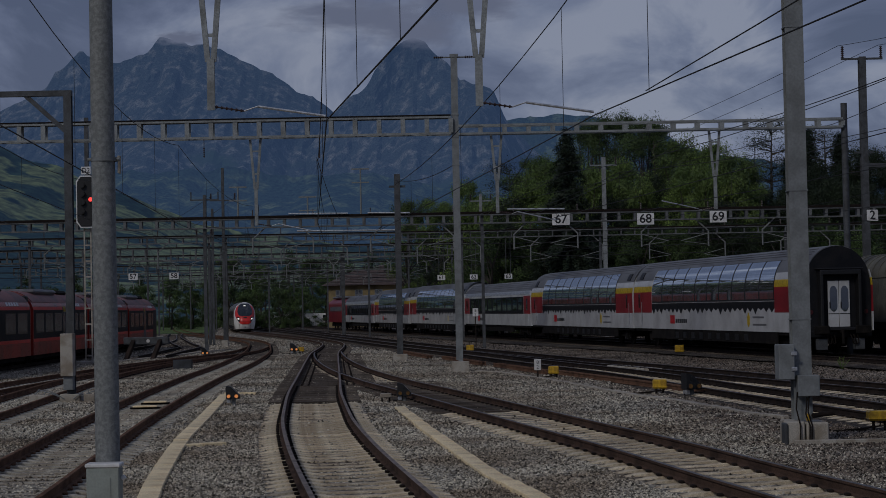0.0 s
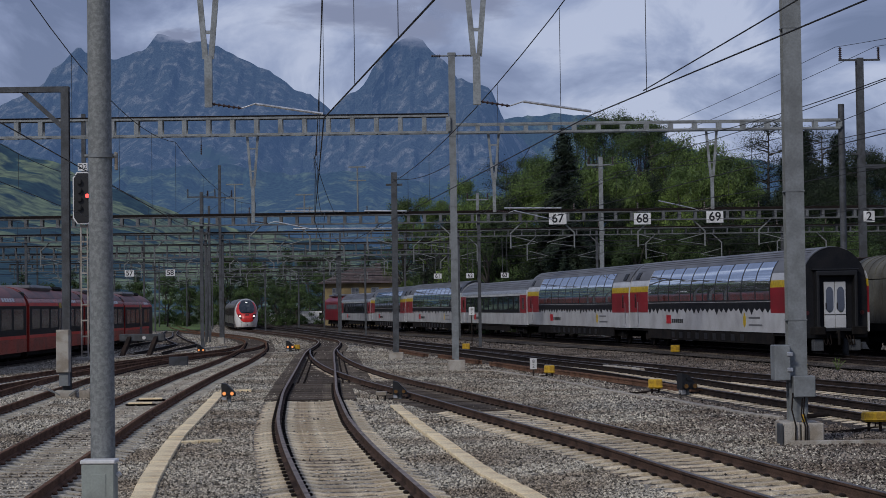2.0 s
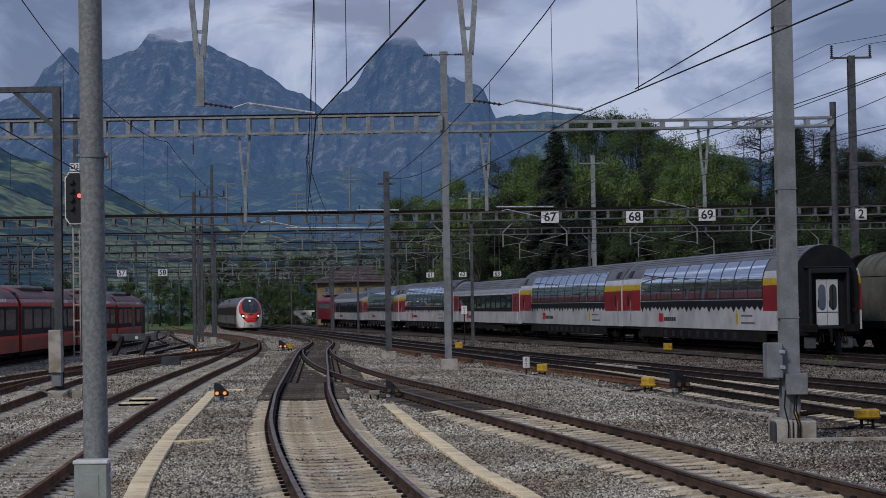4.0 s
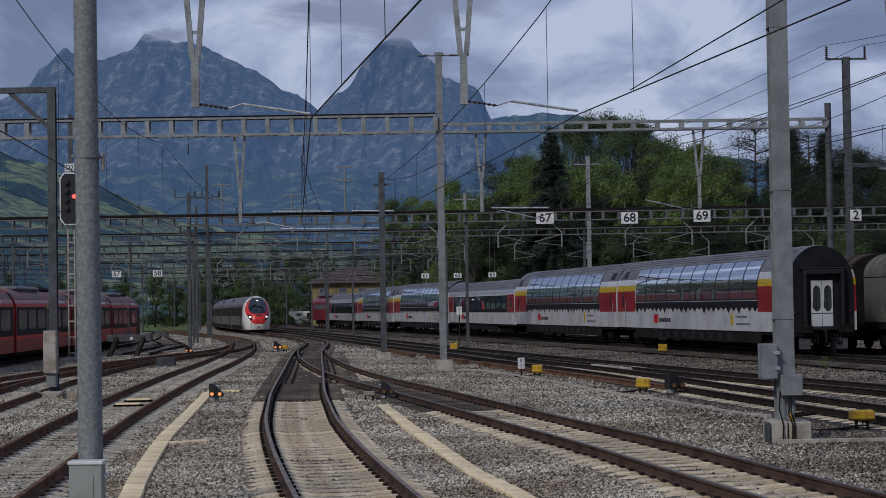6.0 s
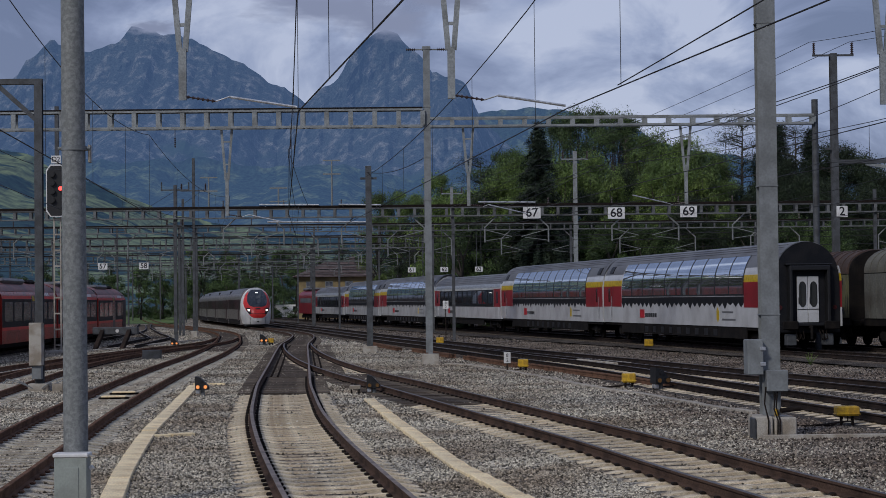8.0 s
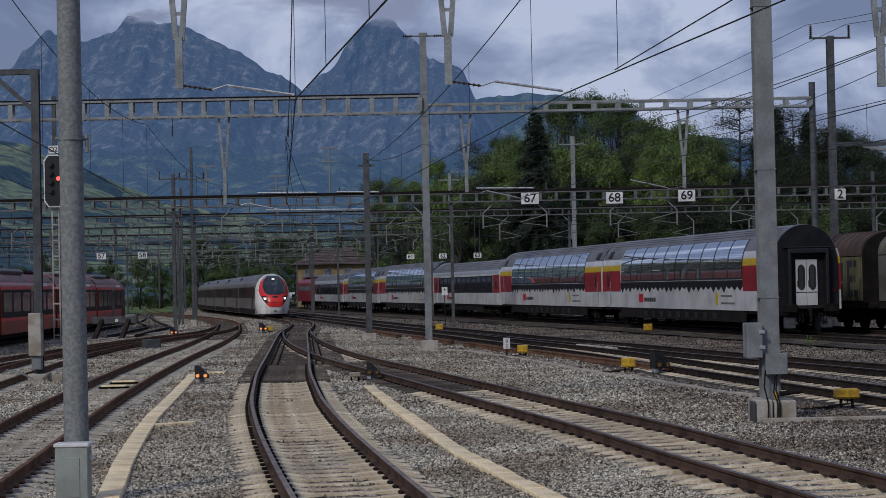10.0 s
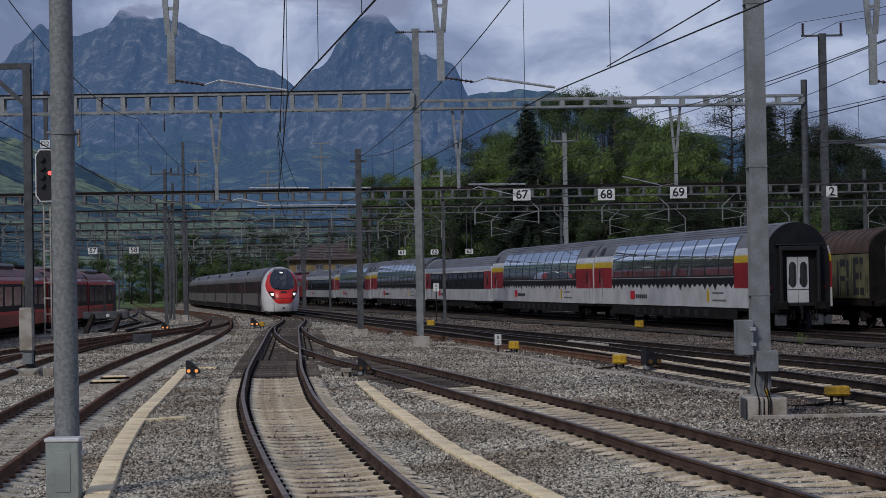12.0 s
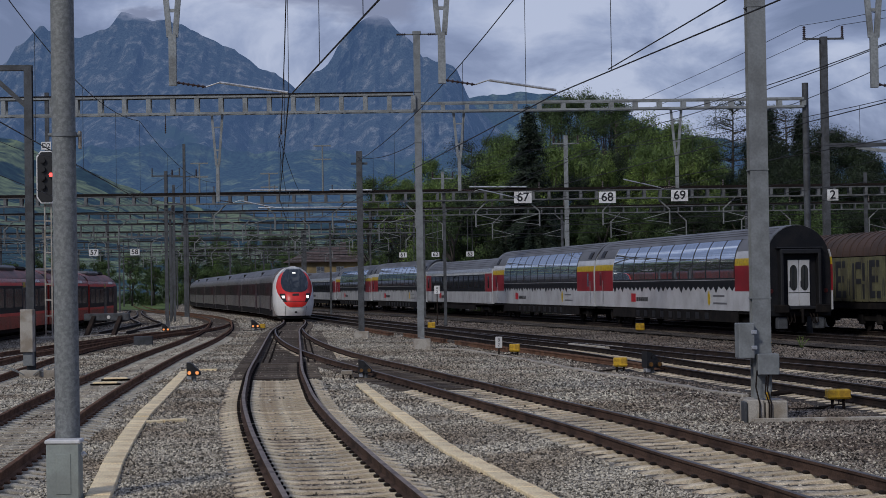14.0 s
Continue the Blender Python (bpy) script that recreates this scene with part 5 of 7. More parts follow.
def train_motion():
    for i, car in enumerate(CARS):
        rows = []
        for t, d in RUN:
            s0 = MAIN.reach(d) + 4.5 + i * (CAR + 0.35)
            rows.append((t, on_line(MAIN, s0, CAR)))
        walk(car, rows)


# ---- goods wagons and the red regional train ----
WAGONBROWN = material("faded_brown_wagon_roof", (0.075, 0.045, 0.035), 0.85, other=(0.045, 0.03, 0.025), scale=0.9, fine=15, vary=0.1)
WAGONGREY = material("dirty_grey_wagon_roof", (0.13, 0.125, 0.10), 0.75, other=(0.08, 0.075, 0.062), scale=0.9, fine=15, vary=0.1)
WAGONSIDE = material("sprayed_yellow_green_panel", (0.13, 0.125, 0.065), 0.7, other=(0.075, 0.07, 0.045), scale=1.2, fine=15, vary=0.1)
WAGONDIRT = material("dirty_grey_wagon_side", (0.12, 0.12, 0.105), 0.75, other=(0.07, 0.065, 0.055), scale=0.8, fine=12, vary=0.12)
SPRAY = material("dark_spray_paint", (0.022, 0.024, 0.028), 0.6, other=(0.02, 0.02, 0.022), fine=15, bump=0.02)


def goods_wagon(label, roof_mat, side_mat, sprayed):
    c = empty("goods_wagon", None, label=label, category="goods wagon", group="wagons of the shunted goods train")
    L, pr = 14.2, (1.36, 3.15, 4.15)
    bm = bmesh.new()
    hull(bm, L, 1.15, pr, ends=0.0)
    part("body", bm, UNDER, c)
    n = 4
    for s in (-1, 1):
        for k in range(n):
            y0, d = 0.12 + (L - 0.24) * k / n, (L - 0.24) / n
            bm = bmesh.new()
            skin(bm, y0 + 0.03, y0 + d - 0.03, 1.25, 3.1, s, pr, 0.04, 0.05, 2)
            w = part("sliding_wall", bm, side_mat, c)
            for j in range(5):
                bm = bmesh.new()
                skin(bm, y0 + 0.15 + j * d / 5, y0 + 0.21 + j * d / 5, 1.27, 3.08, s, pr, 0.075, 0.05, 1)
                part("rib", bm, side_mat, w)
            if sprayed:
                for j, (a, b2, z0, z1) in enumerate(((2.9, 3.25, 1.35, 2.85), (2.3, 2.9, 2.6, 2.9), (2.0, 2.32, 2.1, 2.85), (2.3, 2.9, 1.98, 2.2), (2.05, 2.4, 1.35, 1.98), (1.3, 1.7, 1.4, 2.95), (0.55, 1.3, 2.68, 2.95), (0.7, 1.3, 2.05, 2.32), (0.45, 1.3, 1.4, 1.7), (0.1, 0.3, 1.5, 2.2))):
                    bm = bmesh.new()
                    skin(bm, y0 + a, y0 + b2, z0, z1, s, pr, 0.052, 0.02, 2)
                    part("sprayed_shape", bm, SPRAY, w)
            bm = bmesh.new()
            skin(bm, y0 + 0.02, y0 + d - 0.02, 3.14, 4.14, s, pr, 0.04, 0.05, 9)
            part("roof_panel", bm, roof_mat, c)
            for j in range(5):
                bm = bmesh.new()
                skin(bm, y0 + 0.05 + j * d / 5, y0 + 0.10 + j * d / 5, 3.14, 4.12, s, pr, 0.07, 0.03, 8)
                part("roof_rib", bm, roof_mat, c)
        bm = bmesh.new()
        skin(bm, 0.05, L - 0.05, 0.95, 1.2, s, pr, 0.03, 0.1, 1)
        part("sill", bm, UNDER, c)
    bm = bmesh.new()
    box(bm, -1.2, 1.2, -0.25, L + 0.25, 0.9, 1.15, bevel=0.03)
    box(bm, -0.9, 0.9, 4, L - 4, 0.5, 0.95, bevel=0.03)
    part("underframe", bm, UNDER, c)
    for y in (-0.6, L + 0.25):
        for x in (-0.88, 0.88):
            bm = bmesh.new()
            rod(bm, (x, y, 1.05), (x, y + 0.35, 1.05), 0.17, n=14)
            part("buffer", bm, UNDER, c)
    bogie(c, 2.3, 0.46, 1.8)
    bogie(c, L - 2.3, 0.46, 1.8)
    return c


GREY_WAGON = goods_wagon("dirty grey covered goods wagon with a ribbed roof", WAGONGREY, WAGONDIRT, False)
BROWN_WAGON = goods_wagon("brown-roofed goods wagon with sprayed yellow-green walls", WAGONBROWN, WAGONSIDE, True)
BROWN_SECOND = copy_thing(BROWN_WAGON, Matrix())
# seconds and the distance of the gap between the grey and the brown wagon
SHUNT = [(0.0, 84.4), (3.5, 81.9), (7.0, 79.3), (10.5, 76.6), (14.0, 73.9)]


def shunting():
    for car, back in ((GREY_WAGON, -14.9), (BROWN_WAGON, 0.7), (BROWN_SECOND, 16.2)):
        walk(car, [(t, on_line(FREIGHT, FREIGHT.reach(84.4) - (84.4 - d) + back, 14.2)) for t, d in SHUNT])


REGIO = (1.40, 2.5, 3.56)
DUSTYGLASS = material("dusty_dark_glass", (0.014, 0.011, 0.010), 0.16, other=(0.028, 0.022, 0.018), scale=0.5, fine=8, vary=0.1, bump=0.0)


CABBROWN = material("dusty_brown_cab", (0.05, 0.022, 0.018), 0.6, other=(0.03, 0.016, 0.014), scale=1.0, fine=12, vary=0.1)


def regional_car(label, end=False, van=False):
    c = empty("regional_train_car", None, label=label, category="railway car", group="cars of the red regional train")
    L = 16.6
    bm = bmesh.new()
    hull(bm, L, 0.42, REGIO, ends=0.25 if end else 0.04)
    part("body", bm, REGIORED, c)
    for s in (-1, 1):
        bm = bmesh.new()
        skin(bm, 0.2, L - (1.2 if end else 0.2), 2.98, 3.55, s, REGIO, 0.02, 0.03, 8)
        part("roof", bm, REGIOROOF, c, "dusty pale red roof")
        if van:
            continue
        if end:
            bm = bmesh.new()
            skin(bm, L - 2.3, L - 0.06, 0.6, 3.0, s, REGIO, 0.016, 0.02, 6)
            part("cab_side", bm, CABBROWN, c, "dark dusty brown cab end")
        bm = bmesh.new()
        skin(bm, 0.1, L - 0.1, 1.22, 2.6, s, REGIO, 0.006, 0.012, 4)
        part("window_band", bm, COACHBLACK, c, "dark window band")
        for z in (1.06, 2.61):
            bm = bmesh.new()
            skin(bm, 0.1, L - 0.3, z, z + 0.15, s, REGIO, 0.008, 0.012, 1)
            part("bright_stripe", bm, SIGNALRED, c, "bright red stripe")
        for k in range(6):
            if k == 3:
                continue
            bm = bmesh.new()
            skin(bm, 0.7 + k * 2.6, 2.8 + k * 2.6, 1.5, 2.45, s, REGIO, 0.012, 0.014, 3)
            part("window", bm, DUSTYGLASS, c)
        for j in (0, 1):
            bm = bmesh.new()
            skin(bm, 8.25 + j * 0.72, 8.94 + j * 0.72, 0.6, 2.75, s, REGIO, 0.02, 0.02, 4)
            d = part("door_leaf", bm, ROOFG, c, "grey door leaf")
            bm = bmesh.new()
            skin(bm, 8.35 + j * 0.72, 8.84 + j * 0.72, 1.2, 2.5, s, REGIO, 0.026, 0.014, 3)
            part("door_window", bm, DUSTYGLASS, d)
        bm = bmesh.new()
        skin(bm, 8.5, 9.1, 2.52, 2.78, s, REGIO, 0.03, 0.014, 1)
        part("yellow_plate", bm, COACHYELLOW, c)
        for k in range(5):
            bm = bmesh.new()
            skin(bm, 11.5 + 0.55 * k, 11.9 + 0.55 * k, 2.8, 2.96, s, REGIO, 0.01, 0.014, 1)
            part("lettering_bar", bm, WHITE, c)
    bm = bmesh.new()
    box(bm, -0.95, 0.95, 3, 9, 3.4, 3.68, bevel=0.12)
    part("roof_unit", bm, ROOFG, c)
    bm = bmesh.new()
    box(bm, -0.8, 0.8, 10.4, 13.2, 3.4, 3.66, bevel=0.12)
    part("roof_unit", bm, UNDER, c)
    bm = bmesh.new()
    box(bm, -1.2, 1.2, 0.4, L - 0.4, 0.2, 0.44, bevel=0.04)
    part("underframe", bm, UNDER, c)
    bm = bmesh.new()
    box(bm, -1.15, 1.15, -0.5, 0.1, 0.6, 3.3, bevel=0.05)
    part("gangway_bellows", bm, BLACK, c)
    bogie(c, 2.6, 0.4, 2.2)
    bogie(c, L - 2.6, 0.4, 2.2)
    return c


rs = RED_LINE.reach(141.0)
tail = regional_car("dusty red regional train end car with dark windows", True)
tail.matrix_basis = on_line(RED_LINE, rs - 16.6, 16.6)
inner = regional_car("dusty red regional train car with a pale roof")
inner.matrix_basis = on_line(RED_LINE, rs - 33.8, 16.6)
for k in (51.0, 68.2):
    copy_thing(inner, on_line(RED_LINE, rs - k, 16.6))
# unseen red vans, stretched tall, added with the outermost track for the panorama-window reflection
van = regional_car("unseen tall red van with a pale roof, added for reflections", van=True)
OUTER_LINE = Path([(-40, 90), (-42, 130), (-46, 180), (-52, 240), (-62, 320), (-66, 350)])
track("outermost yard track on dark sleepers", OUTER_LINE, 92, 345, RUSTTOP, timber=[(0, 400)])
vans = [van] + [copy_thing(van, Matrix()) for _ in range(5)]
for k, v in enumerate(vans):
    v.matrix_basis = on_line(OUTER_LINE, OUTER_LINE.reach(188) + 17.2 * k, 16.6) @ Matrix.Diagonal((1, 1, 1.45, 1))


# ---- line-side things ----
def simple_mast(label, x, y, z1, w, mat, arms=(), foot=0.1, name="mast"):
    base = empty(name, None, label=label, category="mast")
    bm = bmesh.new()
    hbeam(bm, x, y, -0.7, z1, w, w, 0.018)
    part("column", bm, mat, base)
    if foot:
        footing(base, x, y, w * 2.4, w * 2.4, foot)
    for z, reach, up in arms:
        bm = bmesh.new()
        box(bm, x - reach, x + reach, y - 0.05, y + 0.05, z - 0.05, z + 0.05)
        part("crossarm", bm, mat, base)
        if up:
            for s in (-1, 1):
                bm = bmesh.new()
                insulator(bm, (x + s * (reach - 0.08), y, z + 0.05), (x + s * (reach - 0.08), y, z + 0.05 + up), 6, 0.10)
                part("insulator", bm, INSUL, base)
    return base


simple_mast("dark weathered steel mast on a small footing", -2.24, 91.0, 8.9, 0.29, DARKSTEEL, [(8.3, 0.4, 0)], 0.12)
simple_mast("tall steel mast with a crossarm and standing insulators", 21.98, 97.0, 15.0, 0.36, DARKSTEEL, [(14.9, 1.08, 0.62), (10.0, 0.5, 0)], 0)
def side_arm():
    base = empty("bracket_beam", None, label="dark steel beam reaching out from a tall mast", category="gantry")
    bm = bmesh.new()
    box(bm, 22.1, 34.0, 96.88, 97.12, 9.22, 9.42)
    part("beam", bm, DARKSTEEL, base)
    bm = bmesh.new()
    bar(bm, (23.6, 97, 9.2), (26.6, 97, 8.75), 0.12, 0.16)
    part("strut", bm, GANTRY, base)
    bm = bmesh.new()
    hbeam(bm, 34.0, 97, -0.7, 9.6, 0.26, 0.26, 0.02)
    part("post", bm, DARKSTEEL, base)


side_arm()
simple_mast("slim grey mast beside the sidings", -16.4, 127.5, 8.4, 0.16, DARKSTEEL, [(7.6, 0.6, 0.4)], 0.15)
simple_mast("tall steel mast with insulators beside the sidings", -16.95, 143.2, 13.4, 0.20, DARKSTEEL, [(10.9, 1.0, 0.5)], 0.15)
simple_mast("thin grey mast in the yard", -18.5, 149, 10.6, 0.18, DARKSTEEL, [(9.1, 0.7, 0.4)], 0)
simple_mast("grey mast behind the coaches", 3.4, 170, 12.6, 0.26, GANTRY, [(12.0, 1.0, 0.55)], 0)
simple_mast("tall grey mast behind the goods wagons", 12.1, 140, 13.4, 0.30, GANTRY, [(12.8, 1.0, 0.55)], 0)


def signal_portal():
    base = empty("bracket_mast", None, label="dark grey bracket mast with a sloping brace", category="mast")
    x, y = -11.05, 55.0
    bm = bmesh.new()
    hbeam(bm, x, y, 0.0, 8.95, 0.23, 0.23, 0.02)
    part("column", bm, DARKSTEEL, base)
    bm = bmesh.new()
    box(bm, x - 5.0, x + 0.12, y - 0.1, y + 0.1, 8.82, 8.98)
    bar(bm, (x - 1.25, y, 8.85), (x - 0.05, y, 7.75), 0.13, 0.13)
    part("arm", bm, DARKSTEEL, base)
    bm = bmesh.new()
    box(bm, x - 0.22, x + 0.15, y - 0.5, y - 0.13, 0.55, 1.8, bevel=0.015)
    part("cabinet", bm, CONCRETE, base, "pale grey cabinet")
    bm = bmesh.new()
    box(bm, x - 0.16, x + 0.12, y - 0.4, y - 0.13, 0.15, 0.55, bevel=0.01)
    part("cable_duct", bm, PAINTED, base)
    footing(base, x, y, 0.6, 0.6, 0.02)
    for dx, dy in ((-0.75, -0.3), (0.6, -0.35), (0.95, -0.2), (-1.05, -0.1)):
        k = empty("cable_junction", None, label="grey cable junction with bent pipes on the ballast", category="junction box", group="cable junctions at the bracket mast")
        bm = bmesh.new()
        box(bm, x + dx - 0.16, x + dx + 0.16, y + dy - 0.12, y + dy + 0.12, -0.25, 0.02, bevel=0.02)
        part("box", bm, CONCRETE, k)
        wire("pipe", [(x + dx, y + dy, 0.02), (x + dx * 0.9, y + dy, 0.16), (x + dx * 0.5, y + dy, 0.02), (x + dx * 0.2, y + dy, -0.12)], 0.018, PAINTED, k)


def lattice_signal():
    base = empty("main_signal", None, label="black colour-light signal with a white rim on a lattice mast", category="railway signal")
    x, y = -18.55, 97.0
    bm = bmesh.new()
    for s in (-1, 1):
        box(bm, x + s * 0.17 - 0.035, x + s * 0.17 + 0.035, y - 0.035, y + 0.035, -0.2, 9.3)
    for k in range(11):
        z = 0.2 + 0.82 * k
        box(bm, x - 0.17, x + 0.17, y - 0.02, y + 0.02, z - 0.04, z + 0.04)
    part("lattice", bm, CONCRETE, base, "pale lattice mast")
    bm = bmesh.new()
    w, h, zc = 0.52, 1.36, 8.2
    out = [(-w, -h + 0.3), (-w + 0.22, -h), (w - 0.22, -h), (w, -h + 0.3), (w, h - 0.3), (w - 0.22, h), (-w + 0.22, h), (-w, h - 0.3)]
    prism(bm, [(x + a, zc + b) for a, b in out], y - 0.30, y - 0.2)
    rim = part("rim", bm, WHITE, base, "white rim")
    bm = bmesh.new()
    prism(bm, [(x + a * 0.88, zc + b * 0.95) for a, b in out], y - 0.34, y - 0.302)
    part("screen", bm, BLACK, rim)
    for dx, dz, red in ((-0.18, 0.85, 0), (-0.18, 0.4, 0), (-0.18, -0.05, 0), (-0.18, -0.5, 0), (0.27, 0.1, 1)):
        bm = bmesh.new()
        rod(bm, (x + dx, y - 0.34, zc + dz), (x + dx, y - 0.50, zc + dz), 0.15, n=14)
        hood = part("hood", bm, BLACK, rim)
        bm = bmesh.new()
        rod(bm, (x + dx, y - 0.50, zc + dz), (x + dx, y - 0.51, zc + dz), 0.11, n=14)
        part("lens", bm, REDLAMP if red else BLACK, hood, "lit red lens" if red else "")
    bm = bmesh.new()
    box(bm, x - 0.25, x + 0.25, y - 0.3, y - 0.26, 9.62, 10.02)
    plate = part("name_plate", bm, WHITE, base)
    cu = bpy.data.curves.new("letters", "FONT")
    cu.body, cu.size, cu.align_x, cu.align_y, cu.extrude = "D2", 0.36, "CENTER", "CENTER", 0.004
    cu.materials.append(BLACK)
    ob = new("letters", cu)
    ob.parent = plate
    ob.matrix_basis = pose(x, y - 0.306, 9.82, 90, 0, 0)
    bm = bmesh.new()
    box(bm, x - 0.6, x + 0.6, y - 0.4, y + 0.4, -0.4, -0.08, bevel=0.03)
    part("footing", bm, CONCRETE, base)
    bm = bmesh.new()
    box(bm, x - 0.1, x + 0.1, y - 0.1, y + 0.1, 9.2, 12.6)
    part("upper_post", bm, DARKSTEEL, base)


REDLAMP = glow("red_signal_lens", (1.0, 0.06, 0.05), 3.0)
DIMLENS = material("unlit_amber_lens", (0.16, 0.08, 0.02), 0.3, bump=0.0)
AMBER = glow("amber_signal_lens", (1.0, 0.36, 0.10), 0.9)


def dwarf_signal(x, y, lit=True, scale=1.0, turn=0.0):
    base = empty("dwarf_signal", pose(x, y, 0, 0, 0, turn) @ Matrix.Diagonal((scale, scale, scale, 1)), label="small black shunting signal with two amber lamps" if lit else "small black shunting signal seen unlit", category="railway signal", group="shunting signals")
    bm = bmesh.new()
    prism(bm, [(-0.17, -0.03), (0.20, -0.03), (0.20, 0.06), (-0.03, 0.30), (-0.17, 0.33)], -0.16, 0.1)
    head = part("head", bm, BLACK, base)
    for lx in (-0.09, 0.12):
        bm = bmesh.new()
        rod(bm, (lx, -0.16, 0.045), (lx, -0.20, 0.045), 0.062, n=14)
        part("hood", bm, BLACK, head)
        bm = bmesh.new()
        rod(bm, (lx, -0.20, 0.045), (lx, -0.206, 0.045), 0.05, n=14)
        part("lens", bm, AMBER if lit else DIMLENS, head, "lit amber lens" if lit else "")
    bm = bmesh.new()
    rod(bm, (-0.02, -0.16, 0.22), (-0.02, -0.19, 0.22), 0.05, n=12)
    part("hood", bm, BLACK, head)
    bm = bmesh.new()
    rod(bm, (0.02, 0, -0.35), (0.02, 0, -0.02), 0.06, n=10)
    part("post", bm, PAINTED, base)
    bm = bmesh.new()
    box(bm, -0.16, -0.05, -0.1, 0.05, -0.14, -0.04, bevel=0.01)
    part("connector", bm, TUBE, base)
    wire("cable", [(-0.12, -0.04, -0.1), (-0.2, -0.05, -0.16), (-0.14, -0.06, -0.24), (-0.05, -0.05, -0.3)], 0.015, CLIP, base)
    return base


def yellow_box(x, y, w=0.42, h=0.3, z=0.02, turn=0.0):
    base = empty("point_heater_box", pose(x, y, 0, 0, 0, turn), label="yellow trackside box on short black legs", category="junction box", group="yellow boxes beside the rails")
    bm = bmesh.new()
    box(bm, -w / 2, w / 2, -0.16, 0.16, z, z + h, bevel=0.025)
    body = part("body", bm, YELLOW, base)
    bm = bmesh.new()
    box(bm, -w / 2 - 0.015, w / 2 + 0.015, -0.175, 0.175, z + h * 0.16, z + h * 0.24, bevel=0.008)
    part("flange", bm, YELLOW, body)
    for dx in (-w * 0.25, w * 0.25):
        bm = bmesh.new()
        rod(bm, (dx, 0, -0.35), (dx, 0, z + 0.01), 0.03, n=8)
        part("leg", bm, CLIP, base)
    for k in range(3):
        wire("cable", [(-w * 0.2 + 0.1 * k, -0.05, z), (-w * 0.3 + 0.12 * k, -0.12, -0.12), (-w * 0.8 - 0.2 * k, -0.2, -0.19), (-w * 1.6 - 0.3 * k, 0.0, -0.2)], 0.014, CLIP, base)
    return base


signal_portal()
lattice_signal()
dwarf_signal(-5.85, 51.0)
dwarf_signal(-1.18, 50.9, False)
dwarf_signal(-13.55, 105, True, 1.15)
dwarf_signal(-8.95, 110, True, 1.3)
dwarf_signal(6.72, 51.6, False, 1.25, 20)
yellow_box(6.07, 53.3, 0.38, 0.26, -0.08)
yellow_box(3.78, 66.0, 0.36, 0.27, -0.07)
yellow_box(8.45, 36.6, 0.45, 0.19, -0.02)
yellow_box(1.35, 105, 0.42, 0.32, -0.1)
yellow_box(11.55, 92.5, 0.42, 0.34, -0.08)
yellow_box(-8.55, 110.2, 0.34, 0.26, -0.08)
yellow_box(13.45, 69.5, 0.2, 0.42, -0.1)


def cover_slabs(label, pts, w, length=1.0, mat=None):
    path = Path(pts)
    base = empty("cable_trough", None, label=label, category="cable trough", group="cable troughs")
    me = None
    s = 0.0
    while s + length < path.length:
        p, d = path.at(s + length / 2), path.way(s + length / 2)
        m = Matrix.Translation((p.x, p.y, -0.225)) @ Matrix.Rotation(math.atan2(-d.x, d.y), 4, "Z") @ pose(0, 0, random.uniform(-0.008, 0.008), random.uniform(-0.6, 0.6), 0, random.uniform(-0.8, 0.8))
        if me is None:
            bm = bmesh.new()
            box(bm, -w / 2, w / 2, -length / 2 + 0.008, length / 2 - 0.008, -0.12, 0.065, bevel=0.012)
            ob = part("slab", bm, mat or TROUGH, base)
            ob.matrix_basis = m
            me = ob.data
        else:
            shared("slab", me, base, m)
        s += length
    return base


cover_slabs("row of yellowish concrete cover slabs bending through the ballast", [(-3.3, 18), (-3.82, 23), (-4.5, 29), (-5.24, 36.6), (-5.65, 42), (-6.05, 47.5), (-6.8, 57.5)], 0.31)
cover_slabs("short pale slabs beside a shunting signal", [(-6.9, 57.8), (-6.4, 57.9), (-5.7, 57.8)], 0.2, 0.5)
cover_slabs("short row of yellowish cover slabs branching off", [(-5.15, 35.6), (-4.75, 35.9), (-4.2, 36.2)], 0.24, 0.5)
cover_slabs("row of yellowish concrete cover slabs beside the branch track", [(2.1, 18), (1.66, 21.5), (1.25, 24.2), (0.97, 26.2), (0.63, 28.6), (0.13, 33.5), (-0.42, 39.1), (-0.92, 44.5), (-1.24, 48.2)], 0.27)
cover_slabs("thin grey cover slabs along the yard tracks", [(7.4, 40.8), (6.85, 43.0), (6.15, 47.8), (5.28, 51.9), (4.4, 58), (3.2, 66), (2.1, 72), (1.0, 74.5)], 0.16, 1.0, GREYSLAB)


def spare_rail(a, b, k):
    ob = rail_mesh("spare_rail", [(Vector((*a, 0)), Vector((1, 0, 0))), (Vector((*b, 0)), Vector((1, 0, 0)))], BROWNRUST, None, -0.03, BROWNRUST)
    tagged(ob, "rusty brown spare rail lying on the ballast", "rail", group="spare rails lying in the yard")


for k in range(2):
    spare_rail((7.55 + 0.15 * k, 49.3), (4.1 + 0.15 * k, 68.5), k)
    spare_rail((3.65 + 0.2 * k, 69.0), (2.0 + 0.2 * k, 79.0), k)
    spare_rail((1.5 + 0.2 * k, 81.0), (-0.2 + 0.2 * k, 92.0), k)
    spare_rail((-0.9 + 0.2 * k, 93.0), (-2.6 + 0.2 * k, 106.0), k)


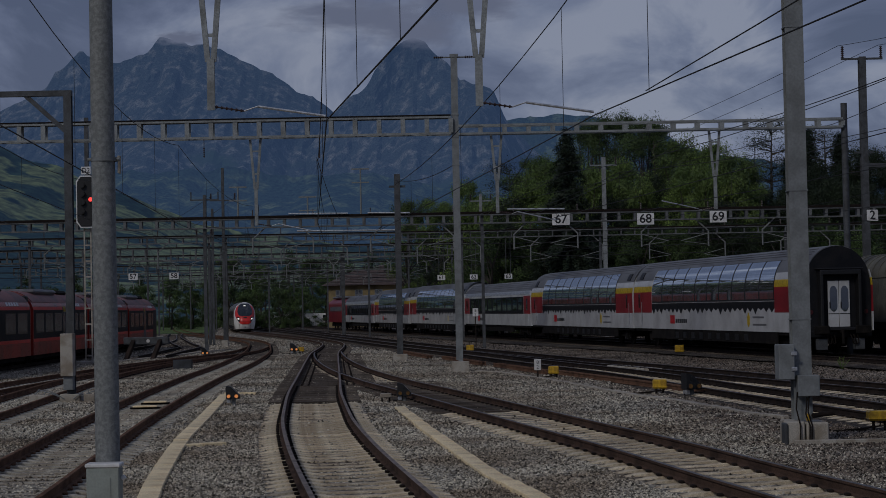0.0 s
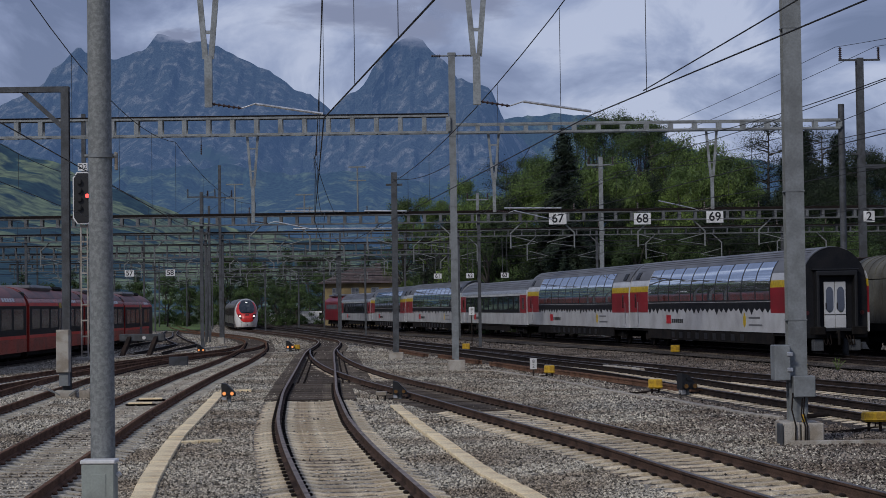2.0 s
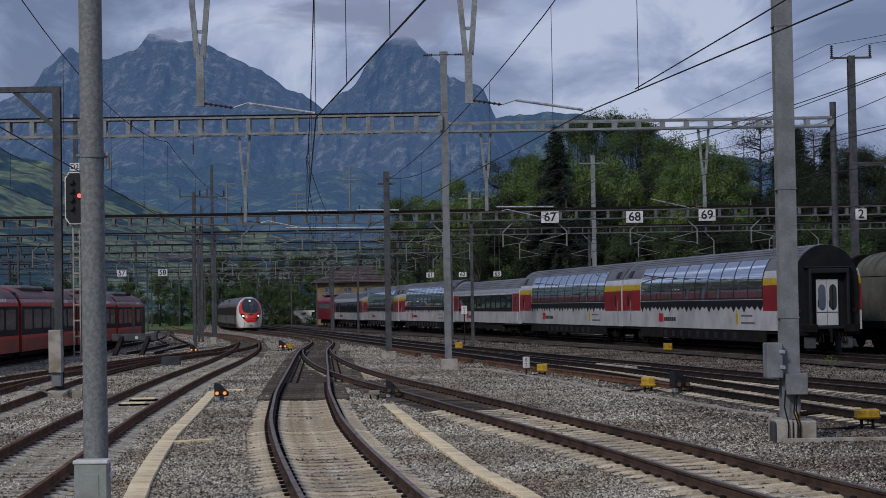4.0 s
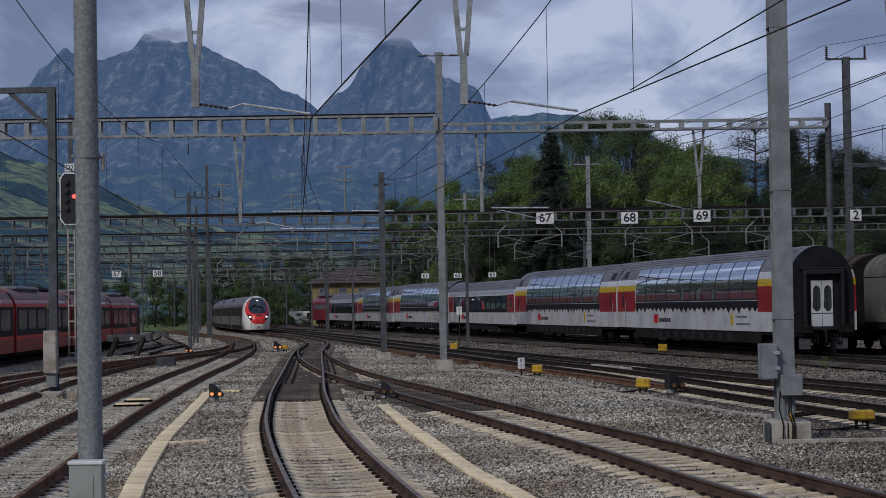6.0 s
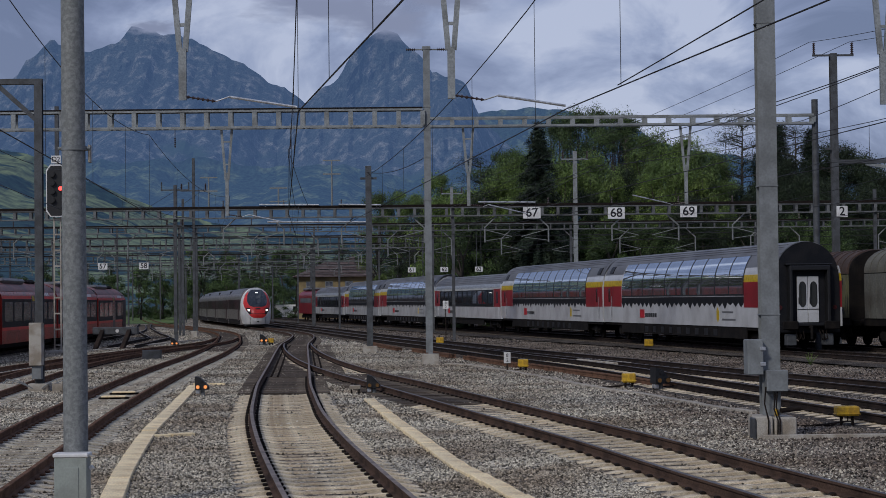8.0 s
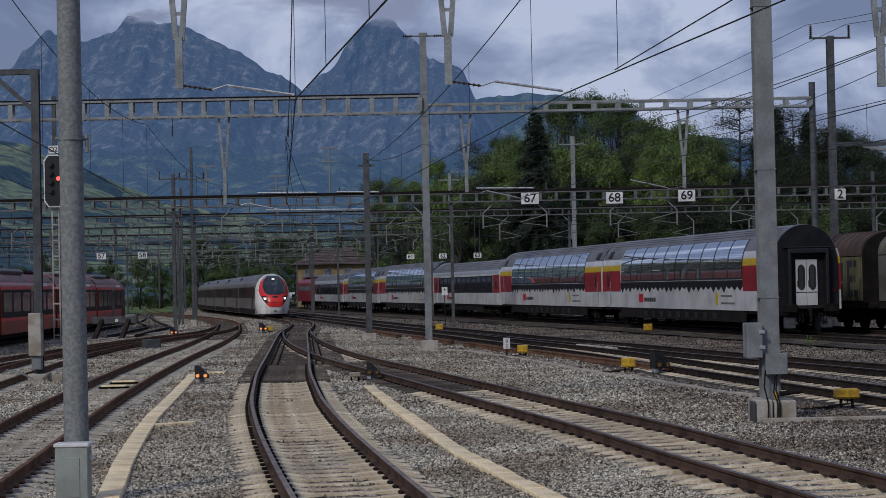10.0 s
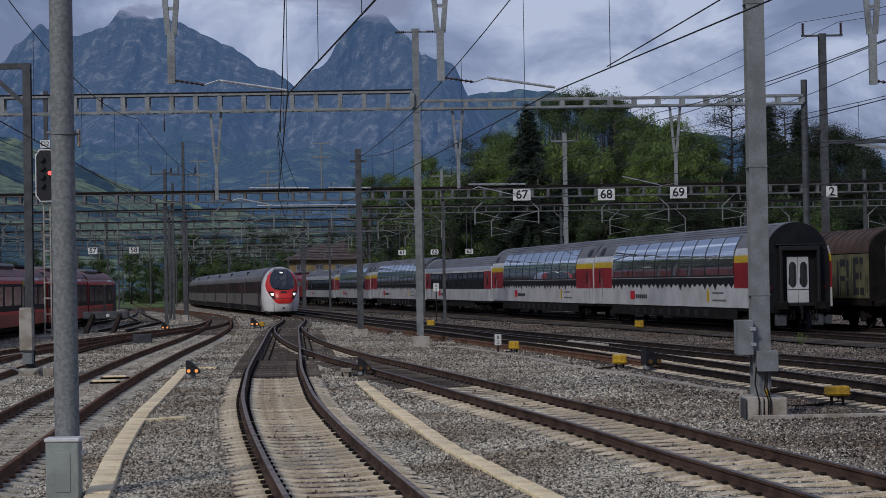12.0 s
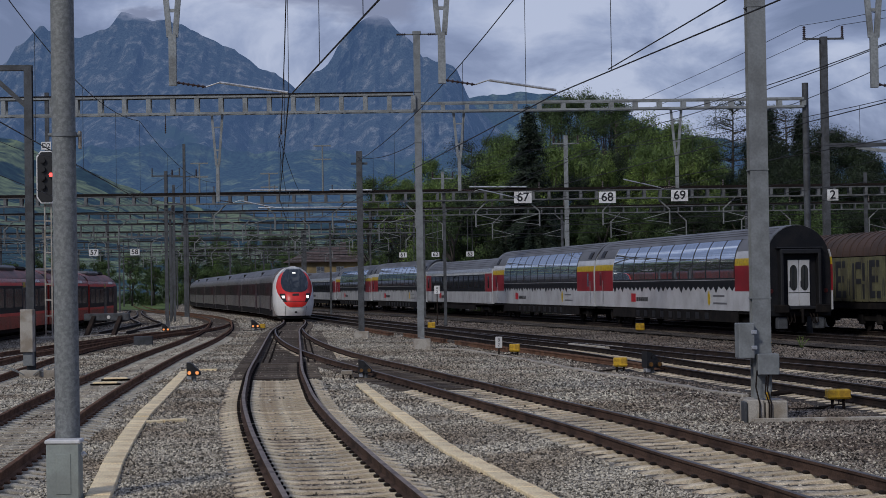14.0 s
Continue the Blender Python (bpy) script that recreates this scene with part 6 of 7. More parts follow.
def buffer_stop():
    base = empty("buffer_stop", None, label="rust-brown steel buffer stop with leaning struts", category="buffer stop")
    x, y = -16.9, 105.5
    bm = bmesh.new()
    box(bm, x - 1.3, x + 1.25, y - 0.2, y + 0.2, 0.58, 1.0, bevel=0.04)
    part("beam", bm, DARKSTEEL, base)
    for dx in (-0.75, 0.75):
        bm = bmesh.new()
        bar(bm, (x + dx - 0.25, y - 1.3, -0.3), (x + dx + 0.05, y, 0.9), 0.22, 0.22)
        part("strut", bm, RUST, base)
    bm = bmesh.new()
    rod(bm, (x + 0.1, y - 0.25, 0.78), (x + 0.1, y - 0.21, 0.78), 0.1, n=14)
    part("reflector", bm, WHITE, base)


buffer_stop()


def number_post(x, y, z, w, h, text):
    base = empty("marker_post", None, label="small white marker plate on a rusty post", category="sign")
    bm = bmesh.new()
    rod(bm, (x, y, -0.35), (x, y, z), 0.03, n=8)
    part("post", bm, RUST, base)
    bm = bmesh.new()
    box(bm, x - w / 2, x + w / 2, y - 0.04, y - 0.02, z - 0.05, z + h, bevel=0.01)
    plate = part("plate", bm, WHITE, base)
    cu = bpy.data.curves.new("number", "FONT")
    cu.body, cu.size, cu.align_x, cu.align_y, cu.extrude = text, h * 0.5, "CENTER", "CENTER", 0.003
    cu.materials.append(BLACK)
    ob = new("number", cu)
    ob.parent = plate
    ob.matrix_basis = pose(x, y - 0.045, z + h * 0.42, 90, 0, 0)


number_post(3.22, 66.0, 0.12, 0.24, 0.34, "8\n2")
number_post(1.9, 118.0, 1.8, 0.36, 0.46, "8\n2")
for x, text in ((-29.7, "57"), (-25.8, "58"), (-0.27, "61"), (2.33, "62"), (5.11, "63")):
    d = 177.7 if x < -20 else 149.7
    sign_plate("track_sign", text, x, d, 5.85 if x < -20 else 4.75, 0.88 if x < -20 else 0.62, 0.62 if x < -20 else 0.4, 1.7 if x < -20 else 3.1)
sign_plate("track_sign", "2", 22.28, 96.79, 6.7, 0.58, 0.58, 0.1)


def weed(x, y, s):
    rnd = random.Random(int(x * 100))
    base = empty("weed", pose(x, y, -0.22), label="bright green weed growing in the ballast", category="plant")
    for k in range(9):
        bm = bmesh.new()
        a, tilt = rnd.uniform(0, 6.3), rnd.uniform(0.1, 0.7)
        top = Vector((math.cos(a) * tilt * s, math.sin(a) * tilt * s, s * rnd.uniform(0.6, 1.0)))
        rod(bm, (0, 0, 0), top, 0.008, 0.004, 5)
        for j in range(9):
            p = top * rnd.uniform(0.3, 1.0)
            q = p + Vector((rnd.uniform(-1, 1), rnd.uniform(-1, 1), rnd.uniform(-0.2, 0.8))) * 0.13 * s
            w = Vector((rnd.uniform(-1, 1), rnd.uniform(-1, 1), 0)).normalized() * 0.035 * s
            bm.faces.new([bm.verts.new(v) for v in (p, (p + q) / 2 + w, q, (p + q) / 2 - w)])
        part("stem", bm, LEAFLIGHT, base)


def balise(x, y):
    base = empty("balise", pose(x, y, 0, 0, 0, 5), label="pale yellow balise plate between the rails", category="balise", group="balises on the straight track")
    bm = bmesh.new()
    box(bm, -0.32, 0.32, -0.2, 0.2, -0.15, -0.11, bevel=0.012)
    part("plate", bm, TROUGH, base)
    bm = bmesh.new()
    box(bm, -0.4, 0.4, -0.05, 0.05, -0.2, -0.15)
    part("bracket", bm, CLIP, base)


balise(-8.05, 49.8)
balise(-8.15, 52.2)


def ground_box(x, y, w, h, mat, label, legs=True):
    base = empty("trackside_box", pose(x, y, 0), label=label, category="junction box")
    bm = bmesh.new()
    box(bm, -w / 2, w / 2, -0.15, 0.15, -0.2 + (0.12 if legs else -0.1), -0.2 + (0.12 if legs else -0.1) + h, bevel=0.015)
    part("body", bm, mat, base)
    if legs:
        for dx in (-w * 0.35, w * 0.35):
            bm = bmesh.new()
            rod(bm, (dx, 0, -0.35), (dx, 0, -0.07), 0.02, n=6)
            part("leg", bm, CLIP, base)


ground_box(-1.68, 51.2, 0.3, 0.11, CONCRETE, "flat pale box on thin legs beside the branch track")
ground_box(-9.6, 105.5, 0.75, 0.15, CONCRETE, "flat pale concrete cover lying on the ballast", False)
ground_box(-12.0, 85.0, 0.85, 0.5, DARKSTEEL, "dark weathered concrete block beside the sidings", False)
cover_slabs("pale concrete cable trough curving along the sidings", [(-17.9, 98), (-16.8, 106), (-16.0, 115), (-15.5, 122), (-14.6, 126)], 0.4, 1.0, CONCRETE)


# pale sleeper ends showing between the rails, added as separate blocks
for k in range(10):
    bm = bmesh.new()
    p = Vector((6.6, 73.0, 0)).lerp(Vector((7.6, 68.6, 0)), k / 9)
    box(bm, p.x - 0.32, p.x + 0.32, p.y - 0.13, p.y + 0.13, -0.2, -0.03, bevel=0.03)
    tagged(part("guard_block", bm, CONCRETE), "pale concrete sleeper end between yard rails", "concrete block", group="concrete blocks between the yard rails")


# ---- wires ----
def catenary(label, path, dist, contact, carrier, droppers=True, r=0.012, slack=0.4):
    """Contact wire, carrying wire and droppers over a track."""
    base = empty("overhead_line", None, label=label, category="overhead wire", group="overhead lines")
    def at(d, z):
        p = path.at(path.reach(d))
        return Vector((p.x, p.y, z))
    cw, mw = [], []
    for d0, d1 in zip(dist, dist[1:]):
        n = 12
        a, b = at(d0, 0), at(d1, 0)
        for k in range(n):
            f = k / n
            p = a.lerp(b, f)
            cw.append(p + Vector((0, 0, contact)))
            mw.append(p + Vector((0, 0, carrier - 4 * slack * (carrier - contact) * f * (1 - f))))
    wire("contact_wire", cw, r * 1.15, WIRE, base)
    wire("carrying_wire", mw, r, WIRE, base)
    if droppers:
        for a, b in list(zip(cw, mw))[::3]:
            wire("dropper", [a, b], 0.006, WIRE, base)


def turnout_wires():
    """The straight wires over the branching track, and the one that joins them."""
    base = empty("overhead_line", None, label="contact and carrying wires over the branching track", category="overhead wire", group="overhead lines")
    def low(y):
        return Vector((2.8 - 0.117 * (y - 34.1) if y > 34.1 else 2.8 + 0.17 * (34.1 - y), y, 5.82))
    def high(y):
        p = low(y)
        p.z = 7.25 + 0.0011 * (y - 68) ** 2 if y > 34.1 else 8.55 - 0.02 * (34.1 - y)
        return p
    wire("contact_wire", [low(y) for y in (12, 23, 34.1, 50, 63, 74.2, 90, 105)], 0.0115, WIRE, base)
    wire("carrying_wire", [high(y) for y in (12, 20, 27, 34.1, 38, 42, 46, 50, 55, 60, 65, 70, 74.2)], 0.012, WIRE, base)
    wire("joining_wire", [(3.36, 30.5, 5.84), (3.98, 23.1, 5.81), (5.1, 10, 5.8)], 0.0095, WIRE, base)
    for y in (30.5, 37.2, 45.7, 53.5, 61, 68):
        wire("dropper", [low(y), high(y)], 0.006, WIRE, base)


catenary("contact and carrying wires over the curved main track", Path([(1.08, 14), (-2.11, 34.1), (-5.0, 74)] + [(p.x, p.y) for p in MAIN.p[::40] if p.y > 80]), [14, 34.1, 74, 117, 150, 178, 205, 238, 272, 310], 5.82, 8.3)
turnout_wires()
catenary("contact and carrying wires over the straight track", Path([(-6.9, 14), (-8.1, 34.1), (-10.5, 74)] + [(p.x, p.y) for p in LEFT.p[::40] if p.y > 100]), [14, 34.1, 74, 117, 150, 178, 205, 238, 272], 5.85, 9.0, True, 0.012, 0.25)
for pth in (RIGHT_A, RIGHT_B, COACHES, FREIGHT):
    catenary("overhead wires across the yard tracks", pth, [24, 74, 117, 150, 178, 205, 238, 272], 5.9, 7.6, True, 0.010)
catenary("overhead wires over the sidings", FAR_LEFT, [34, 74, 117, 146], 5.9, 7.6, True, 0.010)
catenary("overhead wires over the red train", RED_LINE, [34, 74, 117, 150, 178, 205], 5.9, 7.6, True, 0.010)


def feeder(pts, r=0.014, s=0.25):
    line = []
    for a, b in zip(pts, pts[1:]):
        line += sag(a, b, s)
    ob = wire("feeder_wire", line, r)
    tagged(ob, "dark feeder wire strung high across the yard", "overhead wire", group="feeder wires")


feeder([(16.5, 40, 10.0), (16.8, 80, 9.9), (3.4, 170, 11.5)])
feeder([(19.0, 44, 10.6), (20.75, 97, 15.6), (11.0, 140, 13.4), (2.4, 170, 12.6)])
feeder([(21.5, 44, 10.8), (22.85, 97, 15.6), (13.1, 140, 13.4), (4.4, 170, 12.6)])
feeder([(13.0, 40, 8.4), (9.9, 74, 8.9), (5.0, 117, 7.9)])
feeder([(-15.9, 143.2, 11.2), (-30, 205, 10.6)])
feeder([(-17.9, 143.2, 11.2), (-34, 205, 10.6)])
feeder([(-5.0, 74, 8.4), (-6.5, 117, 8.0)])
feeder([(3.6, 74, 8.6), (2.6, 117, 8.0)])
feeder([(-2.3, 91, 8.6), (0.4, 74.2, 8.0)])


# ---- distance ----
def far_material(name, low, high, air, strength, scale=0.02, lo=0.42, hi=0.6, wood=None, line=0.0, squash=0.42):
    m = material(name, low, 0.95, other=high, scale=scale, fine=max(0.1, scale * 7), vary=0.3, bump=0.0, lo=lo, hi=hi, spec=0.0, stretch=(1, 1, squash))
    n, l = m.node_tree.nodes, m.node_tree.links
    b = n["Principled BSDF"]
    # distance haze is put in as an even blue glow of the surface
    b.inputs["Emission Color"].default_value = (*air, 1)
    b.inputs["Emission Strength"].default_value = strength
    if wood:
        tc, sep, add, jit, rng, mix = n.new("ShaderNodeTexCoord"), n.new("ShaderNodeSeparateXYZ"), n.new("ShaderNodeMath"), n.new("ShaderNodeTexNoise"), n.new("ShaderNodeMapRange"), n.new("ShaderNodeMix")
        mix.data_type = "RGBA"
        jit.inputs["Scale"].default_value, jit.inputs["Detail"].default_value = 0.008, 8
        add.operation = "MULTIPLY_ADD"
        add.inputs[1].default_value = 520.0
        rng.inputs["From Min"].default_value, rng.inputs["From Max"].default_value = line + 230, line + 300
        l.new(tc.outputs["Object"], sep.inputs["Vector"])
        l.new(tc.outputs["Object"], jit.inputs["Vector"])
        l.new(jit.outputs["Fac"], add.inputs[0])
        l.new(sep.outputs["Z"], add.inputs[2])
        l.new(add.outputs["Value"], rng.inputs["Value"])
        old = b.inputs["Base Color"].links[0].from_socket
        mix.inputs[6].default_value = (*wood, 1)
        l.new(rng.outputs["Result"], mix.inputs["Factor"])
        l.new(old, mix.inputs[7])
        l.new(mix.outputs[2], b.inputs["Base Color"])
    return m


# blue of the haze glow that the far slopes carry
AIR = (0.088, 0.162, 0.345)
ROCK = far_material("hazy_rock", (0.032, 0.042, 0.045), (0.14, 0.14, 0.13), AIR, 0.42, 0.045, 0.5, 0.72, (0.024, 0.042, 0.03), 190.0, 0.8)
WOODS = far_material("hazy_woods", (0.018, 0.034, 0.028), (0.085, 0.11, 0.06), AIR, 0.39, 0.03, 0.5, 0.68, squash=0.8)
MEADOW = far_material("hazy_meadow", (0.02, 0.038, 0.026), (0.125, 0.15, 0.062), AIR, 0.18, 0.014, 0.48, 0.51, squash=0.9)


def mountain(name, label, crest, y, deep, mat, rough=26.0, step=9.0, foot=-10.0, seed=0.0):
    """A ridge with gullies: crest is a list of (x, height)."""
    bm = bmesh.new()
    x0, x1 = crest[0][0], crest[-1][0]
    nx, nr = int((x1 - x0) / step), 60
    rows = []
    for j in range(nr + 1):
        k = j / nr
        row = []
        for i in range(nx + 1):
            x = x0 + (x1 - x0) * i / nx
            top = float(np.interp(x, [c[0] for c in crest], [c[1] for c in crest]))
            top += rough * 0.28 * noise.fractal((x * 0.03, seed, 0.0), 0.9, 2.1, 5)
            z = foot + (top - foot) * k
            gully = noise.fractal((x * 0.006 + seed, z * 0.0022, 1.7), 0.75, 2.0, 7) * rough * 3.2 * min(1, (1 - k) * 6 + 0.12)
            row.append(bm.verts.new((x, y - deep * (1 - k) ** 1.25 + gully, z)))
        rows.append(row)
    for p, q in zip(rows, rows[1:]):
        for i in range(nx):
            bm.faces.new((p[i], p[i + 1], q[i + 1], q[i]))
    back = [bm.verts.new((v.co.x, y + deep, foot)) for v in rows[-1]]
    for i in range(nx):
        bm.faces.new((rows[-1][i], rows[-1][i + 1], back[i + 1], back[i]))
    ob = part(name, bm, mat, smooth=False)
    return tagged(ob, label, "mountain", kind="structure")


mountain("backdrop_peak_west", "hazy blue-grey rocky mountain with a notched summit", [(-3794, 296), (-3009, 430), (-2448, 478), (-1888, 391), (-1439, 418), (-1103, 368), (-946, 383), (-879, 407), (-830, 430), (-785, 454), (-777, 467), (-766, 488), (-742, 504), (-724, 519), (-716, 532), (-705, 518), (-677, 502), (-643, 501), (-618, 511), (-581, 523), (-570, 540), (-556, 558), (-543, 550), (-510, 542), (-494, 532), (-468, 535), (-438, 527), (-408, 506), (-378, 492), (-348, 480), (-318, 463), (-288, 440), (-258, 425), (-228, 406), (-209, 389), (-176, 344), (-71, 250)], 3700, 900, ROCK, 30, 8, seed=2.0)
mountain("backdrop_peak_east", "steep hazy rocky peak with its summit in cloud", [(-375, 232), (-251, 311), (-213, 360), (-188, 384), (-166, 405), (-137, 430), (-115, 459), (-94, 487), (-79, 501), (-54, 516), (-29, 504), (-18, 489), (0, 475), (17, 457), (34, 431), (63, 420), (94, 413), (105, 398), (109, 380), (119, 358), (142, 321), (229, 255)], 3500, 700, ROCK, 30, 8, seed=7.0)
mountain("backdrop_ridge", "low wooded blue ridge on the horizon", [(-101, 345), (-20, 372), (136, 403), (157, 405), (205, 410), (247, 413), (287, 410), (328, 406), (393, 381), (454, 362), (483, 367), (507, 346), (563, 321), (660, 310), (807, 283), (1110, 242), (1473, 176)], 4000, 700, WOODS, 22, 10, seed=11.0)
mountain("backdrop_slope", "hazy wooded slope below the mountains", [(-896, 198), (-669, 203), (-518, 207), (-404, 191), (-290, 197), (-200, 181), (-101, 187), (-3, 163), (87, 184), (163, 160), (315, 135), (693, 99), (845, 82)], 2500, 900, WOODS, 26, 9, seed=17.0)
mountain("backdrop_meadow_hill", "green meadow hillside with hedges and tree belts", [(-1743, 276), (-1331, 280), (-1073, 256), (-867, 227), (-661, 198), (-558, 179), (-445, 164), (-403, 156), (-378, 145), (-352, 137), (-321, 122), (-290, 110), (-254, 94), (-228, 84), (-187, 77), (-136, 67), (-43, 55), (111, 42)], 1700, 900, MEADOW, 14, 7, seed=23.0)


# Even glow with noisy see-through edges, in place of a lit cloud.
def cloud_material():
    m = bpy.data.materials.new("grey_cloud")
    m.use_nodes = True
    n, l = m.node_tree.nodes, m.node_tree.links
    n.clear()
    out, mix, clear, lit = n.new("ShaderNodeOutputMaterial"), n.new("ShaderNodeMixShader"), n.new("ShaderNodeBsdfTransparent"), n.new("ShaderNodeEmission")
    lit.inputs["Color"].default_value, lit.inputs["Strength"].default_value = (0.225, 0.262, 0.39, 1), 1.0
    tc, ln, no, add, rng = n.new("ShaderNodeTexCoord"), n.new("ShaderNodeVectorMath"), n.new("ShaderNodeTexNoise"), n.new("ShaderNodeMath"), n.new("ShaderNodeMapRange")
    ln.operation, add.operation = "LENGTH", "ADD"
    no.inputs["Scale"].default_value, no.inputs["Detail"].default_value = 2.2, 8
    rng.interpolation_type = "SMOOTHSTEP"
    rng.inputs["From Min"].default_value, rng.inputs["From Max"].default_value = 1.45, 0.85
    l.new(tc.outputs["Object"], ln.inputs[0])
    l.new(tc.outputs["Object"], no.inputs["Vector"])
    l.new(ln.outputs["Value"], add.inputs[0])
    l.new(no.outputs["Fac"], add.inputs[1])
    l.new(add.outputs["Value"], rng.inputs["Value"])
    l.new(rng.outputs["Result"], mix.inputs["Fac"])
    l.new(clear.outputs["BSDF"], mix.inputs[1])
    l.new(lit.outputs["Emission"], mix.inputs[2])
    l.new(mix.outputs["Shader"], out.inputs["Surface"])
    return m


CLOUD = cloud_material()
# shallow glowing discs stand in for the cloud at the summits
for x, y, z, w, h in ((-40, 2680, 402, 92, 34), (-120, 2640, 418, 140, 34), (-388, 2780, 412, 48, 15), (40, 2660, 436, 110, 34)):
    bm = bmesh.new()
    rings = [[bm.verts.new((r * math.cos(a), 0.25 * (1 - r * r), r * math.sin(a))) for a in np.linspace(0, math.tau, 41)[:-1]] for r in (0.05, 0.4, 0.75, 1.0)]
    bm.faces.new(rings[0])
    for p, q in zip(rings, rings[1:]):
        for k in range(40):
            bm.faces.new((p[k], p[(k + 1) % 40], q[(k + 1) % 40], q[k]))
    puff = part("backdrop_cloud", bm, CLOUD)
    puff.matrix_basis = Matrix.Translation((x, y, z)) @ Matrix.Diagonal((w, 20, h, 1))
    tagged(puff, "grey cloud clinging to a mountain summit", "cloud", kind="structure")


# ---- trees ----
LEAFLIGHT = per_island(material("light_green_leaves", (0.125, 0.185, 0.036), 0.7, other=(0.06, 0.1, 0.024), scale=0.28, fine=2.5, bump=0.0, vary=0.2, lo=0.4, hi=0.62), 0.45)
LEAFMID = per_island(material("green_leaves", (0.06, 0.1, 0.026), 0.75, other=(0.03, 0.054, 0.016), scale=0.28, fine=2.5, bump=0.0, vary=0.2, lo=0.4, hi=0.62), 0.45)
LEAFDARK = per_island(material("dark_needles", (0.016, 0.03, 0.014), 0.75, other=(0.022, 0.036, 0.016), scale=0.28, fine=2.5, bump=0.0, vary=0.2, lo=0.4, hi=0.62), 0.45)
# green of the darker trees; undergrowth shade is put into it too
LEAFSHADE = per_island(material("dark_shaded_leaves", (0.020, 0.036, 0.011), 0.8, other=(0.011, 0.021, 0.008), scale=0.28, fine=2.5, bump=0.0, vary=0.2, lo=0.4, hi=0.62), 0.3)
for foliage in (LEAFLIGHT, LEAFMID, LEAFDARK, LEAFSHADE):
    per_piece(foliage, 0.25)
BARK = material("bark", (0.07, 0.06, 0.05), 0.9, other=(0.04, 0.034, 0.03), scale=3, fine=20, stretch=(1, 1, 0.3))


def leaf_mesh(name, centres, normals, size, mat, parent, rnd):
    """A crown of small bent leaf sprays round given centres."""
    n = len(centres)
    c = np.asarray(centres)
    up = np.asarray(normals) + rnd.normal(scale=0.38, size=(n, 3))
    a = np.cross(rnd.normal(size=(n, 3)), up)
    a /= np.linalg.norm(a, axis=1)[:, None] + 1e-6
    b = np.cross(a, up)
    b /= np.linalg.norm(b, axis=1)[:, None] + 1e-6
    s = size * rnd.uniform(0.6, 1.3, size=(n, 1))
    v = np.stack([c - a * s * 0.8, c + b * s * 0.6, c + a * s * 0.8 + np.array([0, 0, -0.3]) * s], 1).reshape(-1, 3)
    f = np.arange(n * 3).reshape(-1, 3)
    me = bpy.data.meshes.new(name)
    me.from_pydata(v.tolist(), [], f.tolist())
    me.materials.append(mat)
    ob = new(name, me)
    ob.parent = parent
    return ob


def broadleaf(label, seed, height, width, mat, density=1.0, low=0.22, name="tree", leaves=680, size=0.1):
    rnd = np.random.default_rng(seed)
    base = empty(name, None, label=label, category="tree", group="trees behind the yard")
    bm = bmesh.new()
    trunk_top = height * 0.8
    pts = [Vector((0, 0, -0.5))]
    for k in range(1, 7):
        pts.append(Vector((rnd.normal() * 0.15 * k * 0.5, rnd.normal() * 0.15 * k * 0.5, trunk_top * k / 6)))
    for k in range(6):
        rod(bm, pts[k], pts[k + 1], 0.32 * (1 - k / 6.5) * height / 18, 0.32 * (1 - (k + 1) / 6.5) * height / 18, 7)
    trunk = part("trunk", bm, BARK, base)
    clumps = []
    for k in range(int(46 * density)):
        h = low + (1 - low) * rnd.random() ** 0.85
        r = width * 0.5 * (math.sin(min(1.0, (h - low) / (1 - low) * 0.92 + 0.08) * math.pi) ** 0.55) * rnd.uniform(0.25, 0.80)
        a = rnd.uniform(0, math.tau)
        clumps.append(Vector((r * math.cos(a), r * math.sin(a), h * height * 0.87 + rnd.normal() * 0.3)))
    for q in clumps[::3]:
        bm = bmesh.new()
        st = pts[min(5, max(1, int(q.z / height * 5.5)))]
        mid = (st + q) / 2 + Vector((0, 0, -0.2))
        rod(bm, st, mid, 0.10, 0.06, 5)
        rod(bm, mid, q, 0.06, 0.02, 5)
        part("limb", bm, BARK, trunk)
    cs, ns = [], []
    for q in clumps:
        rad = rnd.uniform(0.45, 1.25) * width / 7
        m = int(leaves * density)
        d = rnd.normal(size=(m, 3)) * [1, 1, 0.62]
        d /= np.maximum(1e-3, np.linalg.norm(d, axis=1))[:, None]
        d *= (rnd.random((m, 1)) ** 0.45) * rad * rnd.uniform(0.75, 1.1, size=(m, 1))
        cs.append(np.array(q) + d)
        ns.append(d / rad + [0, 0, 0.15])
    leaf_mesh("crown", np.concatenate(cs), np.concatenate(ns), size, mat, base, rnd)
    return base


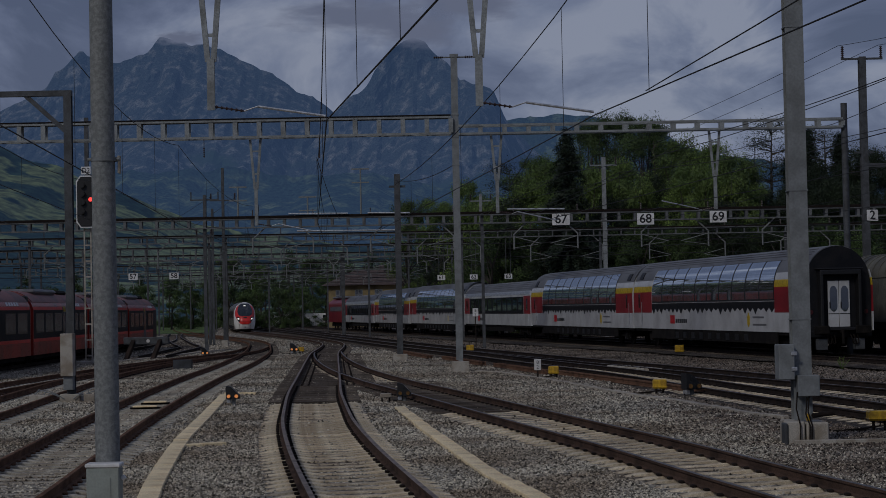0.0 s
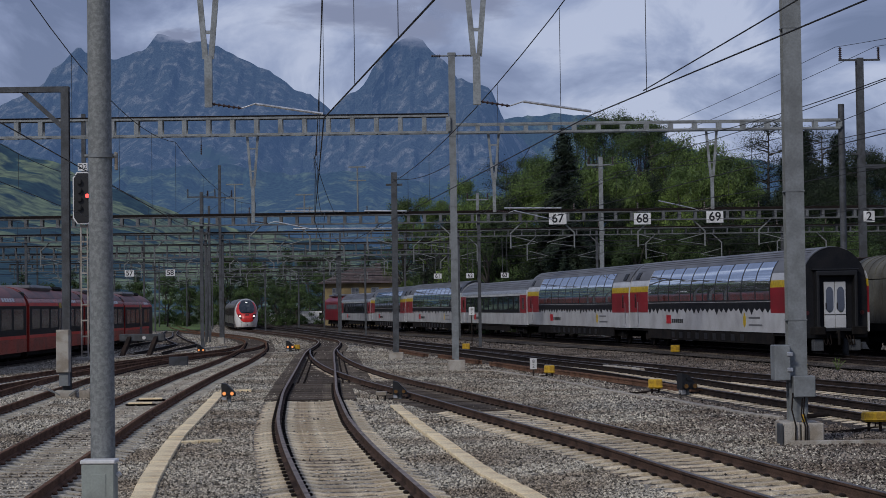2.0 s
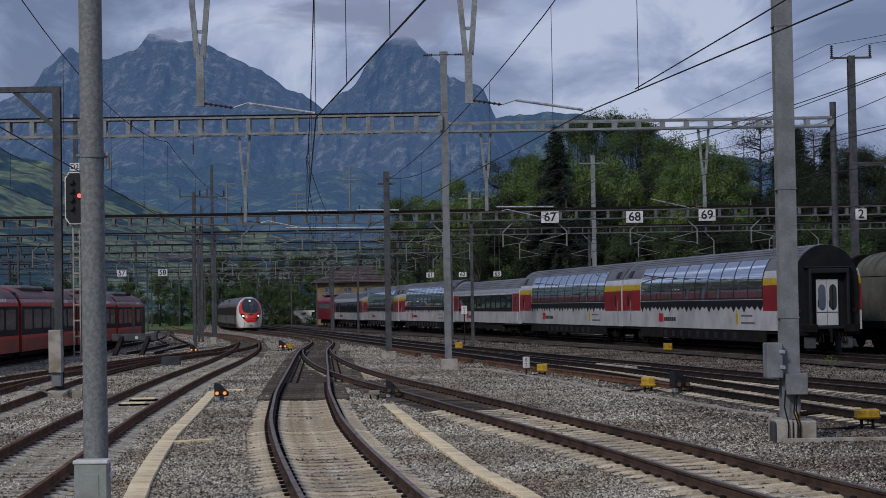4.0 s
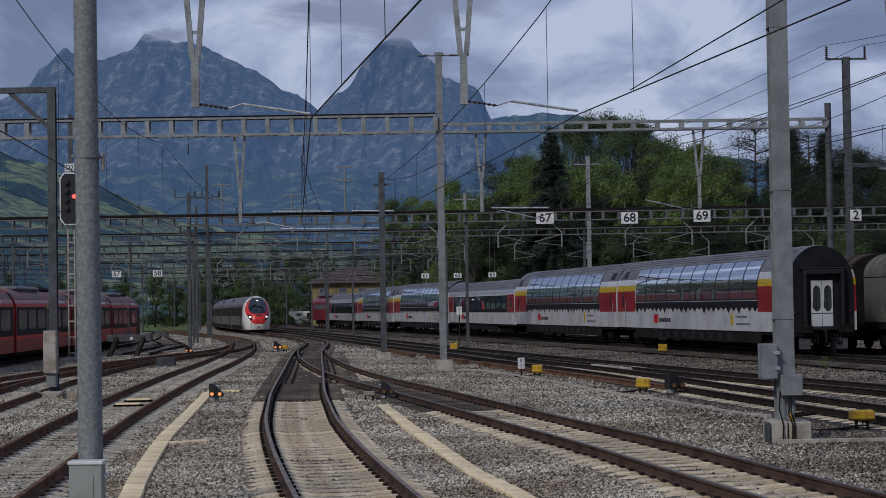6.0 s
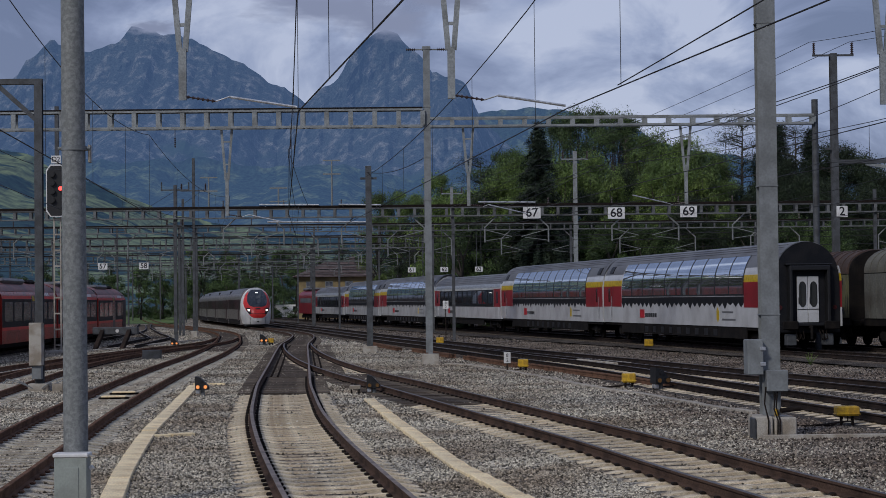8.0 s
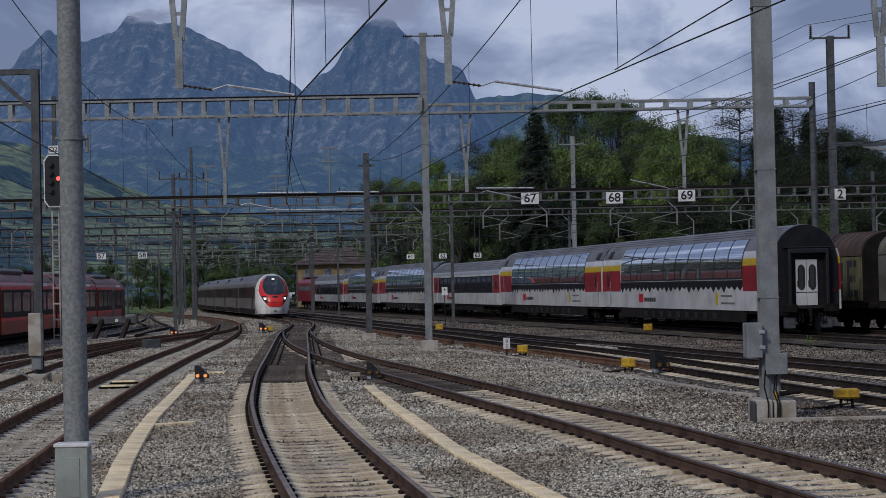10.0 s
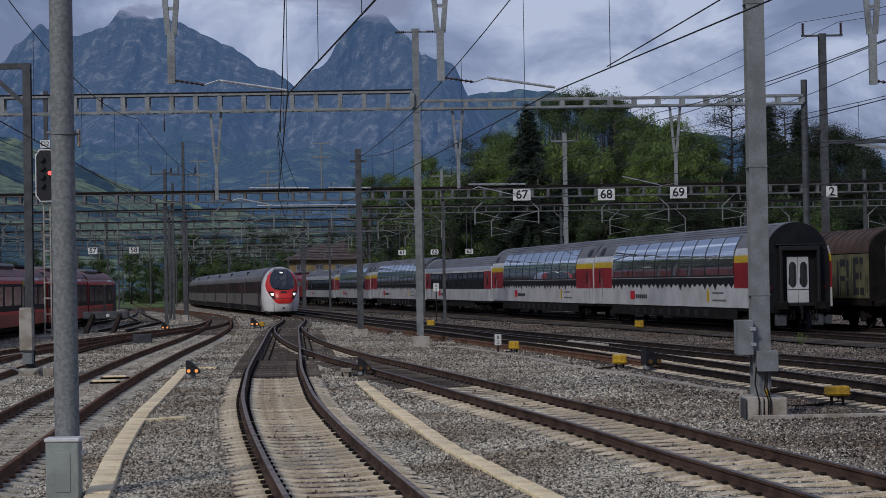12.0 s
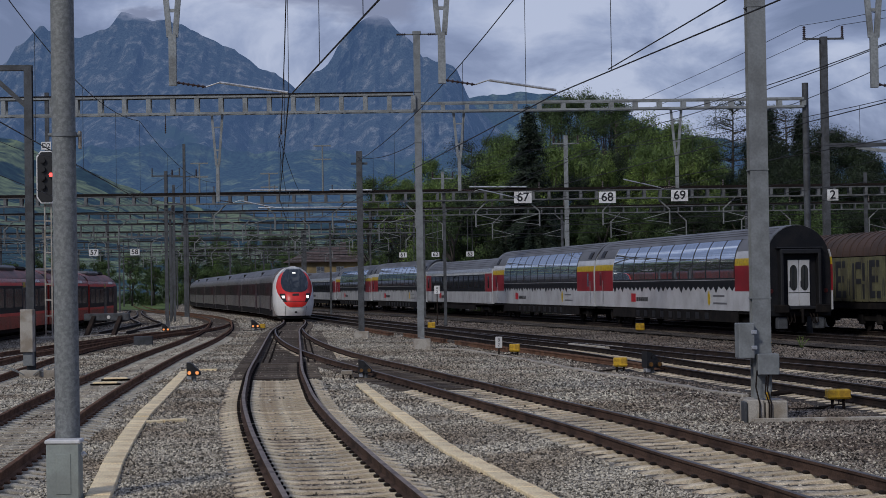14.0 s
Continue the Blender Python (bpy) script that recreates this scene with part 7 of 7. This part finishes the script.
def conifer(label, seed, height, width, name="conifer"):
    rnd = np.random.default_rng(seed)
    base = empty(name, None, label=label, category="tree", group="trees behind the yard")
    bm = bmesh.new()
    rod(bm, (0, 0, -0.5), (0, 0, height), 0.3, 0.03, 8)
    part("trunk", bm, BARK, base)
    cs, ns = [], []
    for k in range(30):
        h = 0.12 + 0.87 * k / 29
        r = width * 0.5 * (1 - h) ** 0.7 + 0.25
        for j in range(11):
            a = rnd.uniform(0, math.tau)
            L = r * rnd.uniform(0.8, 1.12)
            m = max(40, int(L * 95))
            u = rnd.random((m, 1)) ** 0.7
            p = np.concatenate([u * L * math.cos(a), u * L * math.sin(a), h * height - u * L * 0.35 - 0.25 * u ** 2 * L], 1) + rnd.normal(scale=0.16, size=(m, 3))
            cs.append(p)
            ns.append(np.tile([0.5 * math.cos(a), 0.5 * math.sin(a), 1.0], (m, 1)))
    leaf_mesh("crown", np.concatenate(cs), np.concatenate(ns), 0.17, LEAFDARK, base, rnd)
    return base


def pine(label, seed, height, width):
    rnd = np.random.default_rng(seed)
    base = empty("pine", None, label=label, category="tree", group="trees behind the yard")
    bm = bmesh.new()
    rod(bm, (0, 0, -0.5), (0.3, 0, height * 0.55), 0.26, 0.17, 8)
    rod(bm, (0.3, 0, height * 0.55), (0.1, 0, height * 0.97), 0.17, 0.04, 8)
    trunk = part("trunk", bm, BARK, base)
    cs, ns = [], []
    for k in range(26):
        h = rnd.uniform(0.5, 1.0)
        a = rnd.uniform(0, math.tau)
        L = width * 0.5 * rnd.uniform(0.4, 1.0) * (1.1 - abs(h - 0.75))
        q = np.array([L * math.cos(a), L * math.sin(a), h * height])
        bm = bmesh.new()
        rod(bm, (0.2, 0, h * height - 0.5), q, 0.07, 0.02, 5)
        part("limb", bm, BARK, trunk)
        d = rnd.normal(size=(380, 3)) * [0.85, 0.85, 0.36]
        cs.append(q * [0.8, 0.8, 1] + d)
        ns.append(np.tile([0, 0, 1.0], (380, 1)))
    leaf_mesh("crown", np.concatenate(cs), np.concatenate(ns), 0.12, LEAFDARK, base, rnd)
    return base


def bare_birch(label, seed, height):
    rnd = np.random.default_rng(seed)
    base = empty("birch", None, label=label, category="tree", group="trees behind the yard")
    bm = bmesh.new()
    rod(bm, (0, 0, -0.5), (0.2, 0, height), 0.17, 0.02, 7)
    trunk = part("trunk", bm, BARK, base)
    cs, ns = [], []
    for k in range(26):
        h = rnd.uniform(0.35, 0.97)
        a, L = rnd.uniform(0, math.tau), rnd.uniform(1.0, 3.0) * (1.15 - h)
        st = Vector((0.2 * h, 0, h * height))
        q = st + Vector((L * math.cos(a), L * math.sin(a), L * 1.1))
        bm = bmesh.new()
        rod(bm, st, q, 0.05, 0.012, 5)
        part("limb", bm, BARK, trunk)
        d = rnd.normal(size=(30, 3)) * 0.4
        cs.append(np.array(st.lerp(q, 0.75)) + d)
        ns.append(np.tile([0, 0, 1.0], (30, 1)))
    leaf_mesh("crown", np.concatenate(cs), np.concatenate(ns), 0.1, LEAFMID, base, rnd)
    return base


KINDS = {
    "a": broadleaf("broad green deciduous tree with a full uneven crown", 1, 18, 8.4, LEAFMID, 1.0),
    "b": broadleaf("light green deciduous tree with a loose crown", 2, 15, 7.2, LEAFLIGHT, 0.95),
    "c": broadleaf("tall green deciduous tree with an open airy crown", 3, 20, 8.2, LEAFMID, 0.9, 0.3),
    "d": broadleaf("bushy light green young tree leafy to the ground", 4, 9, 6.0, LEAFLIGHT, 0.8, 0.05),
    "e": broadleaf("dark green shrubby tree leafy to the ground", 5, 10, 7.6, LEAFMID, 0.85, 0.05),
    "f": broadleaf("distant green deciduous tree", 11, 16, 7.5, LEAFMID, 0.8, 0.03, "tree", 260, 0.19),
    "g": broadleaf("distant bushy dark green tree", 12, 12, 7.5, LEAFMID, 0.8, 0.05, "tree", 260, 0.19),
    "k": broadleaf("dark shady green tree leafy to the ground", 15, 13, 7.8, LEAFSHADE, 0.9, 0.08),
    "s": conifer("tall dark green spruce with drooping branches", 6, 20, 8.4),
    "t": conifer("slender dark green spruce", 7, 18, 6),
    "p": pine("dark pine with a bare trunk and flat crown", 8, 19, 6.5),
    "w": bare_birch("thin sparsely leaved birch", 9, 18),
}
SIZES = {"k": 13, "f": 16, "g": 12, "a": 18, "b": 15, "c": 20, "d": 9, "e": 10, "s": 20, "t": 18, "p": 19, "w": 18}
TALL_TREES = [
    ("b", -4.3, 222, 15.6), ("a", -1.9, 225, 16.1), ("b", -0.2, 215, 15.1), ("b", 2.7, 205, 16.6), ("d", 4.8, 192, 13.4), ("p", 7.0, 195, 17.7),
    ("a", 8.7, 192, 18.1), ("a", 10.2, 190, 18.2), ("b", 10.5, 184, 17.0), ("s", 10.9, 164, 18.4), ("c", 15.1, 192, 21.8), ("c", 16.6, 190, 22.1),
    ("c", 18.9, 194, 22.6), ("a", 20.2, 188, 21.7), ("c", 21.9, 190, 21.4), ("w", 21.3, 186, 22.2), ("w", 22.4, 190, 22.4), ("b", 23.1, 184, 19.0),
    ("b", 24.6, 182, 17.7), ("w", 26.3, 186, 21.2), ("w", 28.6, 188, 20.9), ("w", 29.5, 186, 19.9), ("b", 26.1, 180, 18.1), ("b", 27.2, 177, 16.7),
    ("b", 28.8, 178, 16.4), ("t", 31.1, 186, 15.5), ("p", 32.3, 182, 20.3), ("t", 35.4, 190, 18.2), ("s", 37.0, 188, 20.2), ("p", 38.2, 186, 19.8),
    ("t", 40.1, 188, 19.7), ("k", 41.4, 186, 18.0), ("k", 43.0, 184, 17.7), ("p", 41.2, 182, 17.3), ("k", 44.4, 182, 16.6), ("k", 45.7, 180, 14.4),
    ("t", 34.9, 184, 16.6), ("k", 36.6, 180, 16.2),
]
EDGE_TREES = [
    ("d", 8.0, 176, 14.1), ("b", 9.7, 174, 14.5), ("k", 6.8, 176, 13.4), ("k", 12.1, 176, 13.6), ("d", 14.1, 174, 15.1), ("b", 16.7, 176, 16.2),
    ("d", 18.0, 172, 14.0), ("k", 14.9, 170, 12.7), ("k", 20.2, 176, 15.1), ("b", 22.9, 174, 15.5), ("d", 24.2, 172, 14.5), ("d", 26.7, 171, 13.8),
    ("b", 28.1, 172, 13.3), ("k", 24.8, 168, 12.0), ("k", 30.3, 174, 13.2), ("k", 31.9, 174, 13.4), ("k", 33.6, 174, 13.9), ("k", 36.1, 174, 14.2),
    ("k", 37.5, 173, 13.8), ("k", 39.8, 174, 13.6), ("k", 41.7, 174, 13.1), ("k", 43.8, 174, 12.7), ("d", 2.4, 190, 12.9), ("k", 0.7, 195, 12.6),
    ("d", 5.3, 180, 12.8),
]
# the k bushes carry the undergrowth's shade in their leaf colour
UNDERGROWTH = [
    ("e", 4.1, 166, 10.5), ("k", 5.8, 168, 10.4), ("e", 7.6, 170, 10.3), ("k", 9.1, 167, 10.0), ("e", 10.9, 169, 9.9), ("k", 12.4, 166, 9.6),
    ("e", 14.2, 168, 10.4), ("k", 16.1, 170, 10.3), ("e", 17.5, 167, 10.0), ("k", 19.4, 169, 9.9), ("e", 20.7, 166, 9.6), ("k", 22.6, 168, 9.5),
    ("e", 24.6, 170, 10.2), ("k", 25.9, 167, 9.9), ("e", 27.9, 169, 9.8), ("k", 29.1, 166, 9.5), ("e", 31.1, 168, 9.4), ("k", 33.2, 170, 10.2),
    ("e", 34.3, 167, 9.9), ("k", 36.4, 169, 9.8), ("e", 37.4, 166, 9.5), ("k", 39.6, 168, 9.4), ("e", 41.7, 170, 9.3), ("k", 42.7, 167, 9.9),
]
used = set()
far_trees = []
grow = random.Random(5)
for k in range(13):
    far_trees.append(("fgfgf"[k % 5], -42 + 2.9 * k + grow.uniform(-1, 1), grow.choice((330, 350, 370, 390)), grow.uniform(12, 16)))
for k in range(15):
    far_trees.append(("fgggf"[k % 5], -90 + 3.6 * k + grow.uniform(-1, 1), grow.choice((340, 360, 390)), grow.uniform(7, 11)))
for k in range(14):
    far_trees.append(("gfg"[k % 3], -34 + 3.4 * k, grow.choice((308, 318)), grow.uniform(7, 9.5)))
for k in range(26):
    far_trees.append(("gfg"[k % 3], -76 + 3.0 * k + grow.uniform(-0.8, 0.8), 322 + 6 * (k % 4), grow.uniform(8, 11.5)))
# unseen dark wood beyond the outermost track, added tall for the window reflections
for k in range(38):
    far_trees.append(("fgfsf"[k % 5], -0.29 * (150 + 4 * k) - 8 - 3 * (k % 4), 150 + 4 * k, grow.uniform(28, 33)))
for k in range(22):
    far_trees.append(("fgf"[k % 3], -86 - 2.6 * k - 3 * (k % 2), 296 + 1.5 * k + 9 * (k % 3), grow.uniform(31, 36)))
for kind, x, y, h in TALL_TREES + EDGE_TREES + UNDERGROWTH + far_trees:
    f = h / SIZES[kind] * (0.86 if kind == "w" else 1.13 if kind in "abcdek" else 1.0)
    m = pose(x, y, -0.34 + grade(y), 0, 0, (x * 77 + y * 31) % 360) @ Matrix.Diagonal((f ** 0.6, f ** 0.6, f, 1))
    if kind in used:
        first = KINDS[kind].scale
        copy_thing(KINDS[kind], m @ Matrix.Diagonal((1 / first[0], 1 / first[1], 1 / first[2], 1)))
    else:
        KINDS[kind].matrix_basis = m
        used.add(kind)
weed(14.6, 69.0, 0.55)


# ---- buildings ----
OCHRE = material("ochre_render", (0.27, 0.205, 0.10), 0.9, other=(0.19, 0.145, 0.075), scale=0.6, fine=10, vary=0.08)
ROOFTILE = per_piece(material("brown_roof_tiles", (0.13, 0.10, 0.098), 0.85, other=(0.085, 0.066, 0.065), scale=1.0, fine=10, vary=0.12), 0.2)


def yard_house():
    base = empty("yard_house", None, label="ochre two-storey railway house with a brown hipped roof", category="house")
    x0, x1, y0, y1, ez, rz = -18.4, -5.5, 292.0, 302.0, 6.1, 8.5
    bm = bmesh.new()
    box(bm, x0, x1, y0, y1, -1.2, ez)
    part("wall", bm, OCHRE, base)
    bm = bmesh.new()
    e = 0.9
    v = [bm.verts.new(p) for p in ((x0 - e, y0 - e, ez), (x1 + e, y0 - e, ez), (x1 + e, y1 + e, ez), (x0 - e, y1 + e, ez), (x0 + 4, (y0 + y1) / 2, rz), (x1 - 4, (y0 + y1) / 2, rz))]
    for f in ((0, 1, 5, 4), (1, 2, 5), (2, 3, 4, 5), (3, 0, 4), (3, 2, 1, 0)):
        bm.faces.new([v[i] for i in f])
    roof = part("roof", bm, ROOFTILE, base)
    for k in range(9):
        f = (k + 0.5) / 9
        bm = bmesh.new()
        a = Vector((x0 - e, y0 - e, ez)).lerp(Vector((x0 + 4, (y0 + y1) / 2, rz)), f)
        b = Vector((x1 + e, y0 - e, ez)).lerp(Vector((x1 - 4, (y0 + y1) / 2, rz)), f)
        bar(bm, a + Vector((0, -0.05, 0.03)), b + Vector((0, -0.05, 0.03)), 0.3, 0.08)
        part("tile_course", bm, ROOFTILE, roof)
    bm = bmesh.new()
    box(bm, -10.5, -9.6, 296, 297, 7.4, 9.3, bevel=0.04)
    part("chimney", bm, ROOFTILE, roof)
    for x in (-16.5, -13.5, -10.4, -7.4):
        bm = bmesh.new()
        box(bm, x - 0.62, x + 0.62, y0 - 0.06, y0, 3.7, 5.4)
        w = part("window", bm, GALV, base)
        for dx in (-0.29, 0.29):
            for z in (3.85, 4.65):
                bm = bmesh.new()
                box(bm, x + dx - 0.24, x + dx + 0.24, y0 - 0.09, y0 - 0.064, z, z + 0.66)
                part("pane", bm, PANE, w)
        bm = bmesh.new()
        box(bm, x - 0.75, x + 0.75, y0 - 0.2, y0, 3.58, 3.7)
        part("sill", bm, CONCRETE, w)


yard_house()


def delivery_van(x, y):
    base = empty("delivery_van", pose(x, y, -0.75), label="white delivery van parked beyond the tracks", category="van", group="vans parked beyond the yard")
    bm = bmesh.new()
    prism(bm, [(-2.7, 0.35), (2.6, 0.35), (2.75, 0.6), (2.7, 1.15), (1.95, 1.4), (1.35, 2.4), (1.1, 2.5), (-2.6, 2.5), (-2.7, 2.3)], -0.95, 0.95)
    part("body", bm, WHITE, base)
    bm = bmesh.new()
    prism(bm, [(0.7, 1.4), (1.8, 1.4), (1.3, 2.2), (0.7, 2.2)], -0.97, -0.951)
    part("side_window", bm, PANE, base)
    for wx in (-1.7, 1.75):
        bm = bmesh.new()
        rod(bm, (wx, -0.98, 0.36), (wx, -0.7, 0.36), 0.36, n=18)
        part("wheel", bm, BLACK, base)


delivery_van(-22.3, 330)
delivery_van(-28.5, 336)


def motions():
    train_motion()
    shunting()


motions()
